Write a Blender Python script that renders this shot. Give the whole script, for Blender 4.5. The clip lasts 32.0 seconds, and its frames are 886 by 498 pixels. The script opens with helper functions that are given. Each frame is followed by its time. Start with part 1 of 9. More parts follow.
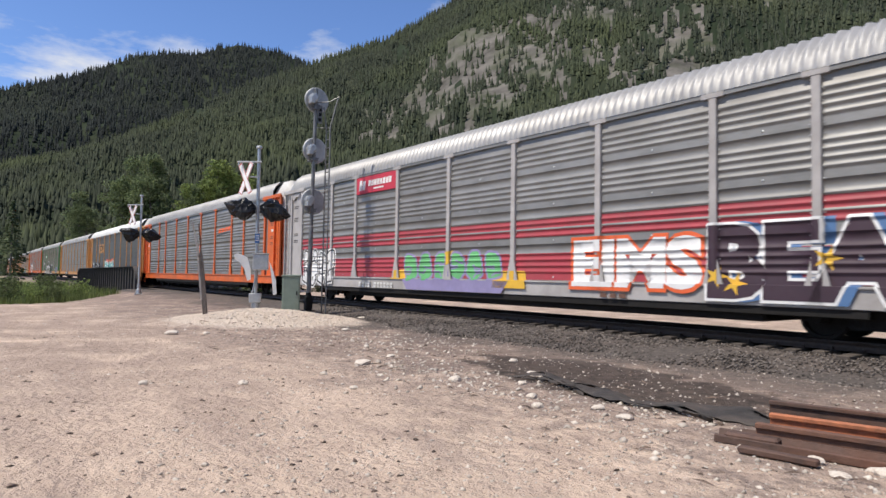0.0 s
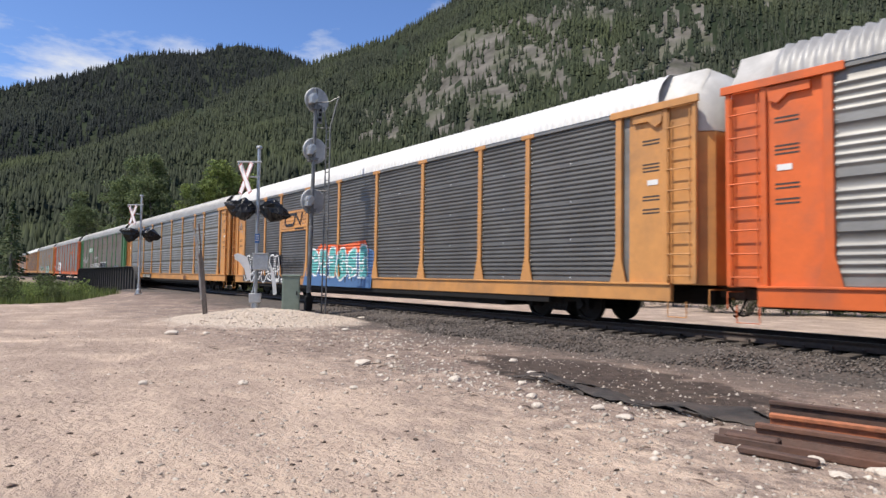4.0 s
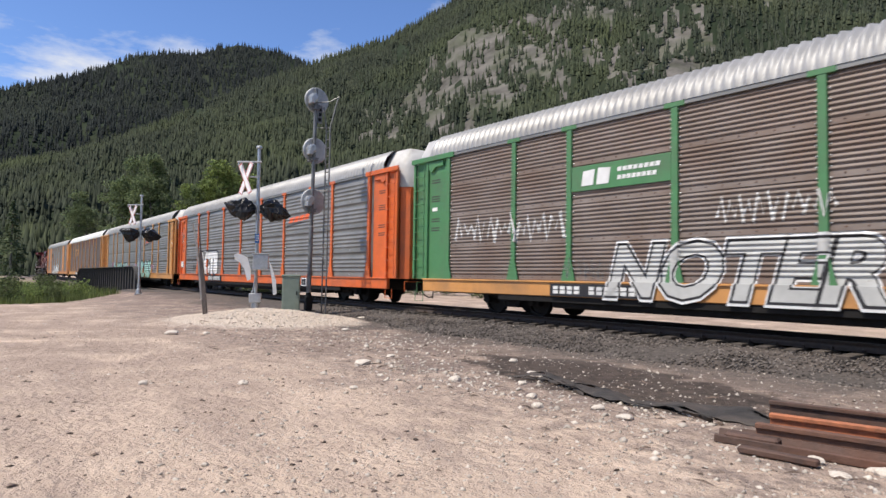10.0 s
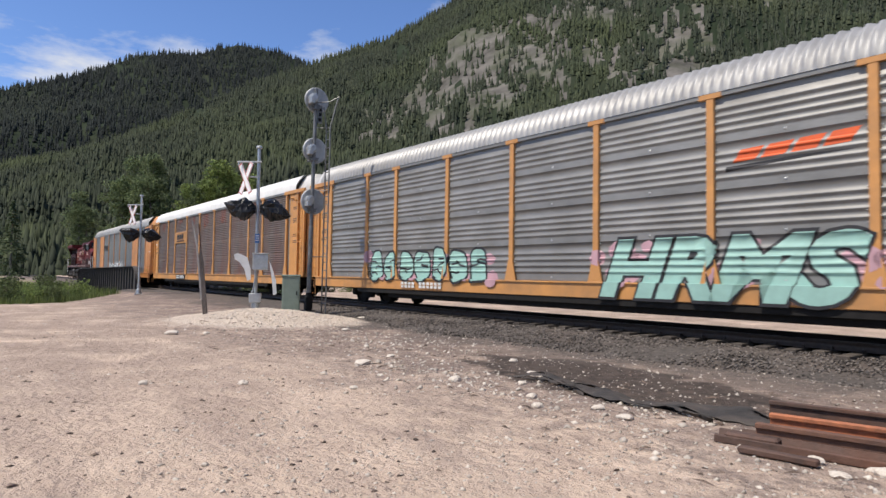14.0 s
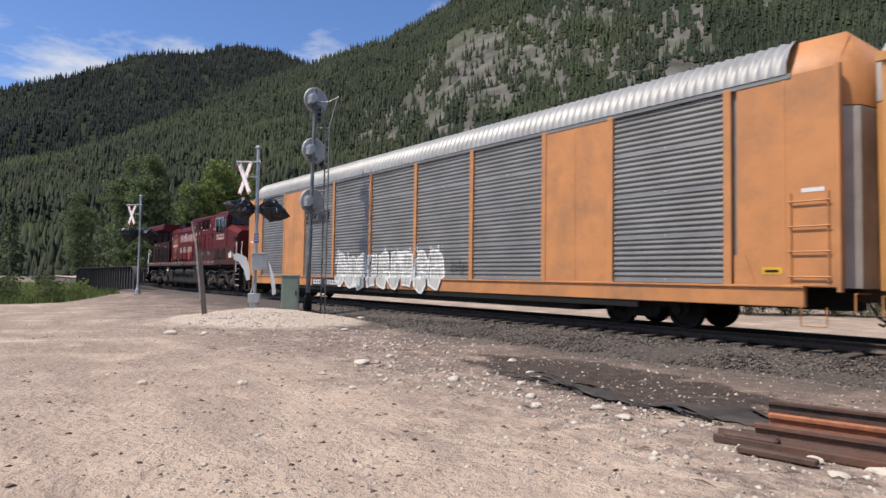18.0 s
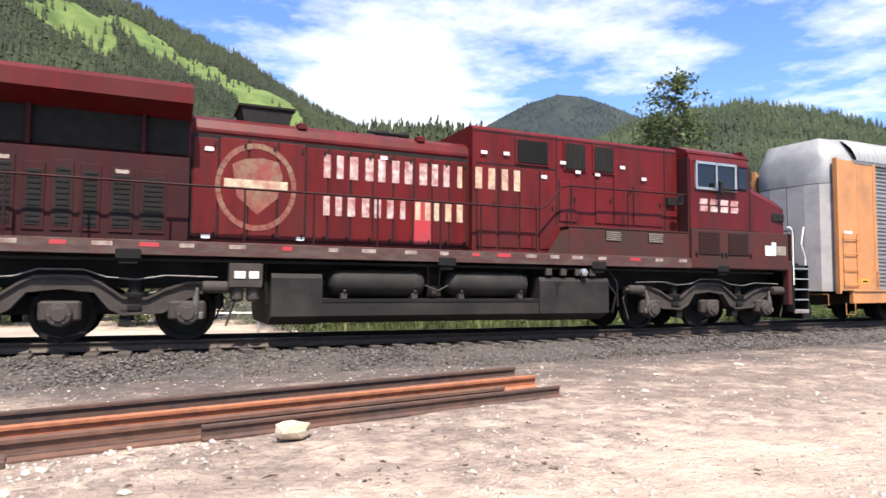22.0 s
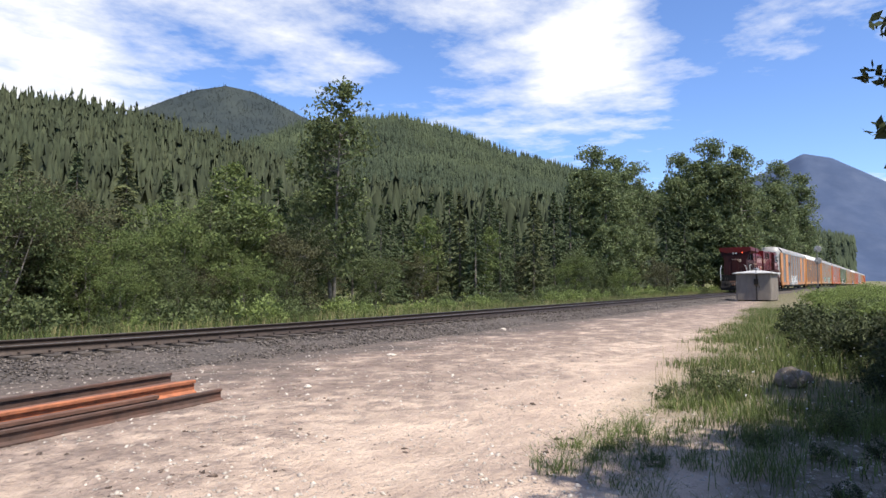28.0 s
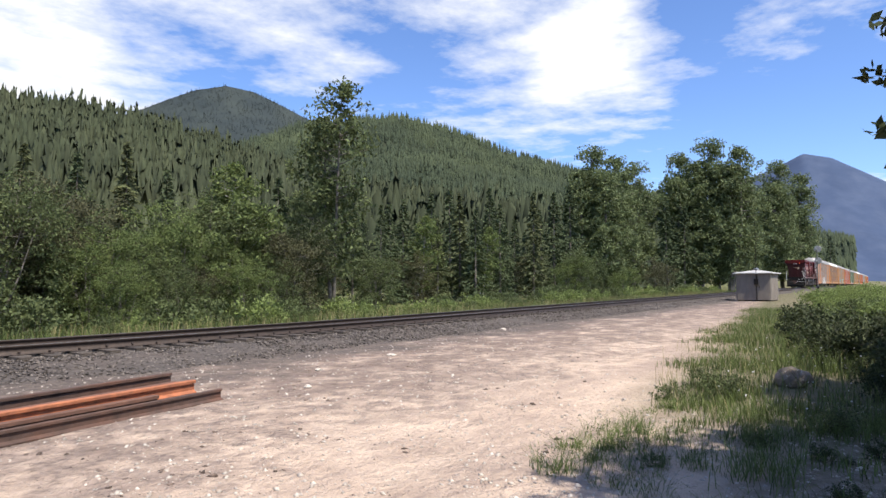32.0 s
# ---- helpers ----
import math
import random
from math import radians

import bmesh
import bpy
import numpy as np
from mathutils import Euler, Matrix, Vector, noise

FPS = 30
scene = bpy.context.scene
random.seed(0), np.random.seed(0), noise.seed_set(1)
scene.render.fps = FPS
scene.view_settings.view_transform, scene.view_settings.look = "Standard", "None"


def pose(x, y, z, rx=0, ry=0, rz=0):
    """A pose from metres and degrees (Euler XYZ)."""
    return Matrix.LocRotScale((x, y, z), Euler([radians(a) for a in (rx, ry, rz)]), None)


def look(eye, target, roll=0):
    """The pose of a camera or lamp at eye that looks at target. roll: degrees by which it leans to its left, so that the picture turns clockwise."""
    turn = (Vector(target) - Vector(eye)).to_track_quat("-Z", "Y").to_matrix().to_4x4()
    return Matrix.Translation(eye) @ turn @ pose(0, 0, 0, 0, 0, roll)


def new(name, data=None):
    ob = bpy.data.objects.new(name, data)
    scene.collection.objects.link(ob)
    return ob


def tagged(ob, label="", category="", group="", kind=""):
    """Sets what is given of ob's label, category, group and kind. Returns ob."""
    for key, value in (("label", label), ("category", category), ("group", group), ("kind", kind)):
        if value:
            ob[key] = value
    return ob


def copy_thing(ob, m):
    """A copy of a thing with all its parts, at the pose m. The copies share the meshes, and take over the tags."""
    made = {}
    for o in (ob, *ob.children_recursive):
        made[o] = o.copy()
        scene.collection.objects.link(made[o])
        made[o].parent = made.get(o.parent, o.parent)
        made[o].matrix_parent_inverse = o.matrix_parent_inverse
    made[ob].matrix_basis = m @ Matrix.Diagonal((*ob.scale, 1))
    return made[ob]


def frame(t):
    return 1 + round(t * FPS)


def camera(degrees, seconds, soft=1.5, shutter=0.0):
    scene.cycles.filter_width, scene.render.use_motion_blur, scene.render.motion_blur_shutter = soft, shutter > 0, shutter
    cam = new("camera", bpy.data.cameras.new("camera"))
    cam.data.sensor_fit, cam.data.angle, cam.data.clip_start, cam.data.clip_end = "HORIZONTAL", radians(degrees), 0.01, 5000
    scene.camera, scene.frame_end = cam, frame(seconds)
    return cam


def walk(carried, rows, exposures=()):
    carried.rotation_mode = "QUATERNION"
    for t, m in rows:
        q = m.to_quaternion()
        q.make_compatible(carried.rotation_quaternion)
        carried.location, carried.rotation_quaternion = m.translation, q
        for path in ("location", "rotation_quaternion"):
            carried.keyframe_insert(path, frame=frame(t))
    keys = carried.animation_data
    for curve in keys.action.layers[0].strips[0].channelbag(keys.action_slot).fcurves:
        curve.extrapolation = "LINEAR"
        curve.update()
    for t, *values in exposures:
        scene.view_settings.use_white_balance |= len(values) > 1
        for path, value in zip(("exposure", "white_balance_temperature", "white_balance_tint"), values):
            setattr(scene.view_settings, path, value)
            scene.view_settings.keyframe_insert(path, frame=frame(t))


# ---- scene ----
# ================= camera =================
EYE = 1.53
cam = camera(69.67, 32.0, 1.5, 0.12)
TURN = [
    (0.0, 53.0, 2.69, -0.70), (17.0, 53.0, 2.69, -0.70), (18.0, 52.93, 2.69, -0.71), (18.5, 52.83, 2.69, -0.72), (19.0, 52.70, 2.70, -0.72),
    (19.5, 51.92, 2.70, -0.73), (20.0, 47.75, 2.74, -0.73), (20.5, 36.55, 2.86, -0.72), (21.0, 16.63, 2.94, -0.72), (21.5, -5.47, 3.18, -0.69),
    (22.0, -21.70, 3.25, -0.45), (22.5, -34.33, 3.26, -0.26), (23.0, -44.34, 3.26, 0.02), (23.5, -47.64, 3.25, 0.05), (24.0, -49.70, 3.23, 0.08),
    (24.5, -49.74, 3.23, 0.08), (25.0, -50.26, 3.22, 0.06), (25.5, -50.67, 3.22, 0.08), (27.5, -51.08, 3.22, 0.06), (32.0, -51.08, 3.22, 0.06)]
walk(cam, [(t, pose(0, 0, EYE, 90 + p, r, y)) for t, y, p, r in TURN],
     [(0.0, 0.12), (1.0, 0.02), (3.0, 0.18), (6.0, 0.12), (9.0, 0.22), (10.0, 0.18), (11.0, 0.03), (12.0, 0.1), (13.0, -0.05), (14.0, 0.08), (17.0, 0.15), (18.0, 0.05), (19.0, 0.0), (20.0, 0.42), (21.5, 0.92), (22.3, 0.93), (23.0, 0.72), (24.0, 0.70), (25.0, 0.66), (28.0, 0.52), (32.0, 0.54)])

# ================= light =================
SUN_EL, SUN_AZ = 60.0, 193.0          # azimuth of the sun, clockwise from +y
world = bpy.data.worlds.new("sky")
scene.world = world
world.use_nodes = True


def sky_world():
    nt = world.node_tree
    nt.nodes.clear()
    out = nt.nodes.new("ShaderNodeOutputWorld")
    bg = nt.nodes.new("ShaderNodeBackground")
    sky = nt.nodes.new("ShaderNodeTexSky")
    sky.sky_type, sky.sun_disc = "NISHITA", False
    sky.sun_elevation, sky.sun_rotation = radians(SUN_EL), radians(SUN_AZ)
    sky.altitude, sky.air_density, sky.dust_density, sky.ozone_density = 800, 1.0, 0.3, 2.0
    co = nt.nodes.new("ShaderNodeTexCoord")
    sep = nt.nodes.new("ShaderNodeSeparateXYZ")
    nt.links.new(co.outputs["Generated"], sep.inputs[0])
    # clouds lie on a plane overhead: direction divided by its height
    zz = nt.nodes.new("ShaderNodeMath"); zz.operation = "MAXIMUM"; zz.inputs[1].default_value = 0.06
    nt.links.new(sep.outputs[2], zz.inputs[0])
    div = nt.nodes.new("ShaderNodeVectorMath"); div.operation = "DIVIDE"
    com = nt.nodes.new("ShaderNodeCombineXYZ")
    for k in range(3):
        nt.links.new(zz.outputs[0], com.inputs[k])
    nt.links.new(co.outputs["Generated"], div.inputs[0])
    nt.links.new(com.outputs[0], div.inputs[1])
    big = nt.nodes.new("ShaderNodeTexNoise"); big.inputs["Scale"].default_value = 0.6; big.inputs["Detail"].default_value = 3
    off = nt.nodes.new("ShaderNodeVectorMath"); off.operation = "ADD"; off.inputs[1].default_value = (3.1, 1.7, 0)
    nt.links.new(div.outputs[0], off.inputs[0])
    nt.links.new(off.outputs[0], big.inputs["Vector"])
    fine = nt.nodes.new("ShaderNodeTexNoise"); fine.inputs["Scale"].default_value = 2.6; fine.inputs["Detail"].default_value = 8; fine.inputs["Roughness"].default_value = 0.62
    nt.links.new(off.outputs[0], fine.inputs["Vector"])
    add = nt.nodes.new("ShaderNodeMath"); add.operation = "MULTIPLY_ADD"; add.inputs[1].default_value = 1.0
    nt.links.new(fine.outputs[0], add.inputs[0]); nt.links.new(big.outputs[0], add.inputs[2])
    # where the clouds gather: azimuth to the left of +y, elevation, radius in degrees, weight
    total = add.outputs[0]
    for az, el, rad, wt in ((-24, 30, 24, 0.23), (-16, 16, 9, 0.2), (-58, 24, 12, 0.24), (-66, 19, 8, 0.22), (-55, 34, 16, 0.25), (84, 15.0, 5, 0.08), (74, 18.6, 3, 0.06), (63, 20.2, 3, 0.10), (-88, 13, 5, 0.06), (-40, 23, 10, 0.17), (-78, 24, 18, 0.05), (78, 26, 11, -0.3), (62, 27, 9, -0.25), (88, 22, 7, -0.2), (70, 23, 6, -0.15), (180, 50, 50, 0.2)):
        a, e = radians(az), radians(el)
        dot = nt.nodes.new("ShaderNodeVectorMath"); dot.operation = "DOT_PRODUCT"
        dot.inputs[1].default_value = (-math.sin(a) * math.cos(e), math.cos(a) * math.cos(e), math.sin(e))
        nrm = nt.nodes.new("ShaderNodeVectorMath"); nrm.operation = "NORMALIZE"
        nt.links.new(co.outputs["Generated"], nrm.inputs[0]); nt.links.new(nrm.outputs[0], dot.inputs[0])
        mr = nt.nodes.new("ShaderNodeMapRange"); mr.interpolation_type = "SMOOTHSTEP"
        mr.inputs["From Min"].default_value, mr.inputs["From Max"].default_value = math.cos(radians(rad)), math.cos(radians(rad * 0.25))
        mr.inputs["To Max"].default_value = wt
        nt.links.new(dot.outputs["Value"], mr.inputs["Value"])
        sm = nt.nodes.new("ShaderNodeMath"); sm.operation = "ADD"
        nt.links.new(total, sm.inputs[0]); nt.links.new(mr.outputs[0], sm.inputs[1])
        total = sm.outputs[0]
    ramp = nt.nodes.new("ShaderNodeValToRGB")
    sc = nt.nodes.new("ShaderNodeMath"); sc.operation = "MULTIPLY"
    nt.links.new(total, sc.inputs[0])
    sc.inputs[1].default_value = 0.72
    ramp.color_ramp.elements[0].position, ramp.color_ramp.elements[1].position = 0.74, 1.0
    nt.links.new(sc.outputs[0], ramp.inputs[0])
    mix = nt.nodes.new("ShaderNodeMixRGB"); mix.inputs[2].default_value = (6.3, 6.4, 6.7, 1)
    clear = nt.nodes.new("ShaderNodeMixRGB"); clear.blend_type = "MULTIPLY"; clear.inputs[0].default_value = 1.0; clear.inputs[2].default_value = (0.90, 1.04, 1.34, 1)
    nt.links.new(sky.outputs[0], clear.inputs[1])
    nt.links.new(ramp.outputs[0], mix.inputs[0]); nt.links.new(clear.outputs[0], mix.inputs[1])
    nt.links.new(mix.outputs[0], bg.inputs[0])
    bg.inputs[1].default_value = 0.116
    nt.links.new(bg.outputs[0], out.inputs[0])


sky_world()
sun = new("sun", bpy.data.lights.new("sun", "SUN"))
sun.data.energy, sun.data.angle, sun.data.color = 5.0, radians(0.5), (1.0, 0.92, 0.82)
_a, _e = radians(SUN_AZ), radians(SUN_EL)
SUN_DIR = Vector((math.sin(_a) * math.cos(_e), math.cos(_a) * math.cos(_e), math.sin(_e)))
sun.matrix_world = look(SUN_DIR * 50, (0, 0, 0))


# ================= materials =================
def material(name, c1, c2=None, scale=4.0, rough=0.8, metal=0.0, bump=0.0, bscale=30.0, dirt=None, dscale=0.7, damount=0.5, stretch=None,
             island=0.0, rand=0.0, coat=0.0, world_space=False, through_light=None, spec=0.5):
    """Two colours by fine noise, a stain colour by coarse noise, and a fine relief."""
    m = bpy.data.materials.new(name)
    m.use_nodes = True
    nt = m.node_tree
    b = nt.nodes["Principled BSDF"]
    b.inputs["Roughness"].default_value, b.inputs["Metallic"].default_value = rough, metal
    b.inputs["Coat Weight"].default_value = coat
    b.inputs["Specular IOR Level"].default_value = spec
    co = nt.nodes.new("ShaderNodeTexCoord")
    if world_space:
        geo = nt.nodes.new("ShaderNodeNewGeometry")
        src = geo.outputs["Position"]
    else:
        src = co.outputs["Object"]
    if stretch:
        mp = nt.nodes.new("ShaderNodeMapping")
        mp.inputs["Scale"].default_value = stretch
        nt.links.new(src, mp.inputs[0])
        src = mp.outputs[0]
    n1 = nt.nodes.new("ShaderNodeTexNoise")
    n1.inputs["Scale"].default_value, n1.inputs["Detail"].default_value = scale, 6
    n1.inputs["Roughness"].default_value = 0.65
    nt.links.new(src, n1.inputs["Vector"])
    r1 = nt.nodes.new("ShaderNodeValToRGB")
    r1.color_ramp.elements[0].position, r1.color_ramp.elements[1].position = 0.36, 0.66
    nt.links.new(n1.outputs[0], r1.inputs[0])
    mx = nt.nodes.new("ShaderNodeMixRGB")
    c2 = c2 or tuple(v * 0.8 for v in c1)
    mx.inputs[1].default_value, mx.inputs[2].default_value = (*c1, 1), (*c2, 1)
    nt.links.new(r1.outputs[0], mx.inputs[0])
    col = mx.outputs[0]
    if dirt:
        n2 = nt.nodes.new("ShaderNodeTexNoise")
        n2.inputs["Scale"].default_value, n2.inputs["Detail"].default_value = dscale, 7
        n2.inputs["Roughness"].default_value = 0.6
        nt.links.new(src, n2.inputs["Vector"])
        r2 = nt.nodes.new("ShaderNodeValToRGB")
        r2.color_ramp.elements[0].position, r2.color_ramp.elements[1].position = 0.45, 0.72
        nt.links.new(n2.outputs[0], r2.inputs[0])
        ml = nt.nodes.new("ShaderNodeMath"); ml.operation = "MULTIPLY"; ml.inputs[1].default_value = damount
        nt.links.new(r2.outputs[0], ml.inputs[0])
        m2 = nt.nodes.new("ShaderNodeMixRGB")
        m2.inputs[2].default_value = (*dirt, 1)
        nt.links.new(ml.outputs[0], m2.inputs[0]); nt.links.new(col, m2.inputs[1])
        col = m2.outputs[0]
    if island or rand:
        hs = nt.nodes.new("ShaderNodeHueSaturation")
        mr = nt.nodes.new("ShaderNodeMapRange")
        amount = island or rand
        mr.inputs["To Min"].default_value, mr.inputs["To Max"].default_value = 1 - amount, 1 + amount
        if island:
            g2 = nt.nodes.new("ShaderNodeNewGeometry"); nt.links.new(g2.outputs["Random Per Island"], mr.inputs["Value"])
        else:
            oi = nt.nodes.new("ShaderNodeObjectInfo"); nt.links.new(oi.outputs["Random"], mr.inputs["Value"])
        nt.links.new(mr.outputs[0], hs.inputs["Value"])
        nt.links.new(col, hs.inputs["Color"])
        col = hs.outputs[0]
    nt.links.new(col, b.inputs["Base Color"])
    if bump:
        n3 = nt.nodes.new("ShaderNodeTexNoise")
        n3.inputs["Scale"].default_value, n3.inputs["Detail"].default_value = bscale, 5
        nt.links.new(src, n3.inputs["Vector"])
        bp = nt.nodes.new("ShaderNodeBump")
        bp.inputs["Strength"].default_value, bp.inputs["Distance"].default_value = min(1.0, bump), 0.02 * max(1.0, bump)
        nt.links.new(n3.outputs[0], bp.inputs["Height"]); nt.links.new(bp.outputs[0], b.inputs["Normal"])
    if through_light:
        tr = nt.nodes.new("ShaderNodeBsdfTranslucent")
        nt.links.new(col, tr.inputs[0])
        ms = nt.nodes.new("ShaderNodeMixShader"); ms.inputs[0].default_value = through_light
        nt.links.new(b.outputs[0], ms.inputs[1]); nt.links.new(tr.outputs[0], ms.inputs[2])
        nt.links.new(ms.outputs[0], nt.nodes["Material Output"].inputs["Surface"])
    return m


SAND = material("sand", (0.70, 0.55, 0.43), (0.53, 0.405, 0.315), 1.6, 0.95, bump=0.5, bscale=22, dirt=(0.26, 0.205, 0.17), dscale=0.25, damount=0.3, world_space=True, spec=0.2)
BALLAST = material("ballast_stone", (0.105, 0.09, 0.08), (0.045, 0.039, 0.035), 9, 0.9, bump=1.0, bscale=16, dirt=(0.115, 0.085, 0.068), dscale=0.5, world_space=True, spec=0.3)
STONE = material("loose_stone", (0.15, 0.13, 0.116), (0.065, 0.056, 0.05), 14, 0.9, bump=0.4, bscale=40, island=0.75, spec=0.3)
TAN_STONE = material("tan_boulder", (0.27, 0.215, 0.165), (0.19, 0.155, 0.12), 7, 0.9, bump=0.5, bscale=25, dirt=(0.12, 0.105, 0.075), dscale=2.5, damount=0.6, spec=0.3)
TAN_BLOCK = material("tan_block", (0.56, 0.47, 0.35), (0.44, 0.36, 0.26), 6, 0.9, bump=0.5, bscale=18, dirt=(0.33, 0.27, 0.2), dscale=3, damount=0.5, spec=0.3)
PALE_STONE = material("pale_stone", (0.50, 0.45, 0.39), (0.38, 0.33, 0.28), 9, 0.9, bump=0.5, bscale=30, island=0.3, spec=0.3)
CLOD = material("dirt_clod", (0.16, 0.12, 0.098), (0.10, 0.076, 0.064), 9, 0.95, bump=0.5, bscale=30, island=0.5, spec=0.2)
GRAVEL = material("mound_gravel", (0.66, 0.565, 0.47), (0.50, 0.42, 0.345), 16, 0.95, bump=1.0, bscale=30, world_space=True, spec=0.2)
RAILSTEEL = material("rail_steel", (0.075, 0.055, 0.045), (0.045, 0.035, 0.03), 12, 0.6, 0.5, bump=0.2, bscale=60)
RAILHEAD = material("rail_head", (0.55, 0.55, 0.56), (0.42, 0.41, 0.40), 20, 0.28, 1.0)
TIE = material("tie_wood", (0.085, 0.068, 0.055), (0.045, 0.038, 0.032), 6, 0.9, bump=0.6, bscale=30, stretch=(6, 0.6, 6), rand=0.3)
RUST = material("rust", (0.185, 0.095, 0.065), (0.12, 0.065, 0.048), 7, 0.85, 0.2, bump=0.4, bscale=50, dirt=(0.09, 0.055, 0.045), dscale=1.6, damount=0.6)
RUST_BRIGHT = material("fresh_rust", (0.42, 0.15, 0.07), (0.25, 0.10, 0.055), 9, 0.9, 0.0, bump=0.3, bscale=50)
RUST_DARK = material("old_rust", (0.12, 0.075, 0.06), (0.075, 0.05, 0.042), 7, 0.8, 0.3, bump=0.4, bscale=50, dirt=(0.22, 0.09, 0.05), dscale=1.2, damount=0.5)
GALV = material("galvanised_sheet", (0.27, 0.265, 0.252), (0.20, 0.196, 0.186), 1.8, 0.5, 0.4, bump=0.1, bscale=18, dirt=(0.17, 0.16, 0.145), dscale=0.45, damount=0.6, stretch=(0.35, 1, 1), rand=0.06)
RUST_STREAK = material("rust_streaked_sheet", (0.185, 0.155, 0.137), (0.135, 0.105, 0.088), 2.2, 0.65, 0.25, bump=0.15, bscale=18, dirt=(0.19, 0.075, 0.05), dscale=0.9, damount=0.75, stretch=(1.1, 1, 0.3), rand=0.08)
GALV_DARK = material("dark_galvanised_sheet", (0.135, 0.132, 0.125), (0.098, 0.096, 0.091), 1.8, 0.55, 0.3, bump=0.1, bscale=18, dirt=(0.085, 0.08, 0.073), dscale=0.45, damount=0.6, stretch=(0.35, 1, 1), rand=0.06)
GALV_BROWN = material("rusted_sheet", (0.235, 0.195, 0.17), (0.165, 0.125, 0.10), 2.2, 0.62, 0.3, bump=0.15, bscale=18, dirt=(0.16, 0.09, 0.06), dscale=0.6, damount=0.75, stretch=(0.3, 1, 1), rand=0.08)
ROOF_SHEET = material("roof_sheet", (0.33, 0.328, 0.325), (0.26, 0.258, 0.255), 2.0, 0.5, 0.2, dirt=(0.19, 0.182, 0.17), dscale=0.5, damount=0.5, stretch=(0.4, 1, 1))
ROOF_WHITE = material("white_roof", (0.66, 0.66, 0.65), (0.58, 0.58, 0.57), 2.0, 0.5, 0.0, dirt=(0.5, 0.48, 0.45), dscale=0.5, damount=0.4)


def paint(name, c, grime=(0.10, 0.085, 0.07), amount=0.45, rough=0.55):
    return material(name, c, tuple(v * 0.86 for v in c), 2.5, rough, 0.0, bump=0.08, bscale=20, dirt=grime, dscale=0.9, damount=amount, rand=0.05)


ORANGE = paint("orange_paint", (0.66, 0.13, 0.025))
YELLOW_NOTICE = paint("yellow_notice", (0.75, 0.42, 0.02), rough=0.5)
YELLOW = paint("yellow_paint", (0.58, 0.275, 0.085))
TAN = paint("tan_orange_paint", (0.56, 0.24, 0.085))
GREEN = paint("green_paint", (0.07, 0.215, 0.085))
HOOD_GREY = paint("pale_hood_paint", (0.50, 0.49, 0.47))
GREY = paint("grey_paint", (0.42, 0.40, 0.39))
RED = paint("red_paint", (0.44, 0.035, 0.045), amount=0.3)
WHITE = paint("white_paint", (0.76, 0.76, 0.74), amount=0.3)
MAROON = paint("red_stripe_paint", (0.36, 0.045, 0.06), amount=0.3)
LOCO_RED = material("faded_red_paint", (0.130, 0.0060, 0.0070), (0.068, 0.0052, 0.0058), 1.4, 0.5, bump=0.05, bscale=12, dirt=(0.075, 0.018, 0.016), dscale=0.8, damount=0.8, stretch=(1.6, 1, 0.35), rand=0.12, spec=0.25)
# red paint darkened by soot and by the shade of unlit faces
LOCO_SOOT_SHADE = material("sooty_shaded_red_paint", (0.042, 0.007, 0.008), (0.024, 0.006, 0.007), 1.4, 0.7, bump=0.05, bscale=14, spec=0.2, dirt=(0.03, 0.016, 0.015), dscale=0.9, damount=0.8, stretch=(1.6, 1, 0.35))
LOCO_GRIME = material("grimy_red_paint", (0.075, 0.018, 0.016), (0.046, 0.020, 0.017), 1.6, 0.75, bump=0.1, bscale=20, dirt=(0.036, 0.026, 0.022), dscale=0.8, damount=0.9, spec=0.25)
LOCO_SILL = material("grimy_sill_paint", (0.085, 0.024, 0.021), (0.046, 0.029, 0.024), 5.0, 0.75, bump=0.15, bscale=20, dirt=(0.10, 0.082, 0.068), dscale=2.2, damount=0.7, stretch=(1, 1, 3))
LOCO_DARK = material("grimy_black_steel", (0.011, 0.010, 0.0095), (0.007, 0.0065, 0.006), 3, 0.8, 0.0, bump=0.3, bscale=25, dirt=(0.028, 0.023, 0.02), dscale=1.2, damount=0.5, spec=0.25)
TANK_GREY = material("charcoal_tank_paint", (0.018, 0.016, 0.0155), (0.012, 0.011, 0.0105), 3, 0.7, 0.0, bump=0.1, bscale=25, dirt=(0.055, 0.046, 0.04), dscale=1.0, damount=0.6, spec=0.3)
FRAME_GREY = material("dusty_grey_steel", (0.044, 0.034, 0.028), (0.024, 0.019, 0.016), 3, 0.8, 0.0, bump=0.2, bscale=25, dirt=(0.085, 0.066, 0.055), dscale=1.4, damount=0.5)
PIPE_STEEL = material("dull_pipe_steel", (0.16, 0.15, 0.14), (0.10, 0.09, 0.085), 5, 0.6, 0.3, dirt=(0.07, 0.06, 0.052), dscale=2, damount=0.6)
SILL_DUST = material("dusty_pale_paint", (0.30, 0.26, 0.22), (0.20, 0.165, 0.14), 5, 0.8, dirt=(0.14, 0.10, 0.085), dscale=3, damount=0.6)
LETTER_PALE = material("worn_pale_paint", (0.62, 0.56, 0.52), (0.34, 0.12, 0.11), 7.0, 0.6, dirt=(0.27, 0.03, 0.035), dscale=3.0, damount=0.8)
LETTER_GOLD = material("worn_cream_paint", (0.60, 0.52, 0.36), (0.42, 0.25, 0.17), 7.0, 0.6, dirt=(0.28, 0.03, 0.035), dscale=3.0, damount=0.6)
CREST = material("worn_crest_paint", (0.22, 0.15, 0.085), (0.17, 0.03, 0.03), 5.0, 0.65, dirt=(0.26, 0.03, 0.03), dscale=2.6, damount=0.95)
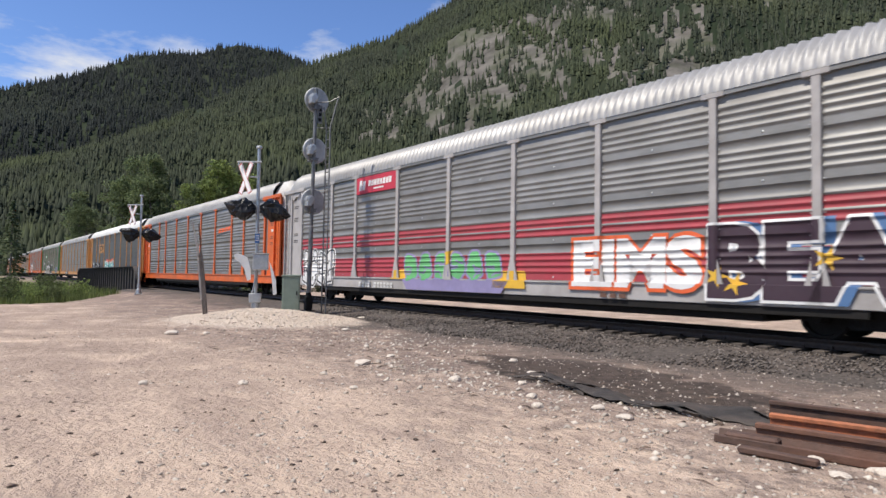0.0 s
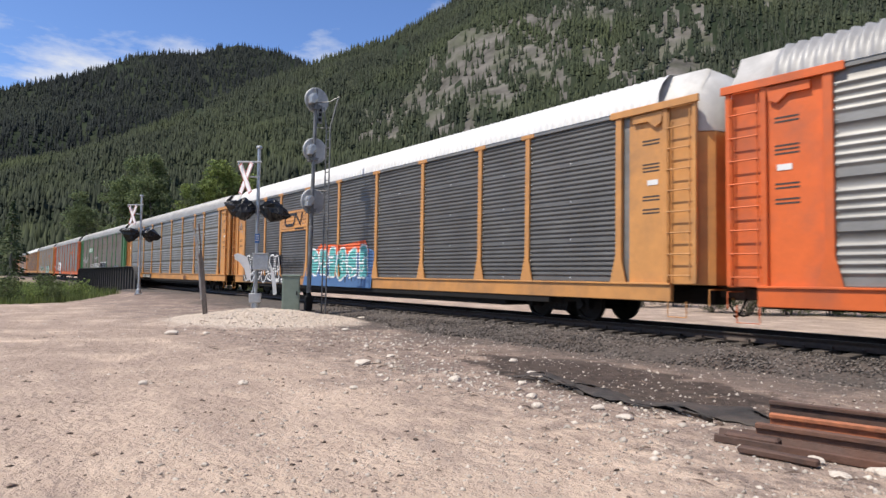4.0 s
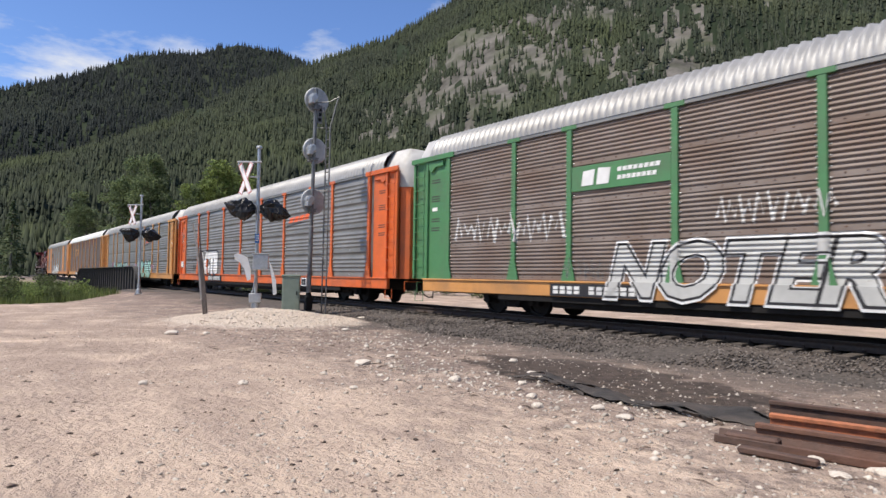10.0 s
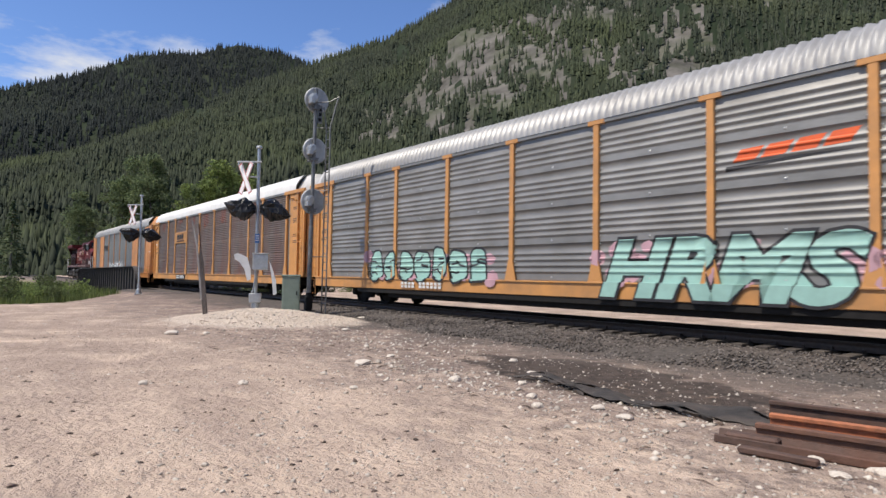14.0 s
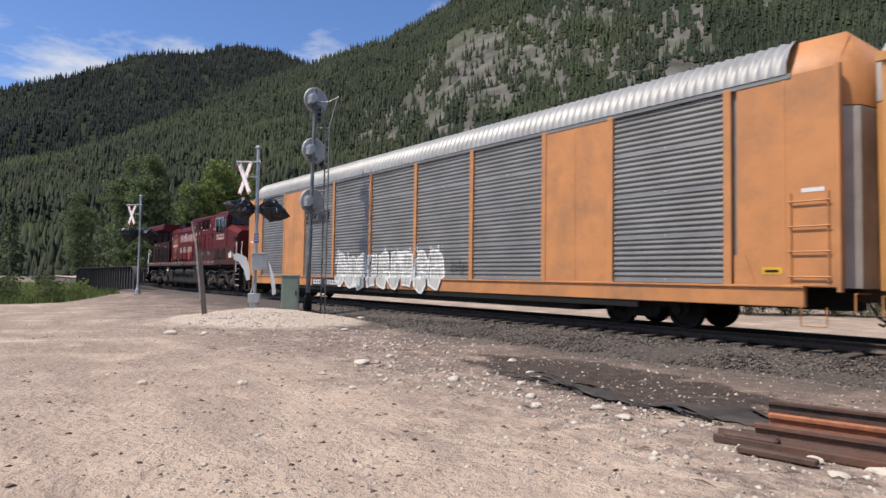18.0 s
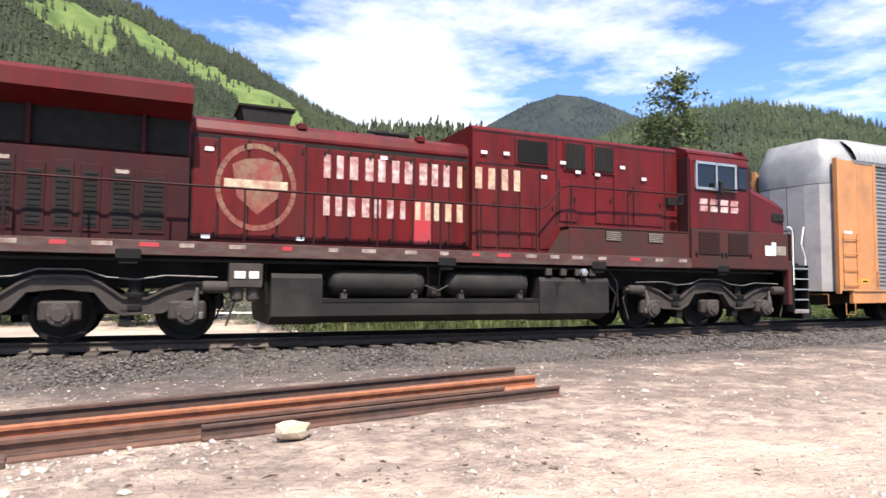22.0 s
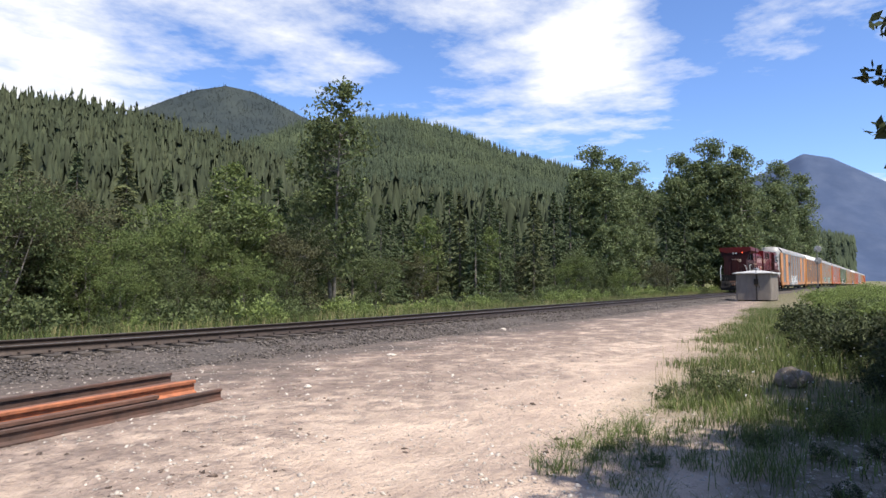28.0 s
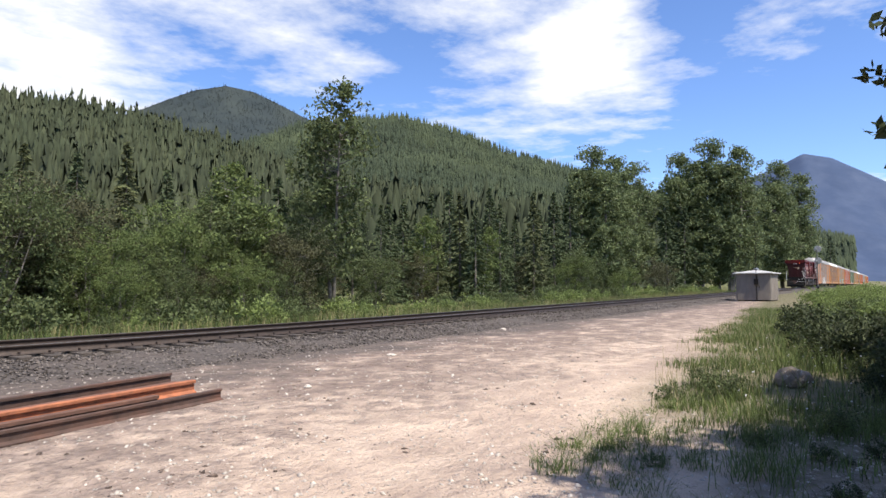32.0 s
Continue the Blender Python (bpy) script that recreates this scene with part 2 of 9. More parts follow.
BLACK = material("black_steel", (0.010, 0.0095, 0.009), (0.018, 0.016, 0.015), 6, 0.8, 0.0, bump=0.2, bscale=30, spec=0.25)
SIGNAL_GREY = material("weathered_signal_paint", (0.20, 0.205, 0.205), (0.13, 0.132, 0.13), 6, 0.5, 0.4, dirt=(0.07, 0.065, 0.06), dscale=2.5, damount=0.6)
DISC_GREY = material("pale_disc_paint", (0.42, 0.43, 0.43), (0.33, 0.335, 0.335), 4, 0.45, 0.3, dirt=(0.20, 0.20, 0.195), dscale=2.0, damount=0.5)
WORN_DASH = material("worn_reflector", (0.42, 0.37, 0.31), (0.20, 0.12, 0.10), 9, 0.7, dirt=(0.12, 0.05, 0.045), dscale=3, damount=0.7)
GLASS = material("dark_glass", (0.008, 0.009, 0.010), (0.008, 0.009, 0.010), 1, 0.10, 0.0)
ALU = material("galvanised_post", (0.50, 0.51, 0.51), (0.40, 0.41, 0.41), 8, 0.42, 0.7, dirt=(0.28, 0.27, 0.25), dscale=2, damount=0.35)
BAG = material("black_plastic_bag", (0.008, 0.008, 0.009), (0.012, 0.012, 0.012), 5, 0.30, 0.0, bump=1.0, bscale=14, spec=0.35)
CAB_GREEN = material("green_cabinet_paint", (0.20, 0.25, 0.20), (0.17, 0.215, 0.175), 4, 0.6, dirt=(0.14, 0.16, 0.12), dscale=2, damount=0.4)
WOOD = material("weathered_wood", (0.20, 0.17, 0.145), (0.10, 0.085, 0.075), 7, 0.9, bump=0.5, bscale=30, stretch=(5, 5, 0.5))
SHED = material("shed_paint", (0.245, 0.21, 0.175), (0.185, 0.158, 0.132), 3, 0.8, dirt=(0.22, 0.20, 0.18), dscale=1.3, damount=0.5, stretch=(1, 1, 0.4))
GIRDER = material("black_girder", (0.055, 0.052, 0.05), (0.035, 0.033, 0.032), 2, 0.75, 0.0, bump=0.1, bscale=20, dirt=(0.10, 0.085, 0.075), dscale=1, damount=0.5)
TARP = material("black_geotextile", (0.022, 0.02, 0.019), (0.05, 0.043, 0.038), 3, 0.8, bump=0.8, bscale=14, dirt=(0.10, 0.078, 0.064), dscale=2.6, damount=0.85, world_space=True)
LEAF = material("broad_leaf", (0.120, 0.148, 0.062), (0.08, 0.102, 0.043), 0.6, 0.7, island=0.5, through_light=0.34, spec=0.2)
LEAF_LIGHT = material("light_leaf", (0.155, 0.195, 0.068), (0.105, 0.14, 0.048), 0.6, 0.7, island=0.5, through_light=0.38, spec=0.2)
LEAF_BRIGHT = material("fresh_leaf", (0.21, 0.265, 0.085), (0.145, 0.19, 0.06), 0.6, 0.65, island=0.5, through_light=0.42, spec=0.25)
LEAF_DARK = material("dark_leaf", (0.068, 0.085, 0.038), (0.045, 0.056, 0.026), 0.6, 0.7, island=0.5, through_light=0.22, spec=0.2)
LEAF_TREE = material("cottonwood_leaf", (0.165, 0.205, 0.095), (0.11, 0.142, 0.066), 0.6, 0.65, island=0.5, through_light=0.35, spec=0.25)
LEAF_OLIVE = material("olive_leaf", (0.098, 0.098, 0.048), (0.062, 0.064, 0.034), 0.6, 0.7, island=0.5, through_light=0.25, spec=0.2)
NEEDLE = material("spruce_needle", (0.088, 0.112, 0.056), (0.060, 0.082, 0.042), 0.8, 0.8, island=0.45, through_light=0.15, spec=0.15)
NEEDLE_OLIVE = material("fir_needle", (0.105, 0.118, 0.055), (0.070, 0.084, 0.04), 0.8, 0.8, island=0.45, through_light=0.15, spec=0.15)
BARK = material("bark", (0.20, 0.18, 0.155), (0.10, 0.09, 0.08), 6, 0.95, bump=0.6, bscale=20)
BIRCH = material("pale_bark", (0.50, 0.48, 0.44), (0.30, 0.28, 0.26), 5, 0.9, bump=0.3, bscale=14)
GRASS = material("grass_blade", (0.145, 0.185, 0.058), (0.095, 0.128, 0.04), 0.5, 0.6, island=0.5, through_light=0.4, world_space=True, spec=0.3)
DRY_GRASS = material("dry_grass", (0.34, 0.30, 0.15), (0.24, 0.22, 0.10), 0.5, 0.7, island=0.4, through_light=0.3, world_space=True, spec=0.3)
FOREST_FLOOR = material("forest_floor", (0.026, 0.036, 0.02), (0.018, 0.026, 0.015), 0.02, 0.95, dirt=(0.045, 0.048, 0.03), dscale=0.006, world_space=True, spec=0.1)
# conifers tinted blue-grey to stand for haze over distance
FOREST_HAZE = material("hazed_conifers", (0.036, 0.046, 0.047), (0.027, 0.036, 0.038), 0.01, 0.85, dirt=(0.052, 0.062, 0.054), dscale=0.004, damount=0.8, island=0.25, world_space=True, spec=0.1)
FOREST_MID = material("slope_conifers", (0.046, 0.054, 0.036), (0.026, 0.033, 0.023), 0.03, 0.85, dirt=(0.060, 0.074, 0.034), dscale=0.006, damount=0.8, island=0.2, world_space=True, spec=0.1)
FOREST_NEAR = material("hillside_conifers", (0.046, 0.056, 0.031), (0.026, 0.034, 0.021), 0.05, 0.85, dirt=(0.062, 0.070, 0.04), dscale=0.02, damount=0.6, island=0.28, world_space=True, spec=0.1)
# darker, bluer copy of the conifers: cloud shade and haze in the colour
FOREST_SHADE = material("cloud_shaded_conifers", (0.021, 0.026, 0.025), (0.015, 0.019, 0.019), 0.01, 0.85, dirt=(0.036, 0.044, 0.032), dscale=0.004, damount=0.8, island=0.2, world_space=True, spec=0.1)
FOREST = material("far_conifers", (0.046, 0.060, 0.037), (0.032, 0.044, 0.029), 0.012, 0.85, dirt=(0.072, 0.090, 0.048), dscale=0.007, damount=0.9, island=0.2, world_space=True, spec=0.1)
CLIFF = material("cliff_rock", (0.16, 0.148, 0.134), (0.06, 0.058, 0.05), 0.03, 0.95, bump=1.0, bscale=0.08, dirt=(0.06, 0.075, 0.035), dscale=0.018, damount=0.9, world_space=True, spec=0.1)
MEADOW = material("open_slope", (0.145, 0.195, 0.06), (0.10, 0.14, 0.05), 0.02, 0.95, dirt=(0.06, 0.09, 0.03), dscale=0.02, damount=0.6, world_space=True, spec=0.1)
# rock with the blue of the distant air mixed into its base colour
HAZY_ROCK = material("haze_blue_range", (0.058, 0.082, 0.140), (0.046, 0.067, 0.118), 0.004, 0.95, dirt=(0.12, 0.145, 0.20), dscale=0.006, damount=0.3, world_space=True, spec=0.1)


# ================= mesh helpers =================
class Shape:
    """Collects corners and faces of one mesh."""

    def __init__(self):
        self.v, self.f = [], []

    def add(self, verts, faces):
        n = len(self.v)
        self.v += [tuple(p) for p in verts]
        self.f += [tuple(n + i for i in f) for f in faces]
        return self

    def box(self, x0, x1, y0, y1, z0, z1, c=0.0):
        """A box; c cuts its upright and lengthwise edges."""
        if c <= 0:
            vs = [(x, y, z) for z in (z0, z1) for x, y in ((x0, y0), (x1, y0), (x1, y1), (x0, y1))]
            return self.add(vs, [(3, 2, 1, 0), (4, 5, 6, 7), (0, 1, 5, 4), (1, 2, 6, 5), (2, 3, 7, 6), (3, 0, 4, 7)])
        ring = [(x0 + c, y0), (x1 - c, y0), (x1, y0 + c), (x1, y1 - c), (x1 - c, y1), (x0 + c, y1), (x0, y1 - c), (x0, y0 + c)]
        mx, my = (x0 + x1) / 2, (y0 + y1) / 2
        small = [(mx + (x - mx) * (1 - 2 * c / max(1e-6, x1 - x0)), my + (y - my) * (1 - 2 * c / max(1e-6, y1 - y0))) for x, y in ring]
        vs = [(*p, z0) for p in small] + [(*p, z0 + c) for p in ring] + [(*p, z1 - c) for p in ring] + [(*p, z1) for p in small]
        fs = [tuple(range(7, -1, -1)), tuple(range(24, 32))]
        for k in range(3):
            fs += [(8 * k + i, 8 * k + (i + 1) % 8, 8 * k + 8 + (i + 1) % 8, 8 * k + 8 + i) for i in range(8)]
        return self.add(vs, fs)

    def tube(self, points, r, n=8, r1=None, cap=True):
        """A round bar along points, r at the first and r1 at the last."""
        pts = [Vector(p) for p in points]
        r1 = r if r1 is None else r1
        rings, up = [], None
        for i, p in enumerate(pts):
            d = (pts[min(i + 1, len(pts) - 1)] - pts[max(i - 1, 0)]).normalized()
            if up is None or abs(up.dot(d)) > 0.95:
                up = Vector((0, 0, 1)) if abs(d.z) < 0.9 else Vector((1, 0, 0))
            a = d.cross(up).normalized()
            b = a.cross(d).normalized()
            up = b
            q = r + (r1 - r) * i / max(1, len(pts) - 1)
            rings.append([p + a * (q * math.cos(2 * math.pi * k / n)) + b * (q * math.sin(2 * math.pi * k / n)) for k in range(n)])
        vs = [v for ring in rings for v in ring]
        fs = []
        for i in range(len(pts) - 1):
            fs += [(i * n + k, (i + 1) * n + k, (i + 1) * n + (k + 1) % n, i * n + (k + 1) % n) for k in range(n)]
        if cap:
            fs += [tuple(range(n)), tuple(range(len(vs) - 1, len(vs) - n - 1, -1))]
        return self.add(vs, fs)

    def prism(self, outline, axis, a, b):
        """The outline (two coordinates of the other axes in order) pulled along an axis from a to b."""
        def place(p, t):
            q = list(p)
            q.insert("xyz".index(axis), t)
            return q
        n = len(outline)
        vs = [place(p, a) for p in outline] + [place(p, b) for p in outline]
        return self.add(vs, [tuple(range(n)), tuple(range(2 * n - 1, n - 1, -1))] + [(i, n + i, n + (i + 1) % n, (i + 1) % n) for i in range(n)])

    def lathe(self, profile, axis="y", n=20, at=(0, 0, 0)):
        """Profile of (radius, along) turned round an axis through at."""
        vs = []
        for r, t in profile:
            for k in range(n):
                c, s = r * math.cos(2 * math.pi * k / n), r * math.sin(2 * math.pi * k / n)
                p = {"x": (t, c, s), "y": (c, t, s), "z": (c, s, t)}[axis]
                vs.append((p[0] + at[0], p[1] + at[1], p[2] + at[2]))
        fs = [(i * n + k, i * n + (k + 1) % n, (i + 1) * n + (k + 1) % n, (i + 1) * n + k) for i in range(len(profile) - 1) for k in range(n)]
        fs += [tuple(range(n)), tuple(range(len(vs) - 1, len(vs) - n - 1, -1))]
        return self.add(vs, fs)

    def mesh(self, name, mat, smooth=False):
        me = bpy.data.meshes.new(name)
        me.from_pydata(self.v, [], self.f)
        me.materials.append(mat)
        bm = bmesh.new()
        bm.from_mesh(me)
        bmesh.ops.recalc_face_normals(bm, faces=bm.faces)
        bm.to_mesh(me)
        bm.free()
        if smooth:
            me.polygons.foreach_set("use_smooth", [True] * len(me.polygons))
        return me


def part(name, shape, mat, parent, label="", at=None, smooth=False):
    """One mesh object under a thing or part. shape: a Shape, or a mesh to share."""
    me = shape.mesh(name, mat, smooth) if isinstance(shape, Shape) else shape
    ob = new(name, me)
    if parent is not None:
        ob.parent = parent
    if at is not None:
        ob.matrix_basis = at
    if label:
        ob["label"] = label
    return ob


def thing(name, label, category, at=None, group="", kind=""):
    ob = new(name)
    ob.empty_display_size = 0.2
    if at is not None:
        ob.matrix_basis = at
    return tagged(ob, label, category, group, kind)


def fast_mesh(name, verts, faces, mats, mat_index=None, smooth=False):
    """A large mesh from numpy arrays (faces: n x 3 or n x 4)."""
    me = bpy.data.meshes.new(name)
    verts = np.asarray(verts, dtype=np.float32).reshape(-1, 3)
    faces = np.asarray(faces, dtype=np.int32)
    k = faces.shape[1]
    me.vertices.add(len(verts)); me.vertices.foreach_set("co", verts.ravel())
    me.loops.add(faces.size); me.loops.foreach_set("vertex_index", faces.ravel())
    me.polygons.add(len(faces)); me.polygons.foreach_set("loop_start", np.arange(0, faces.size, k, dtype=np.int32))
    for m in mats:
        me.materials.append(m)
    if mat_index is not None:
        me.polygons.foreach_set("material_index", np.asarray(mat_index, dtype=np.int32))
    if smooth:
        me.polygons.foreach_set("use_smooth", np.ones(len(faces), dtype=bool))
    me.update(calc_edges=True)
    return me


# ================= the lie of the land =================
def rise(x):
    """The ground and the line climb gently both ways from the crossing."""
    x = np.clip(np.abs(x), 0, 160)
    return 0.005 * (np.sqrt(x * x + 100) - 10)


BEND0, BEND1, BEND_ANGLE = -16.0, 20.0, radians(3.75)
TRACK_Y = 14.0


def rail_z(x):
    """Height of the rail tops."""
    return 0.455 + rise(x) - 0.07 * np.clip((np.asarray(x, float) + 10) / 22, 0, 1)


def line_at(u):
    """Centre of the line u metres along it: x, y, rail-top height, heading."""
    k = BEND_ANGLE / (BEND1 - BEND0)
    if u < BEND0:
        x, y, h = u, TRACK_Y, 0.0
    elif u < BEND1:
        d = u - BEND0
        x, y, h = u, TRACK_Y + k * d * d / 2, k * d
    else:
        d = BEND1 - BEND0
        h = BEND_ANGLE
        x = BEND1 + (u - BEND1) * math.cos(h)
        y = TRACK_Y + k * d * d / 2 + (u - BEND1) * math.sin(h)
    return x, y, float(rail_z(x)), h


def line_y(x):
    """Centre line's y at x, for arrays."""
    k = BEND_ANGLE / (BEND1 - BEND0)
    d = np.clip(x - BEND0, 0, BEND1 - BEND0)
    return TRACK_Y + k * d * d / 2 + np.maximum(x - BEND1, 0) * math.tan(BEND_ANGLE)


def lattice(ix, iy, seed):
    h = np.sin(ix * 127.1 + iy * 311.7 + seed * 74.7) * 43758.5453
    return h - np.floor(h)


def vnoise(x, y, seed=0):
    """Smooth value noise, 0 to 1."""
    ix, iy = np.floor(x), np.floor(y)
    fx, fy = x - ix, y - iy
    fx, fy = fx * fx * (3 - 2 * fx), fy * fy * (3 - 2 * fy)
    a, b = lattice(ix, iy, seed), lattice(ix + 1, iy, seed)
    c, d = lattice(ix, iy + 1, seed), lattice(ix + 1, iy + 1, seed)
    return (a * (1 - fx) + b * fx) * (1 - fy) + (c * (1 - fx) + d * fx) * fy


def fbm(x, y, seed=0, octaves=4):
    t, amp, tot = 0, 1.0, 0.0
    for o in range(octaves):
        t = t + amp * vnoise(x * 2 ** o, y * 2 ** o, seed + o)
        tot += amp
        amp *= 0.5
    return t / tot


MOUND = (-20.3, 8.0)


def ground_z(x, y):
    """Height of the ground sheet."""
    x, y = np.asarray(x, float), np.asarray(y, float)
    off = y - line_y(x)
    z = rise(x) + 0.0
    near = np.clip((150 - np.hypot(x, y)) / 100, 0, 1)
    z = z + near * (0.05 * (fbm(x * 0.35, y * 0.35, 3) - 0.5) + 0.045 * (fbm(x * 1.7, y * 1.7, 5) - 0.5))
    # wheel ruts of the lane, along the line
    for c in (3.4, 5.2):
        z = z - 0.02 * np.exp(-((y - c - 0.02 * x - 0.4 * np.sin(x * 0.13)) / 0.3) ** 2) * near
    # ditch and low ground beyond the line
    z = z - 0.45 * np.clip((off - 3.0) / 3.0, 0, 1) + 0.25 * np.clip((off - 7) / 6, 0, 1)
    # gravel mound of the crossing
    d = np.hypot((x - MOUND[0]) / 1.25, y - MOUND[1])
    z = z + 0.36 * np.clip(1.3 - d / 2.9, 0, 1) ** 1.3 * (0.9 + 0.25 * fbm(x * 1.4, y * 1.4, 9))
    # stream bed under the bridge
    bed = np.clip(1 - np.abs(x + 75) / 16, 0, 1)
    bank = np.clip((y - (3.0 + 0.0 * x)) / 5.0, 0, 1)
    z = z - 3.2 * (bed * bed * (3 - 2 * bed)) * bank
    # meadow at the stream falls away
    z = z - 0.5 * np.clip((-x - 34) / 12, 0, 1) * np.clip((9.0 - y) / 4, 0, 1) * np.clip((y + 20) / 15, 0, 1)
    # the road climbs to the crossing
    z = z + 0.30 * np.exp(-((x + 41) / 8) ** 2 - ((y - 10) / 5) ** 2)
    # slow rise towards the slopes
    r = np.hypot(x, y)
    z = z + 0.012 * np.clip(r - 90, 0, 400) * np.clip((y - 20) / 60, 0, 1)
    return z


def sheet_axis(fine, step, reach):
    a = list(np.arange(-fine, fine + step / 2, step))
    s, p = step, fine
    while p < reach:
        s *= 1.16
        p += s
        a = [-p] + a + [p]
    return np.array(a)


def ground_material():
    m = SAND.copy()
    m.name = "ground_soil"
    nt = m.node_tree
    b = nt.nodes["Principled BSDF"]
    col = b.inputs["Base Color"].links[0].from_socket
    geo = nt.nodes.new("ShaderNodeNewGeometry")
    sep = nt.nodes.new("ShaderNodeSeparateXYZ")
    nt.links.new(geo.outputs["Position"], sep.inputs[0])

    def math_node(op, a, c, c2=None):
        n = nt.nodes.new("ShaderNodeMath")
        n.operation = op
        for k, s in enumerate((a, c, c2)):
            if s is None:
                continue
            if isinstance(s, (int, float)):
                n.inputs[k].default_value = s
            else:
                nt.links.new(s, n.inputs[k])
        return n.outputs[0]

    def noise_out(scale, detail=5):
        n = nt.nodes.new("ShaderNodeTexNoise")
        n.inputs["Scale"].default_value, n.inputs["Detail"].default_value = scale, detail
        nt.links.new(geo.outputs["Position"], n.inputs["Vector"])
        return n.outputs[0]

    def ramp(v, a, c):
        n = nt.nodes.new("ShaderNodeMapRange")
        n.inputs["From Min"].default_value, n.inputs["From Max"].default_value = a, c
        nt.links.new(v, n.inputs["Value"])
        return n.outputs[0]

    def blend(fac, base, rgb, rgb2=None, scale=8.0):
        n = nt.nodes.new("ShaderNodeMixRGB")
        nt.links.new(fac, n.inputs[0]); nt.links.new(base, n.inputs[1])
        if rgb2:
            q = nt.nodes.new("ShaderNodeMixRGB")
            q.inputs[1].default_value, q.inputs[2].default_value = (*rgb, 1), (*rgb2, 1)
            nt.links.new(ramp(noise_out(scale, 6), 0.35, 0.65), q.inputs[0])
            nt.links.new(q.outputs[0], n.inputs[2])
        else:
            n.inputs[2].default_value = (*rgb, 1)
        return n.outputs[0]

    wob = math_node("MULTIPLY_ADD", noise_out(0.5), 5.0, -2.5)
    wob2 = math_node("MULTIPLY_ADD", noise_out(2.2), 2.0, -1.0)
    yy = math_node("ADD", math_node("ADD", sep.outputs[1], wob), wob2)
    # crumbs, clods and pebbles at three sizes
    def crumbs(col, scale, lo, hi, rgb, rgb2, patch, plo, phi):
        vor = nt.nodes.new("ShaderNodeTexVoronoi"); vor.inputs["Scale"].default_value = scale
        nt.links.new(geo.outputs["Position"], vor.inputs["Vector"])
        return blend(math_node("MULTIPLY", ramp(vor.outputs["Distance"], hi, lo), ramp(noise_out(patch, 3), plo, phi)), col, rgb, rgb2, 40)
    col = crumbs(col, 55, 0.18, 0.30, (0.20, 0.155, 0.13), (0.70, 0.61, 0.52), 0.8, 0.36, 0.52)
    col = crumbs(col, 24, 0.12, 0.20, (0.17, 0.135, 0.115), (0.68, 0.60, 0.52), 0.6, 0.42, 0.56)
    col = crumbs(col, 9, 0.06, 0.14, (0.24, 0.195, 0.165), (0.36, 0.29, 0.245), 0.35, 0.50, 0.62)
    # faint damp and trodden streaks along the lane
    mp = nt.nodes.new("ShaderNodeMapping"); mp.inputs["Scale"].default_value = (0.22, 1.1, 1); mp.inputs["Rotation"].default_value = (0, 0, radians(-6))
    nt.links.new(geo.outputs["Position"], mp.inputs[0])
    stn = nt.nodes.new("ShaderNodeTexNoise"); stn.inputs["Scale"].default_value = 1.0; stn.inputs["Detail"].default_value = 7
    nt.links.new(mp.outputs[0], stn.inputs["Vector"])
    col = blend(math_node("MULTIPLY", ramp(stn.outputs[0], 0.48, 0.62), 0.62), col, (0.30, 0.23, 0.19), (0.42, 0.325, 0.265), 7)
    # trodden brown dirt of the crossing approach
    west = math_node("MULTIPLY", ramp(math_node("ADD", sep.outputs[0], math_node("MULTIPLY", wob, 1.2)), -2.0, -13.0), ramp(noise_out(0.7, 7), 0.28, 0.55))
    col = blend(math_node("MULTIPLY", west, 0.9), col, (0.27, 0.205, 0.165), (0.40, 0.31, 0.25), 6)
    # grey gravel at the edge of the weeds
    cg = math_node("MULTIPLY", ramp(math_node("ADD", sep.outputs[1], math_node("MULTIPLY", wob2, 0.5)), 1.9, 1.0), ramp(math_node("ADD", sep.outputs[0], wob2), 2.6, 4.6))
    col = blend(math_node("MULTIPLY", cg, 0.9), col, (0.26, 0.225, 0.185), (0.13, 0.115, 0.085), 9)
    # dark oily soil beside the ballast, on the straight stretch and round the bend
    bend = math_node("MULTIPLY_ADD", ramp(sep.outputs[0], 18.0, 60.0), 2.6, math_node("MULTIPLY", ramp(sep.outputs[0], 2.0, 12.0), 1.0))
    ys = math_node("SUBTRACT", yy, bend)
    dark = math_node("MULTIPLY", math_node("MULTIPLY", ramp(ys, 4.3, 7.4), ramp(yy, 17.5, 16.5)), ramp(noise_out(1.3, 6), 0.34, 0.54))
    col = blend(math_node("MULTIPLY", dark, 0.85), col, (0.27, 0.20, 0.165), (0.115, 0.088, 0.076), 5)
    # stony trodden margin between the lane and the ballast
    stony = math_node("MULTIPLY", math_node("MULTIPLY", ramp(ys, 3.3, 5.4), ramp(yy, 17.5, 16.5)), ramp(noise_out(3.5, 8), 0.42, 0.60))
    col = blend(math_node("MULTIPLY", stony, 0.75), col, (0.30, 0.235, 0.20), (0.16, 0.125, 0.108), 14)
    # trampled wet earth round the torn cloth
    px = math_node("MULTIPLY_ADD", sep.outputs[0], 0.30, 1.92)
    py = math_node("MULTIPLY_ADD", sep.outputs[1], 0.72, math_node("MULTIPLY_ADD", sep.outputs[0], 0.10, -5.10))
    el = math_node("ADD", math_node("MULTIPLY", px, px), math_node("MULTIPLY", py, py))
    wet = ramp(math_node("ADD", el, math_node("MULTIPLY", wob2, 0.9)), 1.15, 0.75)
    col = blend(math_node("MULTIPLY", wet, 0.92), col, (0.085, 0.066, 0.056), (0.045, 0.036, 0.032), 5)
    dark2 = math_node("MULTIPLY", ramp(ys, 8.6, 10.2), ramp(yy, 17.5, 16.5))
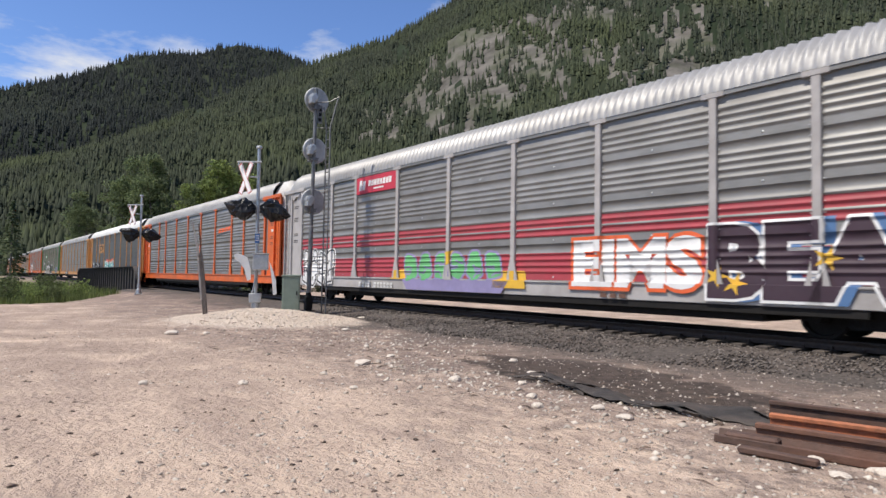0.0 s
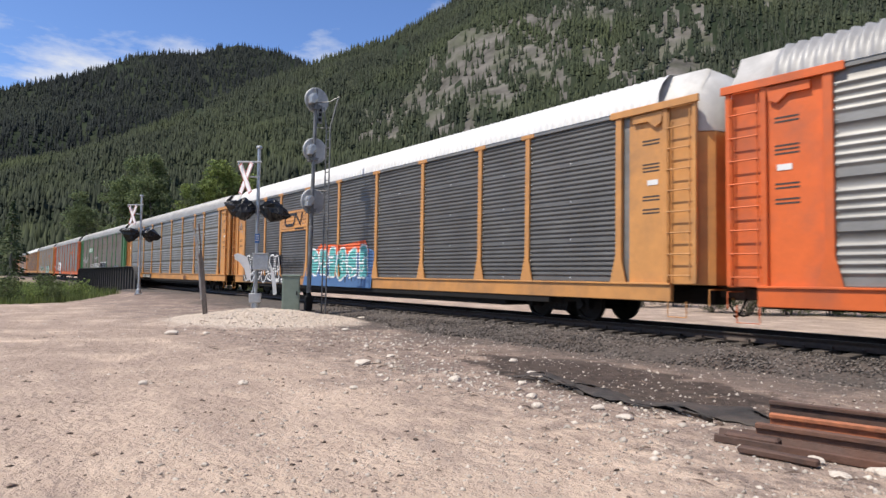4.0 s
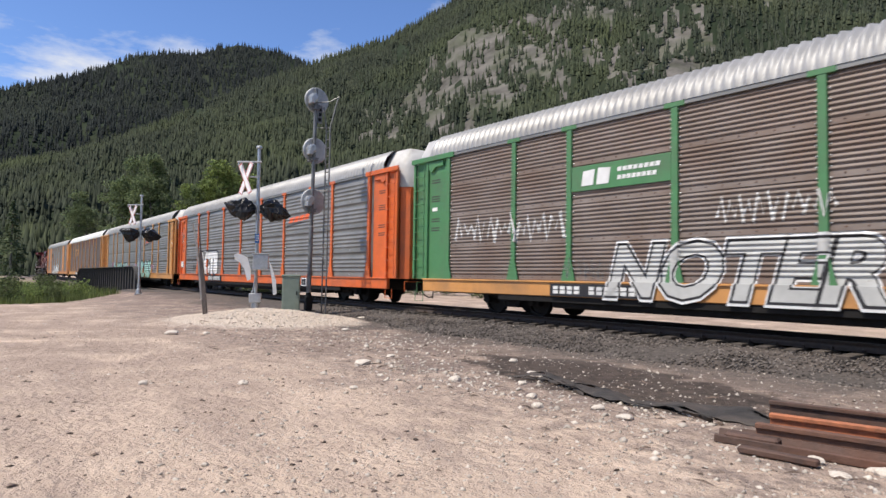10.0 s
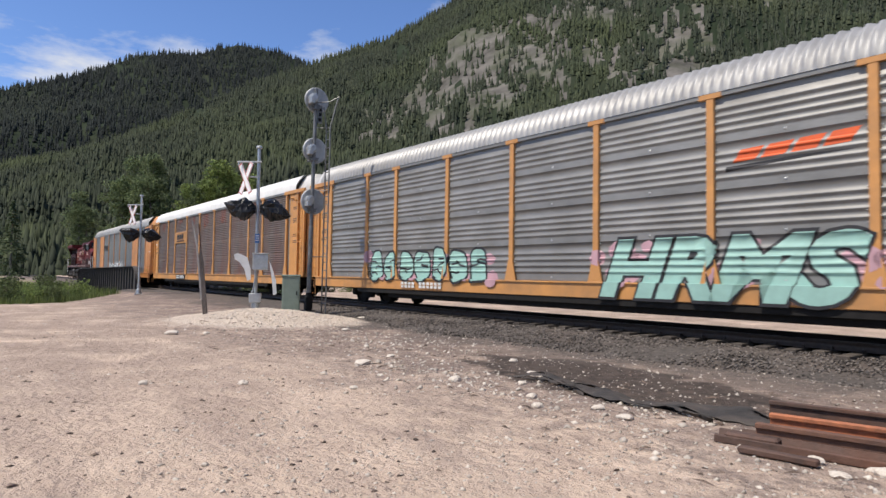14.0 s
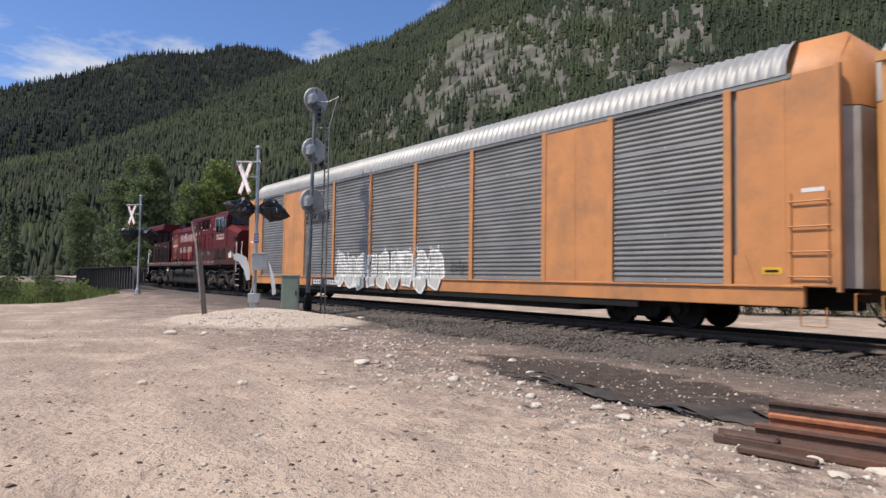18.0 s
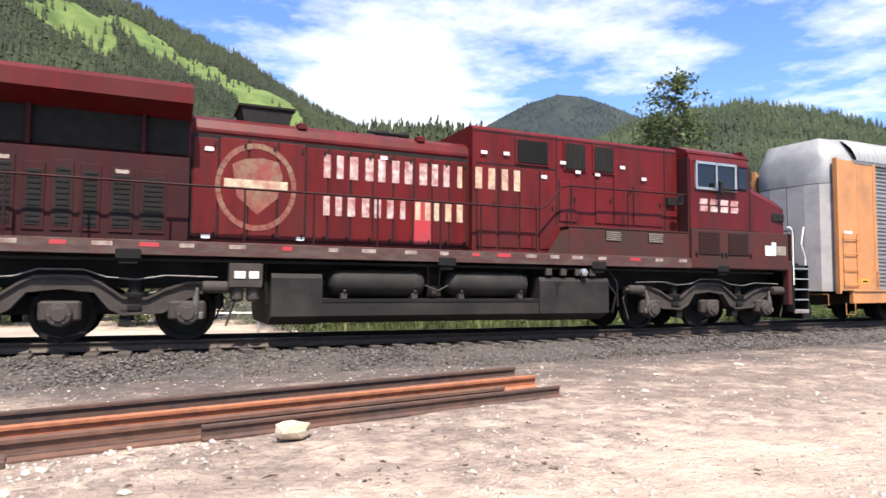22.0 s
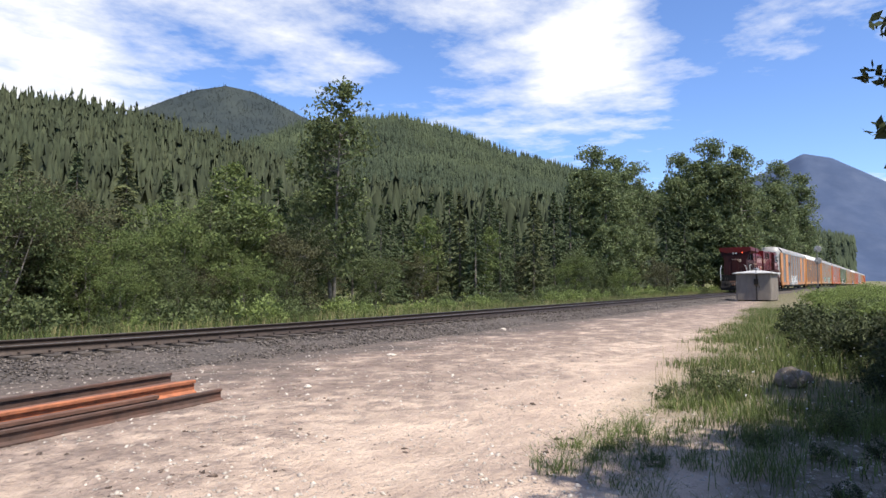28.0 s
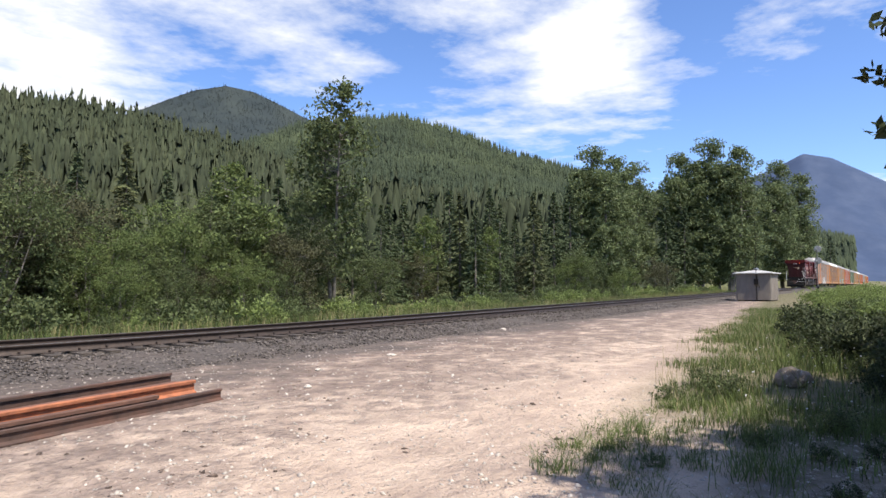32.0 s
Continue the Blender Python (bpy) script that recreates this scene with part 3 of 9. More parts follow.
    col = blend(math_node("MULTIPLY", dark2, 0.85), col, (0.15, 0.125, 0.11), (0.085, 0.072, 0.066), 8)
    # fresh gravel of the mound
    ctr = nt.nodes.new("ShaderNodeVectorMath"); ctr.operation = "SUBTRACT"; ctr.inputs[1].default_value = (MOUND[0], MOUND[1], 0.3)
    nt.links.new(geo.outputs["Position"], ctr.inputs[0])
    sq = nt.nodes.new("ShaderNodeVectorMath"); sq.operation = "MULTIPLY"; sq.inputs[1].default_value = (0.8, 1, 0)
    nt.links.new(ctr.outputs[0], sq.inputs[0])
    ln = nt.nodes.new("ShaderNodeVectorMath"); ln.operation = "LENGTH"
    nt.links.new(sq.outputs[0], ln.inputs[0])
    md = ramp(math_node("ADD", ln.outputs["Value"], math_node("MULTIPLY", wob2, 0.5)), 3.3, 2.7)
    col = blend(md, col, (0.66, 0.56, 0.465), (0.46, 0.385, 0.315), 30)
    # green ground beyond the line
    far = ramp(math_node("ADD", sep.outputs[1], math_node("MULTIPLY", wob, 0.4)), 17.2, 18.6)
    far = math_node("MULTIPLY", far, ramp(math_node("ADD", sep.outputs[0], math_node("MULTIPLY", sep.outputs[1], -0.35)), -4.0, -1.0))
    col = blend(far, col, (0.11, 0.13, 0.05), (0.17, 0.16, 0.075), 1.5)
    # grass corner
    edge = math_node("SUBTRACT", math_node("MULTIPLY_ADD", sep.outputs[0], 0.19, 2.0), math_node("ADD", sep.outputs[1], math_node("MULTIPLY", wob, 0.25)))
    g = math_node("MULTIPLY", ramp(edge, -0.3, 0.9), ramp(sep.outputs[0], 5.5, 8.5))
    col = blend(math_node("MULTIPLY", g, 0.9), col, (0.10, 0.105, 0.05), (0.19, 0.165, 0.10), 3)
    left = math_node("MULTIPLY", ramp(math_node("ADD", sep.outputs[0], sep.outputs[1]), -38, -44), ramp(sep.outputs[1], 9.5, 6.5))
    col = blend(left, col, (0.11, 0.13, 0.05), (0.17, 0.16, 0.075), 1.5)
    nt.links.new(col, b.inputs["Base Color"])
    # relief of grit over lumps
    hgt = math_node("ADD", math_node("MULTIPLY", noise_out(60, 4), 0.5), math_node("MULTIPLY_ADD", noise_out(11, 6), 1.4, math_node("MULTIPLY", noise_out(3.0, 4), 1.2)))
    bp = nt.nodes.new("ShaderNodeBump"); bp.inputs["Strength"].default_value, bp.inputs["Distance"].default_value = 1.0, 0.06
    nt.links.new(hgt, bp.inputs["Height"]); nt.links.new(bp.outputs[0], b.inputs["Normal"])
    return m


def ground_sheet():
    xs, ys = sheet_axis(26, 0.22, 4200), sheet_axis(24, 0.22, 4200)
    X, Y = np.meshgrid(xs, ys)
    Z = ground_z(X, Y)
    n, w = len(ys), len(xs)
    i = (np.arange(n - 1)[:, None] * w + np.arange(w - 1)[None, :]).ravel()
    F = np.stack([i, i + 1, i + w + 1, i + w], 1)
    me = fast_mesh("ground", np.stack([X, Y, Z], -1), F, [ground_material()], smooth=True)
    return tagged(new("ground", me), "pale sandy gravel yard with wheel tracks", "ground", kind="structure")


def strip(name, outline, mat, u0, u1, step, label, category, smooth=False, kind="structure", rough=0.0, seed=1):
    """A cross-section (offset, height over rail top) led along the line."""
    us = np.arange(u0, u1 + step / 2, step)
    V, k = [], len(outline)
    for u in us:
        x, y, z, h = line_at(float(u))
        for o, q in outline:
            V.append((x - math.sin(h) * o, y + math.cos(h) * o, z + q))
    V = np.array(V)
    if rough:
        V[:, 2] += rough * (fbm(V[:, 0] * 1.3, V[:, 1] * 1.3, seed) - 0.5)
        V[:, 1] += rough * 2.5 * (fbm(V[:, 0] * 0.8, V[:, 1] * 0.8 + 7, seed) - 0.5)
    F = [(i * k + j, i * k + j + 1, (i + 1) * k + j + 1, (i + 1) * k + j) for i in range(len(us) - 1) for j in range(k - 1)]
    me = fast_mesh(name, V, F, [mat], smooth=smooth)
    return tagged(new(name, me), label, category, kind=kind)


RAIL_SECTION = [(-0.07, -0.172), (-0.07, -0.155), (-0.012, -0.13), (-0.012, -0.045), (-0.036, -0.036), (-0.036, -0.006), (-0.03, 0.0),
                (0.03, 0.0), (0.036, -0.006), (0.036, -0.036), (0.012, -0.045), (0.012, -0.13), (0.07, -0.155), (0.07, -0.172)]


def railway():
    strip("ballast", [(-4.3, -0.53), (-3.6, -0.47), (-3.0, -0.38), (-2.3, -0.31), (-1.75, -0.275), (-1.4, -0.25), (-0.75, -0.24), (0, -0.235), (0.75, -0.24), (1.4, -0.25),
                      (1.75, -0.275), (2.3, -0.33), (3.2, -0.55), (4.2, -0.95)], BALLAST, -59, 260, 0.35, "grey crushed stone ballast bank", "ballast", rough=0.10, seed=4)
    for o, name in ((-0.755, "rail_near"), (0.755, "rail_far")):
        sec = [(o + a, b) for a, b in RAIL_SECTION]
        V, F, mi = [], [], []
        us = np.arange(-200, 260.5, 1.0)
        k = len(sec)
        for u in us:
            x, y, z, h = line_at(float(u))
            V += [(x - math.sin(h) * a, y + math.cos(h) * a, z + b) for a, b in sec]
        for i in range(len(us) - 1):
            for j in range(k - 1):
                F.append((i * k + j, i * k + j + 1, (i + 1) * k + j + 1, (i + 1) * k + j))
                mi.append(1 if j == 6 else 0)
        ob = new(name, fast_mesh(name, V, F, [RAILSTEEL, RAILHEAD], mi))
        tagged(ob, "worn steel rail spiked to wooden ties", "rail", kind="structure")
    # ties
    tie = Shape().box(-0.115, 0.115, -1.3, 1.3, -0.18, 0.0, 0.012).mesh("tie", TIE)
    plate = Shape().box(-0.1, 0.1, -0.17, 0.17, 0, 0.016, 0.004).mesh("tie_plate", RAILSTEEL)
    spike = Shape().box(-0.014, 0.014, -0.014, 0.014, 0, 0.05).box(-0.02, 0.02, -0.022, 0.03, 0.03, 0.05).mesh("spike", RAILSTEEL)
    bed = thing("track_ties", "dark weathered wooden railway ties under the rails", "railway ties", kind="structure")
    rng = random.Random(11)
    u, far = -26.0, Shape()
    while u < 110:
        x, y, z, h = line_at(u)
        shift = rng.uniform(-0.09, 0.06) - (0.25 if abs(u + 4.9) < 0.3 else 0)
        at = pose(x, y + shift, z - 0.175, rng.uniform(-0.6, 0.6), 0, math.degrees(h) + rng.uniform(-1.2, 1.2))
        if u < 48:
            ob = part("tie", tie, TIE, bed, at=at)
            if u < 34 and u > -20:
                for o in (-0.755, 0.755):
                    part("tie_plate", plate, RAILSTEEL, ob, at=pose(0, o - shift, 0.001))
                    if o < 0:
                        part("spike", spike, RAILSTEEL, ob, at=pose(0.05, o - shift - 0.085, 0.012))
        else:
            far.add([at @ Vector(p) for p in [(a, b, c) for c in (-0.18, 0) for a, b in ((-.115, -1.3), (.115, -1.3), (.115, 1.3), (-.115, 1.3))]],
                    [(3, 2, 1, 0), (4, 5, 6, 7), (0, 1, 5, 4), (1, 2, 6, 5), (2, 3, 7, 6), (3, 0, 4, 7)])
        u += 0.53
    ob = part("tie_row", far, TIE, bed)
    ob["kind"] = "stuff"


def cone_forest(name, places, heights, seed, mats, label, sides=5, slim=1.0, fine=False):
    """One joined stand of far conifers: two stacked cones a tree."""
    rng = np.random.default_rng(seed)
    n = len(places)
    ang = rng.uniform(0, 6.28, n)
    wide = heights * rng.uniform(0.13, 0.20, n) * slim
    tiers = ((0.04, 0.5, 1.0), (0.26, 0.76, 0.74), (0.52, 1.0, 0.46))
    if fine:
        tiers = ((0.02, 0.34, 1.0), (0.17, 0.5, 0.88), (0.33, 0.66, 0.71), (0.49, 0.81, 0.53), (0.64, 0.92, 0.36), (0.78, 1.0, 0.22))
    V, F = [], []
    base = 0
    for lo, hi, w in tiers:
        ring = np.zeros((n, sides + 1, 3))
        for k in range(sides):
            a = ang + 2 * np.pi * k / sides
            rr = wide * w * rng.uniform(0.62, 1.25, n)
            ring[:, k, 0] = places[:, 0] + np.cos(a) * rr
            ring[:, k, 1] = places[:, 1] + np.sin(a) * rr
            ring[:, k, 2] = places[:, 2] + heights * lo * rng.uniform(0.6, 1.3, n)
        ring[:, sides, :2] = places[:, :2]
        ring[:, sides, 2] = places[:, 2] + heights * hi
        V.append(ring.reshape(-1, 3))
        s = base + np.arange(n)[:, None] * (sides + 1)
        for k in range(sides):
            F.append(np.concatenate([s + k, s + (k + 1) % sides, s + sides], 1))
        base += n * (sides + 1)
    ob = new(name, fast_mesh(name, np.concatenate(V), np.concatenate(F), mats))
    return tagged(ob, label, "forest", kind="stuff")


def mountain(name, ridge, dist, start, seed, label, trees=0, tree_h=(14, 26), power=1.25, rock=None, meadow=None, rough=0.10, floor_mat=None, cols=260, rows=70, forest_name="", base=0.0, slim=1.0, forest_mat=None, fine=False):
    """A slope with the given skyline (azimuth to the left of +y, elevation in degrees) at that distance, that starts at a nearer one."""
    az = np.array([p[0] for p in ridge], float)
    el = np.array([p[1] for p in ridge], float)
    order = np.argsort(az)
    az, el = az[order], el[order]

    def height(A, T):
        """T: 0 at the foot, 1 at the ridge, above 1 behind it."""
        top = np.tan(np.radians(np.interp(A, az, el))) * dist + EYE
        r = start + (dist - start) * T
        x, y = -np.sin(np.radians(A)) * r, np.cos(np.radians(A)) * r
        f = np.where(T <= 1, np.clip(T, 0, 1) ** power, 1 - 0.9 * (T - 1))
        q = fbm(x / dist * 9, y / dist * 9, seed, 5) - 0.5
        gul = np.abs(fbm(A * 0.30, T * 0.8, seed + 20, 3) - 0.5)
        env = np.clip(T * 4, 0, 1) * np.clip((1 - T) * 3, 0, 1)
        z = base + (top - base) * f + env * dist * tan_mean * (rough * q * 2 - 0.5 * rough * (0.25 - gul)) - (1 - np.clip(T * 8, 0, 1)) * 6
        return x, y, z
    tan_mean = float(np.mean(np.tan(np.radians(el))))
    a = np.linspace(az[0], az[-1], cols)
    t = np.concatenate([np.linspace(0, 1, rows), [1.08, 1.25]])
    A, Tt = np.meshgrid(a, t)
    X, Y, Z = height(A, Tt)
    w = cols
    i = (np.arange(len(t) - 1)[:, None] * w + np.arange(w - 1)[None, :]).ravel()
    F = np.stack([i, i + w, i + w + 1, i + 1], 1)
    Ac, Tc = A[:-1, :-1].ravel(), Tt[:-1, :-1].ravel()

    def bare(A, T):
        k = np.zeros(len(A), int)
        if rock:
            for a0, t0, da, dt in rock:
                inside = 1 - ((A - a0) / da) ** 2 - ((T - t0) / dt) ** 2
                k = np.where(inside + 3.2 * (fbm(A * 0.9 + T * 7, T * 26 - A * 0.35, seed + 3, 4) - 0.52) > 0.45, 1, k)
        if meadow:
            for a0, t0, da, dt in meadow:
                inside = 1 - ((A - a0) / da) ** 2 - ((T - t0) / dt) ** 2
                k = np.where(inside + 1.5 * (fbm(A * 0.35, T * 8, seed + 5, 3) - 0.5) > 0.35, 2, k)
        return k
    ob = new(name, fast_mesh(name, np.stack([X, Y, Z], -1), F, [floor_mat or FOREST_FLOOR, CLIFF, MEADOW], bare(Ac, Tc), smooth=True))
    tagged(ob, label, "mountain", kind="structure")
    if trees:
        rng = np.random.default_rng(seed)
        ta = rng.uniform(az[0], az[-1], trees)
        tt = np.sqrt(rng.uniform((start / dist) ** 2, 1, trees))
        tt = (tt * dist - start) / (dist - start)
        kind = bare(ta, tt)
        keep = (kind == 0) | (rng.uniform(0, 1, trees) < np.where(kind == 1, 0.22, 0.08))
        keep &= fbm(ta * 1.1, tt * 22, seed + 8, 3) > 0.30
        ta, tt = ta[keep], tt[keep]
        x, y, z = height(ta, tt)
        h = rng.uniform(tree_h[0], tree_h[1], len(ta)) * (0.75 + 0.5 * fbm(ta, tt * 20, seed + 9, 2))
        cone_forest(forest_name or name + "_forest", np.stack([x, y, z - 1.0], 1), h, seed, [forest_mat or FOREST], "dense dark green conifer forest on the slope", slim=slim, fine=fine, sides=4 if fine else 5)
    return height


def mountains():
    # no cloud shades this ridge; its trees are coloured darker instead
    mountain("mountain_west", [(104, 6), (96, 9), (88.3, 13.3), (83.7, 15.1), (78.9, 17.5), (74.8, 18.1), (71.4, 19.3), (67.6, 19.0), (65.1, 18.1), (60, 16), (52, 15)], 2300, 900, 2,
             "forested mountain ridge, cloud shade put into its tree colour", trees=26000, tree_h=(16, 27), forest_mat=FOREST_SHADE)
    mountain("mountain_north", [(112, 2), (96, 5.5), (84, 9), (75, 13.5), (70, 16.3), (65.1, 18.2), (62.7, 19.3), (58.1, 20.8), (53.5, 23.2), (50, 25.5), (42, 29), (30, 30), (20, 27.5), (12, 24.1), (5.9, 22.1),
                                (0.9, 20.4), (-3.7, 18.9), (-6.8, 17.2), (-10.2, 15.2), (-16, 13), (-25, 10)], 1350, 260, 5,
             "steep mountain side with conifers and pale cliffs", trees=60000, tree_h=(10, 19),
             rock=[(51, 0.50, 9, 0.2), (44.5, 0.50, 6, 0.16), (39.5, 0.6, 5, 0.11), (33, 0.40, 5, 0.10), (24, 0.6, 6, 0.11), (58, 0.44, 4, 0.10), (30, 0.62, 5, 0.07)], meadow=[(9.5, 0.66, 4.5, 0.10), (3.5, 0.78, 4, 0.06), (-1, 0.74, 4, 0.10), (-6, 0.70, 5, 0.12)], cols=420, rows=90, forest_mat=FOREST_MID)
    global hill_height
    hill_height = mountain("hill_near", [(20, 1.5), (10, 4.4), (0, 8.7), (-8, 11.5), (-15.8, 12.4), (-18, 12.6), (-22.5, 12.7), (-25, 12.2), (-29.8, 11.4), (-34.4, 9.9), (-39.8, 8.0), (-46.8, 7.0), (-58, 5.0), (-70, 3.6)], 560, 130, 7,
             "near hillside covered with tall conifers", trees=15000, tree_h=(13, 27), cols=200, rows=40, slim=1.15, forest_mat=FOREST_NEAR, floor_mat=FOREST_MID, fine=True)
    # trees and floor both carry the haze tint
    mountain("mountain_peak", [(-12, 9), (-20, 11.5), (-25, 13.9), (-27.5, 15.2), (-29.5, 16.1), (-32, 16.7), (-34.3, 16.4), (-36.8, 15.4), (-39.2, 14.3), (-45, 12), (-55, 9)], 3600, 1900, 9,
             "rounded dark mountain summit, blue haze put into its colour", trees=16000, tree_h=(12, 20), cols=160, rows=40, forest_mat=FOREST_HAZE, floor_mat=FOREST_HAZE)
    mountain("mountain_east", [(-24, 8), (-32, 11.5), (-39.2, 14.0), (-43.7, 14.6), (-47.3, 14.8), (-50.9, 14.0), (-54.5, 12.6), (-58, 11.3), (-62, 10.2), (-67, 8.4), (-74, 6), (-84, 3)], 1900, 650, 12,
             "long forested ridge with paler clearings", trees=24000, tree_h=(18, 30), cols=220, rows=50)
    # haze over this range is painted in its colour
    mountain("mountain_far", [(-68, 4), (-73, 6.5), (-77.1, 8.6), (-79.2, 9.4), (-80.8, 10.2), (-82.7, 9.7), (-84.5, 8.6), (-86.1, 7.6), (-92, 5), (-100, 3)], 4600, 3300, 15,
             "distant mountain with snow streaks, haze painted in as blue", floor_mat=HAZY_ROCK, cols=120, rows=30)


ground_sheet()
railway()
mountains()


# ================= the train =================
HALF = 1.5            # half width of a car
POSTS = (-12.77, -9.77, -7.72, -4.67, -1.62, 1.43, 4.48, 7.53, 9.58, 12.68)
EAVE, SILL_TOP, SILL_LOW = 5.10, 1.02, 0.56
shared = {}


def once(key, make):
    if key not in shared:
        shared[key] = make()
    return shared[key]


CAR_RIBS = {}


def panel_profile(ribs, sheets=4):
    """Heights and depths of the corrugation, and the heights of its flat strips."""
    prof, flats, z0, z1 = [], [], SILL_TOP + 0.02, EAVE - 0.1
    for s in range(sheets):
        a = z0 + (z1 - z0) * s / sheets
        b = z0 + (z1 - z0) * (s + 1) / sheets
        flat = (b - a) * {4: 0.17, 7: 0.13}.get(ribs, 0.15)
        lip = {4: 0.012, 7: 0.030}.get(ribs, 0.020)
        over = flat if ribs == 4 else 0.0
        prof += [(a - 0.002, 0.004), (a, lip), (a + 0.015, lip), (a + flat * 0.9, 0.006)]
        flats.append(a + flat * 0.55)
        step = (b - a - flat - over) / ribs
        for r in range(ribs):
            q = a + flat + step * r
            if ribs == 4:
                prof += [(q + step * 0.22, 0.004), (q + step * 0.38, 0.030), (q + step * 0.54, 0.032), (q + step * 0.72, 0.005)]
            else:
                prof += [(q + step * 0.02, 0.004), (q + step * 0.16, 0.030), (q + step * 0.40, 0.034), (q + step * 0.74, 0.006)]
    prof.append((z1, 0.004))
    return prof, flats, z0, z1


def panel_mesh(length, mat, bands=(), band_mat=None, ribs=4, sheets=4):
    """Corrugated side sheets, one bay wide: groups of ridges with bolted flat strips between."""
    prof, flats, z0, z1 = panel_profile(ribs, sheets)
    V, F, mi = [], [], []
    for x in (0.0, length):
        V += [(x, -d, z) for z, d in prof]
    n = len(prof)
    for i in range(n - 1):
        F.append((i, n + i, n + i + 1, i + 1))
        z = (prof[i][0] + prof[i + 1][0]) / 2
        mi.append(1 if any(lo <= z <= hi for lo, hi in bands) else 0)

    def bolt(x, z, w, y, k):
        o = len(V)
        V.extend([(x - w, -y, z - w), (x + w, -y, z - w), (x + w, -y, z + w), (x - w, -y, z + w), (x - w * 0.6, -y - 0.014, z - w * 0.6), (x + w * 0.6, -y - 0.014, z - w * 0.6), (x + w * 0.6, -y - 0.014, z + w * 0.6), (x - w * 0.6, -y - 0.014, z + w * 0.6)])
        F.extend([(o, o + 1, o + 5, o + 4), (o + 1, o + 2, o + 6, o + 5), (o + 2, o + 3, o + 7, o + 6), (o + 3, o, o + 4, o + 7), (o + 4, o + 5, o + 6, o + 7)])
        mi.extend([k] * 5)
    for z in flats:
        if ribs >= 8:
            for x in np.arange(0.36, length - 0.2, 0.36):
                bolt(float(x), z, 0.020, 0.008, 2)
        else:
            bolt(length * 0.5, z, 0.024, 0.008, 3)
    zz = z0 + 0.1
    while zz < z1 - 0.05:
        for x in (0.125, length - 0.125):
            bolt(x, zz, 0.018 if ribs >= 8 else 0.013, 0.026, 3)
        zz += 0.21
    return fast_mesh("side_panel", V, F, [mat, band_mat or mat, RUST_DARK, ALU], mi)


def roof_mesh(mat):
    half = [(HALF + 0.03, EAVE), (HALF - 0.01, EAVE + 0.16), (1.36, 5.52), (1.10, 5.78), (0.6, 5.90), (0, 5.94)]
    prof = [(-y, z) for y, z in half] + half[-2::-1]
    xs, hs = [], []
    x = -13.75
    while x < 13.75:
        xs += [x, x + 0.07, x + 0.12, x + 0.18]; hs += [0.0, 0.0, 0.065, 0.065]
        x += 0.23
    k, V, F = len(prof), [], []
    for x, h in zip(xs, hs):
        V += [(x, y * (1 + 0.025 * (h > 0) * (abs(y) < HALF - 0.0)), z + h * (0.15 < abs(z - EAVE))) for y, z in prof]
    for i in range(len(xs) - 1):
        F += [(i * k + j, (i + 1) * k + j, (i + 1) * k + j + 1, i * k + j + 1) for j in range(k - 1)]
    return fast_mesh("roof", V, F, [mat])


def wheelset_shape(r, gauge=0.755):
    s = Shape()
    for o in (-gauge, gauge):
        t = 1 if o > 0 else -1
        s.lathe([(0.001, o + t * 0.09), (0.13, o + t * 0.09), (0.15, o + t * 0.02), (r * 0.8, o - t * 0.01), (r * 0.84, o + t * 0.06), (r, o + t * 0.055), (r * 1.005, o - t * 0.04), (r * 1.05, o - t * 0.045), (r * 1.05, o - t * 0.075), (r * 0.8, o - t * 0.07), (0.001, o - t * 0.06)], "y", 22)
    s.tube([(0, -gauge - 0.28, 0), (0, gauge + 0.28, 0)], 0.08, 8)
    return s


def car_truck(parent, x):
    """Two-axle freight truck."""
    t = part("truck", once("bolster", lambda: Shape().box(-0.28, 0.28, -1.15, 1.15, 0.42, 0.72, 0.03).box(-0.5, 0.5, -0.5, 0.5, 0.55, 0.66, 0.03).mesh("truck", BLACK)), BLACK, parent, at=pose(x, 0, 0))

    def side():
        s = Shape()
        s.prism([(-1.15, 0.36), (-1.15, 0.62), (-0.85, 0.64), (-0.42, 0.80), (0.42, 0.80), (0.85, 0.64), (1.15, 0.62), (1.15, 0.36), (0.95, 0.36), (0.82, 0.5), (0.45, 0.48), (0.36, 0.24), (-0.36, 0.24), (-0.45, 0.48), (-0.82, 0.5), (-0.95, 0.36)], "y", -0.07, 0.07)
        for q in (-0.2, 0, 0.2):
            s.lathe([(0.075, 0.3), (0.075, 0.52)], "z", 10, (q, -0.02, 0))
        for q in (-0.9, 0.9):
            s.lathe([(0.12, -0.16), (0.13, -0.05)], "y", 12, (q, 0, 0.44))
        return s.mesh("side_frame", LOCO_DARK)
    for o in (-1.02, 1.02):
        part("side_frame", once("car_side", side), LOCO_DARK, t, at=pose(0, o, 0, 0, 0, 0 if o < 0 else 180))
    ws = once("car_wheelset", lambda: wheelset_shape(0.44).mesh("wheelset", BLACK))
    return [part("wheelset", ws, BLACK, t, at=pose(q, 0, 0.44)) for q in (-0.9, 0.9)]


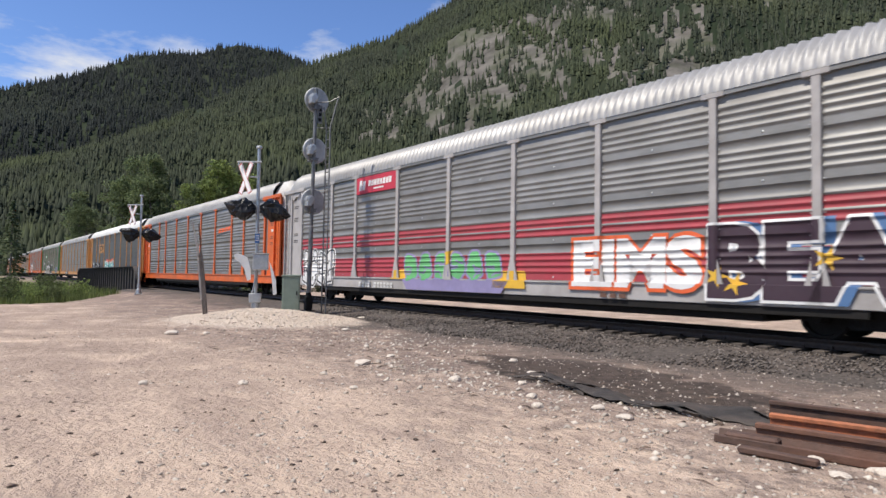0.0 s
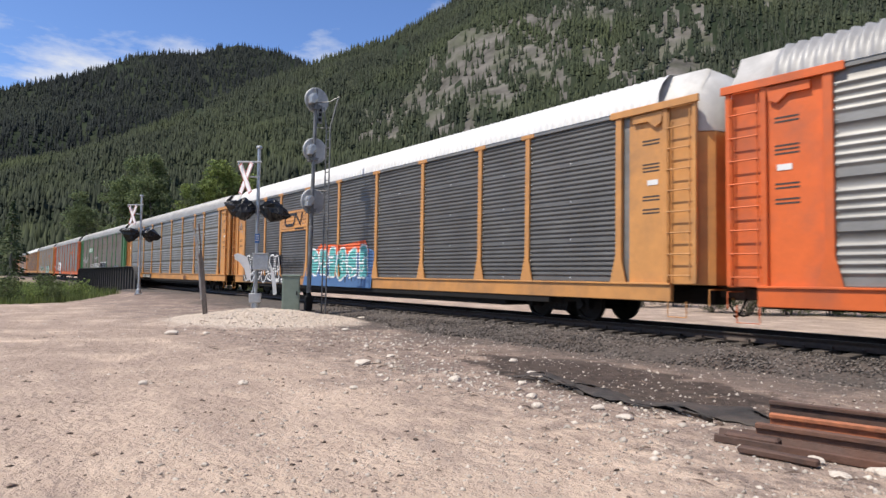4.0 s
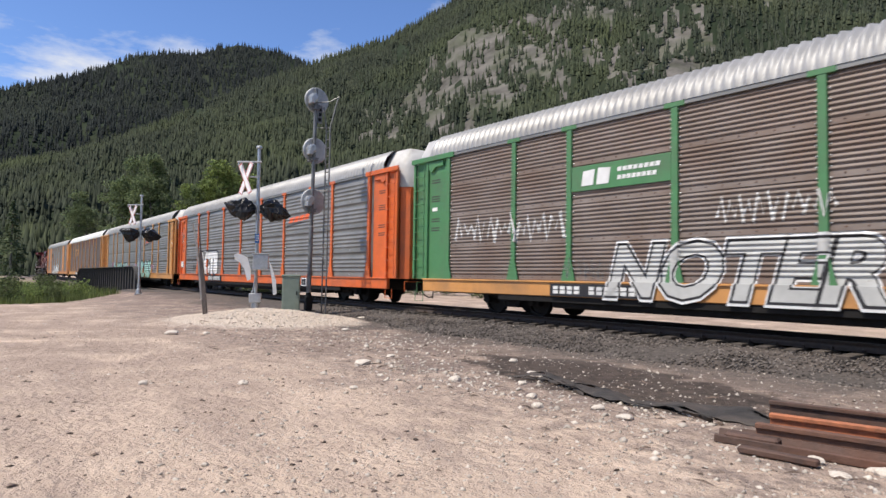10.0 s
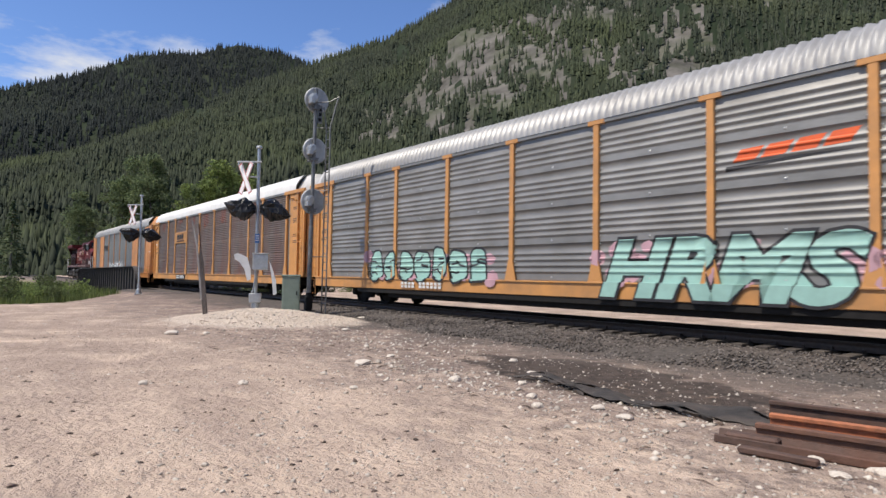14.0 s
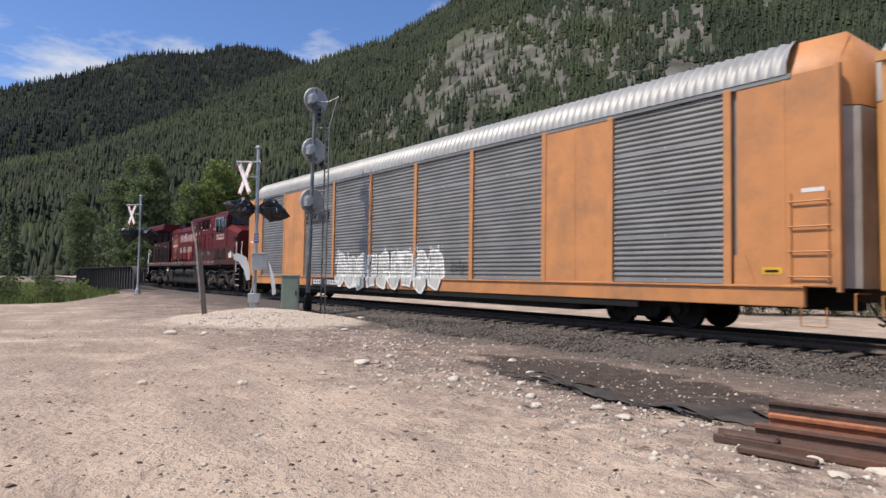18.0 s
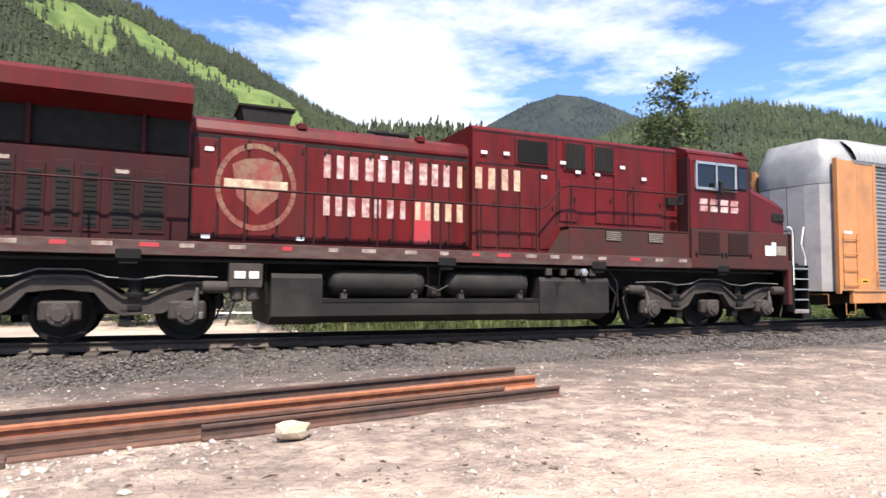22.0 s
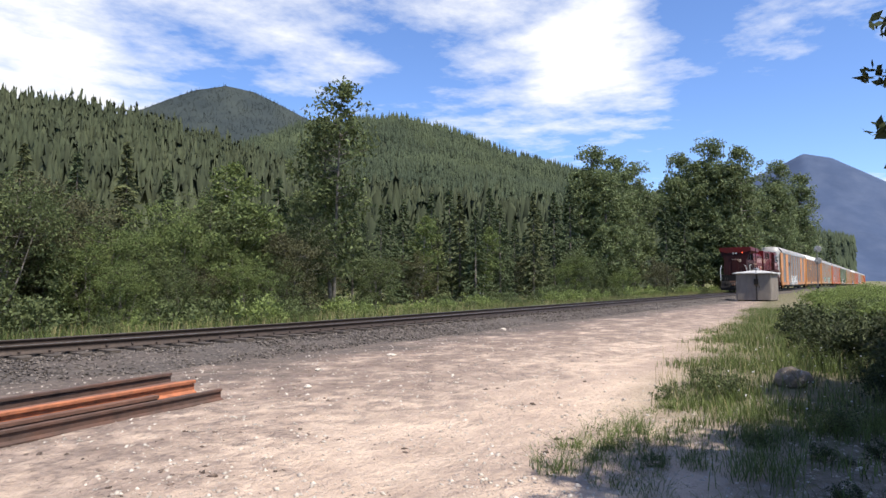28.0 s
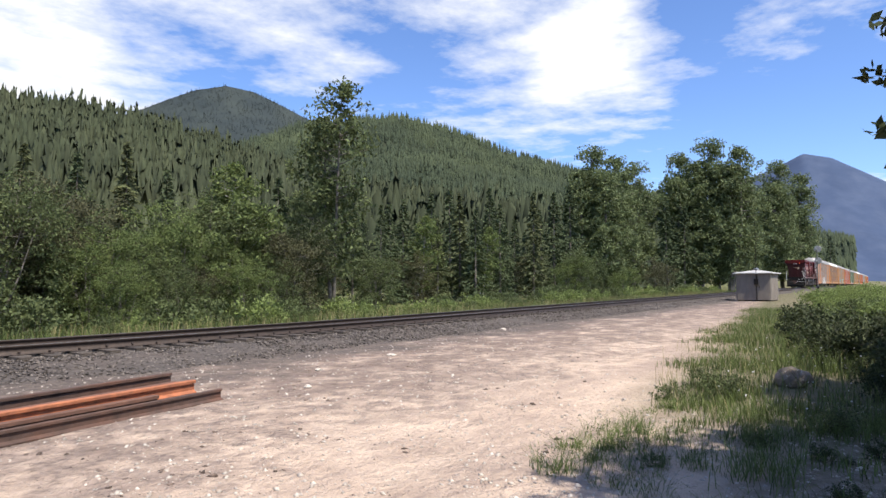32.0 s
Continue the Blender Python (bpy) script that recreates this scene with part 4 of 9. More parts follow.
def letters(parent, kind, x0, z0, w, h, mat, n, y, seed, slant=0.0, depth=0.004):
    """Plain bars of the size of a stencilled mark, two stacked for each sign; a gap after the fourth of a long row."""
    s = Shape()
    cw = w / (n + (1 if n > 6 else 0))
    for i in range(n):
        a = x0 + (i + (1 if n > 6 and i > 3 else 0)) * cw
        b = a + cw * 0.7
        for lo, hi in ((0.0, 0.44), (0.56, 1.0)):
            s.prism([(a + slant * h * lo, z0 + h * lo), (b + slant * h * lo, z0 + h * lo), (b + slant * h * hi, z0 + h * hi), (a + slant * h * hi, z0 + h * hi)], "y", y - depth, y)
    ob = part(kind, s, mat, parent)
    ob["kind"] = "stuff"
    return ob


def bars(parent, rows, y, mat, name="stencil_print"):
    """Small printed lines: rows of (x0, x1, z, height)."""
    s = Shape()
    for x0, x1, z, h in rows:
        s.box(x0, x1, y - 0.003, y, z, z + h)
    ob = part(name, s, mat, parent)
    ob["kind"] = "stuff"
    return ob


def plated_bay(parent, sgn, col, f, rngx):
    part("end_plate", Shape().box(*rngx(12.73 if sgn < 0 else 12.93, 13.88), -HALF + 0.085, HALF - 0.085, SILL_TOP, EAVE - 0.02), col, parent)
    for side in (-1, 1):
        outer, inner = side * HALF, side * (HALF - 0.10)
        for a, b in ((13.88, 14.00), (14.60, 14.70)):
            part("corner_post", Shape().box(*rngx(a, b), *sorted((outer, inner)), SILL_TOP, EAVE - 0.02, 0.012), col, parent)
        part("ladder_backing", Shape().box(*rngx(14.00, 14.60), *sorted((side * (HALF - 0.14), inner)), SILL_TOP, EAVE - 0.02), col, parent)
        part("end_beam", Shape().box(*rngx(12.48, 14.78), *sorted((side * (HALF - 0.02), side * (HALF + 0.05))), EAVE - 0.14, EAVE + 0.03, 0.01), col, parent)
        part("gusset_plate", Shape().prism([(f(13.08), EAVE - 0.16), (f(13.88), EAVE - 0.16), (f(13.83), EAVE - 0.42), (f(13.68), EAVE - 0.5), (f(13.48), EAVE - 0.34), (f(13.08), EAVE - 0.34)], "y", *sorted((inner, side * (HALF - 0.01)))), col, parent)


def end_section(parent, sgn, col, door_col, seed, flush=False):
    """The plated corner bay with its ladder, the rounded end doors and the gear under them."""
    rng = random.Random(seed)
    f = lambda x: sgn * x
    def rngx(a, b):
        return (min(f(a), f(b)), max(f(a), f(b)))
    if flush:
        # smooth outer plates with upright seams, a foot gusset and a short ladder
        for side in (-1, 1):
            for a, b in ((12.80, 13.72), (13.74, 14.66)):
                part("corner_plate", Shape().box(*rngx(a, b), *sorted((side * HALF, side * (HALF - 0.08))), SILL_TOP, EAVE - 0.03, 0.006), col, parent)
            part("seam_strip", Shape().box(*rngx(13.70, 13.76), *sorted((side * (HALF + 0.008), side * (HALF - 0.05))), SILL_TOP, EAVE - 0.08, 0.004), col, parent)
            part("corner_post", Shape().box(*rngx(14.64, 14.72), *sorted((side * (HALF + 0.012), side * (HALF - 0.14))), SILL_TOP - 0.1, EAVE + 0.02, 0.012), col, parent)
            part("gusset_plate", Shape().prism([(f(12.75), SILL_TOP), (f(13.2), SILL_TOP), (f(12.98), SILL_TOP + 0.6), (f(12.75), SILL_TOP + 0.6)], "y", *sorted((side * (HALF + 0.02), side * (HALF - 0.02)))), col, parent)
        part("notice", Shape().box(*rngx(13.30, 13.68), -HALF - 0.006, -HALF + 0.004, SILL_TOP + 0.22, SILL_TOP + 0.36), YELLOW_NOTICE, parent, "small yellow notice with black print")
        bars(parent, [(*rngx(13.36, 13.62), SILL_TOP + 0.26, 0.05)], -HALF - 0.007, BLACK, "notice_print")
        part("reflector", Shape().box(*rngx(14.05, 14.45), -HALF - 0.005, -HALF + 0.004, 2.78, 2.86), WHITE, parent, "worn white safety mark")
    else:
        plated_bay(parent, sgn, col, f, rngx)
    # ladder
    steps = 4 if flush else 8
    top_z = 2.78 if flush else 4.85
    l0, l1 = (13.86, 14.52) if flush else (14.05, 14.56)
    lad = part("ladder", Shape().tube([(f(l0), -HALF - 0.02, 1.1), (f(l0), -HALF - 0.02, top_z)], 0.018, 6).tube([(f(l1), -HALF - 0.02, 1.1), (f(l1), -HALF - 0.02, top_z)], 0.018, 6), col, parent)
    rung = Shape().tube([(f(l0 - 0.04), -HALF - 0.05, 0), (f(l1 + 0.04), -HALF - 0.05, 0)], 0.016, 6).mesh("rung", col)
    for k in range(steps):
        part("rung", rung, col, lad, at=pose(0, 0, 1.2 + 0.47 * k))
    # rounded end doors, in two plan halves
    def door():
        s = Shape()
        arc = [(13.98, HALF - 0.16), (14.63, HALF - 0.2), (14.90, HALF - 0.45), (14.98, 0.6), (15.00, 0.02)]
        out = [(f(x), y) for x, y in arc] + [(f(13.88), 0.02)]
        s.prism(out, "z", SILL_TOP - 0.02, EAVE - 0.75)
        return s
    for side, nm in ((-1, "end_door"), (1, "end_door")):
        s = door()
        if side < 0:
            s.v = [(x, -y, z) for x, y, z in s.v]
        part(nm, s, door_col[0], parent)
        s = Shape()
        arc = [(13.58, HALF - 0.1), (14.63, HALF - 0.2), (14.90, HALF - 0.45), (14.98, 0.6), (15.00, 0.0)]
        mid = [(f(x), y if side > 0 else -y, EAVE + 0.04) for x, y in arc]
        top = [(f(min(x, 14.63)), (y if side > 0 else -y) * (0.7 if i < 3 else 0.75), 5.84) for i, (x, y) in enumerate(arc)]
        lo = [(f(x), y if side > 0 else -y, EAVE - 0.73) for x, y in arc]
        ctr = [(f(13.58), 0.0, EAVE - 0.73), (f(13.58), 0.0, 5.92)]
        n = len(arc)
        vs = lo + mid + top + ctr
        fs = [(i, i + 1, n + i + 1, n + i) for i in range(n - 1)] + [(n + i, n + i + 1, 2 * n + i + 1, 2 * n + i) for i in range(n - 1)]
        fs += [tuple(range(2 * n, 3 * n)) + (3 * n + 1,)]
        s.add(vs, fs)
        part("door_hood", s, door_col[1], parent, smooth=True)
    # drawgear
    part("coupler", once("coupler%d" % sgn, lambda: Shape().box(*rngx(14.18, 15.00), -0.14, 0.14, 0.72, 0.98, 0.02).prism([(f(14.93), 0.16), (f(15.16), 0.2), (f(15.18), 0.02), (f(15.08), -0.02), (f(15.18), -0.16), (f(14.93), -0.16)], "z", 0.70, 1.0).mesh("coupler", RUST_DARK)), RUST_DARK, parent)
    hose = [(f(14.78), -0.45, 0.75), (f(14.93), -0.42, 0.45), (f(15.08), -0.3, 0.33), (f(15.18), -0.2, 0.36)]
    part("air_hose", once("hose%d" % sgn, lambda: Shape().tube(hose, 0.025, 6).mesh("air_hose", BLACK)), BLACK, parent)
    part("grab_iron", Shape().tube([(f(14.83), -1.2, 0.55), (f(14.83), -1.2, 0.9), (f(14.83), -0.5, 0.9)], 0.015, 6), col, parent)
    part("stirrup_step", Shape().tube([(f(14.03), -HALF - 0.02, 0.64), (f(14.03), -HALF - 0.02, 0.29), (f(14.48), -HALF - 0.02, 0.29), (f(14.48), -HALF - 0.02, 0.64)], 0.016, 6), col, parent)
    if flush:
        return
    # printed notices on the plate
    rows = [(f(13.30) if sgn > 0 else f(13.30) - 0.45, f(13.30) + 0.45 if sgn > 0 else f(13.30), z, 0.035) for z in (4.3, 4.22, 3.75, 3.67, 3.59, 3.0, 2.92, 2.7, 2.62)]
    bars(parent, rows, -HALF + 0.083, once("print", lambda: material("print_paint", (0.05, 0.045, 0.04), rough=0.7)) if col is not GREY else BLACK)
    if rng.random() < 0.8:
        x0 = 13.43 * sgn - (0.28 if sgn < 0 else 0)
        part("notice", Shape().box(x0, x0 + 0.28, -HALF + 0.075, -HALF + 0.083, 3.28, 3.40), WHITE, parent, "white paper notice")


def autorack(label, col, sheet, roof, door_col, seed, sill_col=None, posts=POSTS, plates=(), bands=(), band_mat=None, post_w=0.085, gusset=True, ribs=4):
    car = thing("autorack_car", label, "railway car", group="cars of the train")
    car["u"] = 0.0
    CAR_RIBS[car.name] = ribs
    sill_col = sill_col or col
    for turn in (0, 180):
        part("side_sill", once(("sill", sill_col.name), lambda: Shape().box(-14.08, 14.08, -HALF, -HALF + 0.14, SILL_LOW + 0.06, SILL_TOP, 0.015).mesh("side_sill", sill_col)), sill_col, car, at=pose(0, 0, 0, 0, 0, turn))
        part("sill_skirt", once(("skirt", sill_col.name), lambda: Shape().box(-10.4, 10.4, -HALF + 0.03, -HALF + 0.12, SILL_LOW - 0.10, SILL_LOW + 0.07, 0.01).mesh("sill_skirt", BLACK)), BLACK, car, at=pose(0, 0, 0, 0, 0, turn))
        part("sill_lip", once(("lip", sill_col.name), lambda: Shape().box(-14.08, 14.08, -HALF - 0.04, -HALF + 0.1, SILL_TOP - 0.03, SILL_TOP + 0.015, 0.006).mesh("sill_lip", sill_col)), sill_col, car, at=pose(0, 0, 0, 0, 0, turn))
    # the low middle box is black filling for shade under the car
    part("underframe", once("under", lambda: Shape().box(-14.48, 14.48, -0.35, 0.35, 0.55, 0.95, 0.02).box(-13.88, 13.88, -1.36, 1.36, 0.86, 1.0).box(-8.5, 8.5, -1.28, 1.28, 0.30, 0.9, 0.04).mesh("underframe", BLACK)), BLACK, car)
    part("roof", once(("roof", roof.name), lambda: roof_mesh(roof)), roof, car)
    part("top_rail", once(("top", col.name), lambda: Shape().box(-13.88, 13.88, -HALF - 0.015, -HALF + 0.05, EAVE - 0.10, EAVE + 0.005, 0.008).mesh("top_rail", GALV)), GALV, car)
    part("top_rail", once(("top", col.name), None), GALV, car, at=pose(0, 0, 0, 0, 0, 180))
    part("back_wall", once("back", lambda: Shape().box(-13.2, 13.2, HALF - 0.05, HALF - 0.02, SILL_TOP, EAVE - 0.05).box(-13.2, 13.2, -HALF + 0.09, -HALF + 0.12, SILL_TOP, EAVE - 0.05).mesh("inner_wall", GALV)), GALV, car)

    def post():
        s = Shape().box(-post_w, post_w, -0.07, 0.04, SILL_TOP - 0.0, EAVE - 0.03, 0.01)
        if gusset:
            s.prism([(-post_w * 2.7, SILL_TOP), (post_w * 2.7, SILL_TOP), (post_w * 0.9, SILL_TOP + 0.62), (-post_w * 0.9, SILL_TOP + 0.62)], "y", -0.082, -0.05)
            s.box(-post_w * 3.0, post_w * 3.0, -0.08, 0.0, EAVE - 0.12, EAVE + 0.0, 0.01)
        return s.mesh("post", col)
    pm = once(("post", col.name, post_w, gusset), post)
    for x in posts:
        part("post", pm, col, car, at=pose(x, -HALF + 0.05, 0))
        part("post", pm, col, car, at=pose(x, HALF - 0.05, 0, 0, 0, 180))
    for a, b in zip(posts, posts[1:]):
        if any(abs(a - p) < 0.05 for p in plates):
            pl = once(("plate", col.name, round(b - a, 2)), lambda: Shape().box(0, b - a, -0.05, 0.0, SILL_TOP, EAVE - 0.06).box((b - a) / 2 - 0.012, (b - a) / 2 + 0.012, -0.056, -0.04, SILL_TOP + 0.1, EAVE - 0.2).mesh("plate", col))
            part("plate", pl, col, car, at=pose(a, -HALF + 0.05, 0))
            continue
        me = once(("panel", sheet.name, round(b - a, 2), bands, ribs), lambda: panel_mesh(b - a, sheet, bands, band_mat, ribs))
        part("side_panel", me, sheet, car, at=pose(a, -HALF + 0.06, 0))
    for sgn in (-1, 1):
        end_section(car, sgn, col, door_col if sgn > 0 or door_col[1] is not TAN else (door_col[0], roof), seed + sgn, not gusset)
    wheels = car_truck(car, -10.3) + car_truck(car, 10.3)
    return car, wheels


def loco_truck(parent, x):
    """Three-axle truck: cast side frames that dip between the axles, brake cylinders at their ends."""
    t = part("truck", Shape().box(-2.0, 2.0, -0.6, 0.6, 0.5, 0.85, 0.05).box(-2.75, -2.6, -1.0, 1.0, 0.6, 0.9, 0.03).box(2.6, 2.75, -1.0, 1.0, 0.6, 0.9, 0.03), BLACK, parent, at=pose(x, 0, 0))
    top = [(0.0, 1.24), (0.42, 1.22), (0.62, 1.12), (0.98, 0.86), (1.38, 0.84), (1.72, 1.02), (2.05, 1.13), (2.78, 1.13)]
    low = [(2.78, 0.96), (2.42, 0.93), (2.08, 0.80), (1.66, 0.54), (1.0, 0.50), (0.76, 0.62), (0.52, 0.92), (0.0, 0.98)]

    def mirrored(half):
        return [(-a, b) for a, b in half[:0:-1]] + half

    def side():
        s = Shape()
        ring = mirrored(top) + low + [(-a, b) for a, b in low[-2::-1]]
        s.prism(ring, "y", -0.06, 0.08)
        # raised flanges along both edges
        for edge, w in ((mirrored(top), -0.055), (mirrored(low[::-1]), 0.05)):
            for (a, b), (c, d) in zip(edge, edge[1:]):
                s.prism([(a, b), (c, d), (c, d + w), (a, b + w)], "y", -0.115, -0.055)
        return s.mesh("side_frame", FRAME_GREY)
    box = once("axlebox", lambda: Shape().lathe([(0.04, -0.25), (0.11, -0.25), (0.13, -0.22), (0.19, -0.21), (0.21, -0.17), (0.23, 0.02)], "y", 18).box(-0.33, 0.33, -0.12, 0.05, -0.12, 0.24, 0.04).mesh("axle_box", FRAME_GREY))
    bolt = once("axlebolt", lambda: Shape().lathe([(0.02, -0.02), (0.02, 0.0)], "y", 6).mesh("bolt", PIPE_STEEL))
    cyl = once("brakecyl", lambda: Shape().lathe([(0.03, -0.28), (0.11, -0.27), (0.12, -0.22), (0.12, 0.16), (0.09, 0.2), (0.05, 0.22), (0.05, 0.32)], "x", 14).mesh("brake_cylinder", FRAME_GREY))
    for o in (-1.12, 1.12):
        sf = part("side_frame", once("loco_side", side), FRAME_GREY, t, at=pose(0, o, 0, 0, 0, 0 if o < 0 else 180))
        for q in (-2.08, 0.0, 2.08):
            ab = part("axle_box", box, FRAME_GREY, sf, at=pose(q, -0.06, 0.53))
            if o < 0:
                for k in range(6):
                    part("bolt", bolt, PIPE_STEEL, ab, at=pose(0.15 * math.cos(k * 1.047), -0.21, 0.15 * math.sin(k * 1.047)))
        for q in (-2.72, 2.72):
            part("brake_cylinder", cyl, FRAME_GREY, sf, at=pose(q * 0.96, -0.16, 1.03, 0, 0, 0 if q > 0 else 180))
        for q, d in ((-2.25, 1), (2.25, -1)):
            part("slack_link", once(("slack", d), lambda: Shape().tube([(0, -0.17, 1.02), (0.03 * d, -0.19, 0.62)], 0.032, 8).tube([(0.02 * d, -0.19, 0.86), (0.03 * d, -0.19, 0.56)], 0.055, 8).box(-0.07, 0.11, -0.24, -0.1, 0.42, 0.56, 0.02).mesh("slack_link", PIPE_STEEL)), PIPE_STEEL, sf, "dull steel brake link", at=pose(q, 0, 0))
        for q in (-1.18, 1.18):
            part("spring_seat", once("spring", lambda: Shape().lathe([(0.2, 0.84), (0.21, 0.9), (0.12, 0.92), (0.12, 1.14), (0.17, 1.16)], "z", 12, (0, 0.02, 0)).box(-0.12, 0.12, -0.12, -0.05, 0.58, 0.70, 0.02).mesh("spring_seat", LOCO_DARK)), LOCO_DARK, sf, at=pose(q, 0, 0))
            part("brake_shoe", once("shoe", lambda: Shape().prism([(-0.1, 0.3), (0.08, 0.28), (0.12, 0.5), (0.05, 0.62), (-0.06, 0.6)], "y", -0.16, 0.06).mesh("brake_shoe", LOCO_DARK)), LOCO_DARK, sf, at=pose(q * 0.86, 0.1, 0))
        part("brake_pipe", once("bpipe", lambda: Shape().tube([(-2.6, -0.2, 1.22), (-1.7, -0.18, 1.24), (-1.2, -0.16, 1.16), (-0.7, -0.16, 1.2), (-0.35, -0.16, 1.33), (0.35, -0.16, 1.33), (0.7, -0.16, 1.2), (1.2, -0.16, 1.16), (1.7, -0.18, 1.24), (2.6, -0.2, 1.22)], 0.018, 6).mesh("brake_pipe", PIPE_STEEL)), PIPE_STEEL, sf, "bare steel brake pipe")
        part("sand_pipe", once("spipe", lambda: Shape().tube([(2.72, -0.1, 1.1), (2.95, -0.1, 0.8), (2.78, -0.1, 0.28)], 0.025, 6).tube([(-2.72, -0.1, 1.1), (-2.95, -0.1, 0.8), (-2.78, -0.1, 0.28)], 0.025, 6).mesh("sand_pipe", FRAME_GREY)), FRAME_GREY, sf)
    ws = once("loco_wheelset", lambda: wheelset_shape(0.53).mesh("wheelset", BLACK))
    return [part("wheelset", ws, BLACK, t, at=pose(q, 0, 0.53)) for q in (-2.08, 0.0, 2.08)]


def rail_bar(points, r=0.019):
    return Shape().tube(points, r, 6)


def locomotive():
    L = thing("diesel_locomotive", "faded grimy red diesel locomotive coupled to the end of the train", "locomotive")
    DECK, REAR, FRONT = 1.88, -11.2, 10.25
    rng = random.Random(8)
    # frame and walkway
    part("frame", Shape().box(REAR, FRONT, -1.44, 1.44, DECK - 0.1, DECK - 0.02, 0.02).box(REAR, FRONT, -0.75, 0.75, 1.0, DECK - 0.08, 0.04).box(REAR, FRONT, 1.38, 1.46, DECK - 0.28, DECK - 0.08, 0.01), LOCO_DARK, L)
    part("side_sill", Shape().box(REAR, FRONT, -1.50, -1.44, DECK - 0.27, DECK, 0.008), LOCO_SILL, L, "grimy brown and red walkway sill with worn paint")
    part("sill_pipe", Shape().tube([(-10.6, -1.40, DECK - 0.36), (-2, -1.40, DECK - 0.35), (9.6, -1.40, DECK - 0.36)], 0.03, 6), LOCO_DARK, L)
    x = REAR + 0.35
    while x < FRONT - 0.4:
        w = rng.uniform(0.18, 0.36)
        part("reflector", Shape().box(x, x + w, -1.506, -1.499, DECK - 0.12, DECK - 0.04), rng.choice((WORN_DASH, WORN_DASH, RED)), L)
        x += rng.uniform(0.55, 1.0)
    part("pale_streak", Shape().box(-10.6, -8.7, -1.505, -1.499, DECK - 0.13, DECK - 0.05), WORN_DASH, L, "long worn cream stripe")
    for x in (-7.2, -0.9, 3.2, 7.35):
        part("jacking_pad", Shape().box(x, x + 0.42, -1.52, -1.44, DECK - 0.36, DECK - 0.16, 0.02).box(x + 0.05, x + 0.37, -1.48, -1.40, DECK - 0.44, DECK - 0.34, 0.01), LOCO_DARK, L)
    # fuel tank with a ledge for the air reservoirs
    low = [(-1.40, 0.46), (-1.40, 0.80), (-0.86, 0.82), (-0.86, 1.36), (0.86, 1.36), (0.86, 0.82), (1.40, 0.80), (1.40, 0.46), (1.05, 0.30), (-1.05, 0.30)]
    tall = [(-1.44, 0.46), (-1.44, 1.22), (-1.38, 1.31), (1.38, 1.31), (1.44, 1.22), (1.44, 0.46), (1.05, 0.28), (-1.05, 0.28)]
    tank = part("fuel_tank", Shape().prism(low, "x", -3.46, 1.75), TANK_GREY, L, "charcoal grey fuel tank")
    for a, b in ((-4.45, -3.44), (1.73, 3.74)):
        part("tank_end", Shape().prism(tall, "x", a, b), TANK_GREY, tank)
    part("seam", Shape().box(-3.46, 1.75, -1.415, -1.39, 0.74, 0.80).box(2.2, 2.24, -1.455, -1.44, 0.85, 1.2).box(2.16, 2.30, -1.46, -1.44, 1.14, 1.2), LOCO_DARK, tank)
    for a, b in ((-3.28, -1.12), (-0.60, 1.52)):
        res = part("air_reservoir", Shape().lathe([(0.02, a), (0.14, a + 0.02), (0.25, a + 0.1), (0.285, a + 0.24), (0.285, b - 0.24), (0.25, b - 0.1), (0.14, b - 0.02), (0.02, b)], "x", 20, (0, -1.14, 1.14)), TANK_GREY, L, smooth=True)
        for q in (a + 0.3, b - 0.3):
            part("strap", Shape().lathe([(0.292, q - 0.025), (0.292, q + 0.025)], "x", 20, (0, -1.14, 1.14)), TANK_GREY, res)
            part("saddle", Shape().box(q - 0.06, q + 0.06, -1.42, -1.0, 0.80, 0.92, 0.01).tube([(q, -1.4, 0.9), (q, -1.44, 0.98)], 0.03, 6), FRAME_GREY, res)
    valve = part("drain_valve", Shape().box(-1.02, -0.70, -1.2, -0.9, 0.84, 1.10, 0.02).lathe([(0.05, -1.02), (0.09, -1.0), (0.09, -0.9)], "x", 10, (0, -1.3, 0.92)), LOCO_DARK, L)
    part("pipe", Shape().tube([(-0.98, -1.1, 1.05), (-0.98, -1.1, 1.55)], 0.025, 6).tube([(-0.74, -1.15, 1.05), (-0.72, -1.15, 1.5)], 0.02, 6).tube([(-1.15, -1.32, 1.1), (-0.86, -1.36, 0.98), (-0.6, -1.32, 1.1)], 0.02, 6), FRAME_GREY, valve)
    part("filler_cap", Shape().lathe([(0.03, -1.56), (0.09, -1.54), (0.1, -1.46), (0.06, -1.40)], "y", 12, (2.95, 0, 1.44)), ALU, L, "fuel filler with a bright cap")
    for k in range(4):
        part("pipe_bracket", Shape().box(1.9 + k * 0.42, 2.06 + k * 0.42, -1.46, -1.38, 1.36, 1.52, 0.01), FRAME_GREY, L)
    bx = part("air_dryer", Shape().box(-5.25, -4.62, -1.44, -1.0, 1.02, 1.5, 0.02).lathe([(0.09, 0.75), (0.13, 0.8), (0.13, 1.02)], "z", 10, (-5.08, -1.25, 0)).lathe([(0.09, 0.75), (0.13, 0.8), (0.13, 1.02)], "z", 10, (-4.78, -1.25, 0)), FRAME_GREY, L)
    part("gauge_plate", Shape().box(-5.15, -4.95, -1.455, -1.44, 1.2, 1.34).box(-4.88, -4.7, -1.455, -1.44, 1.2, 1.34), WHITE, bx)
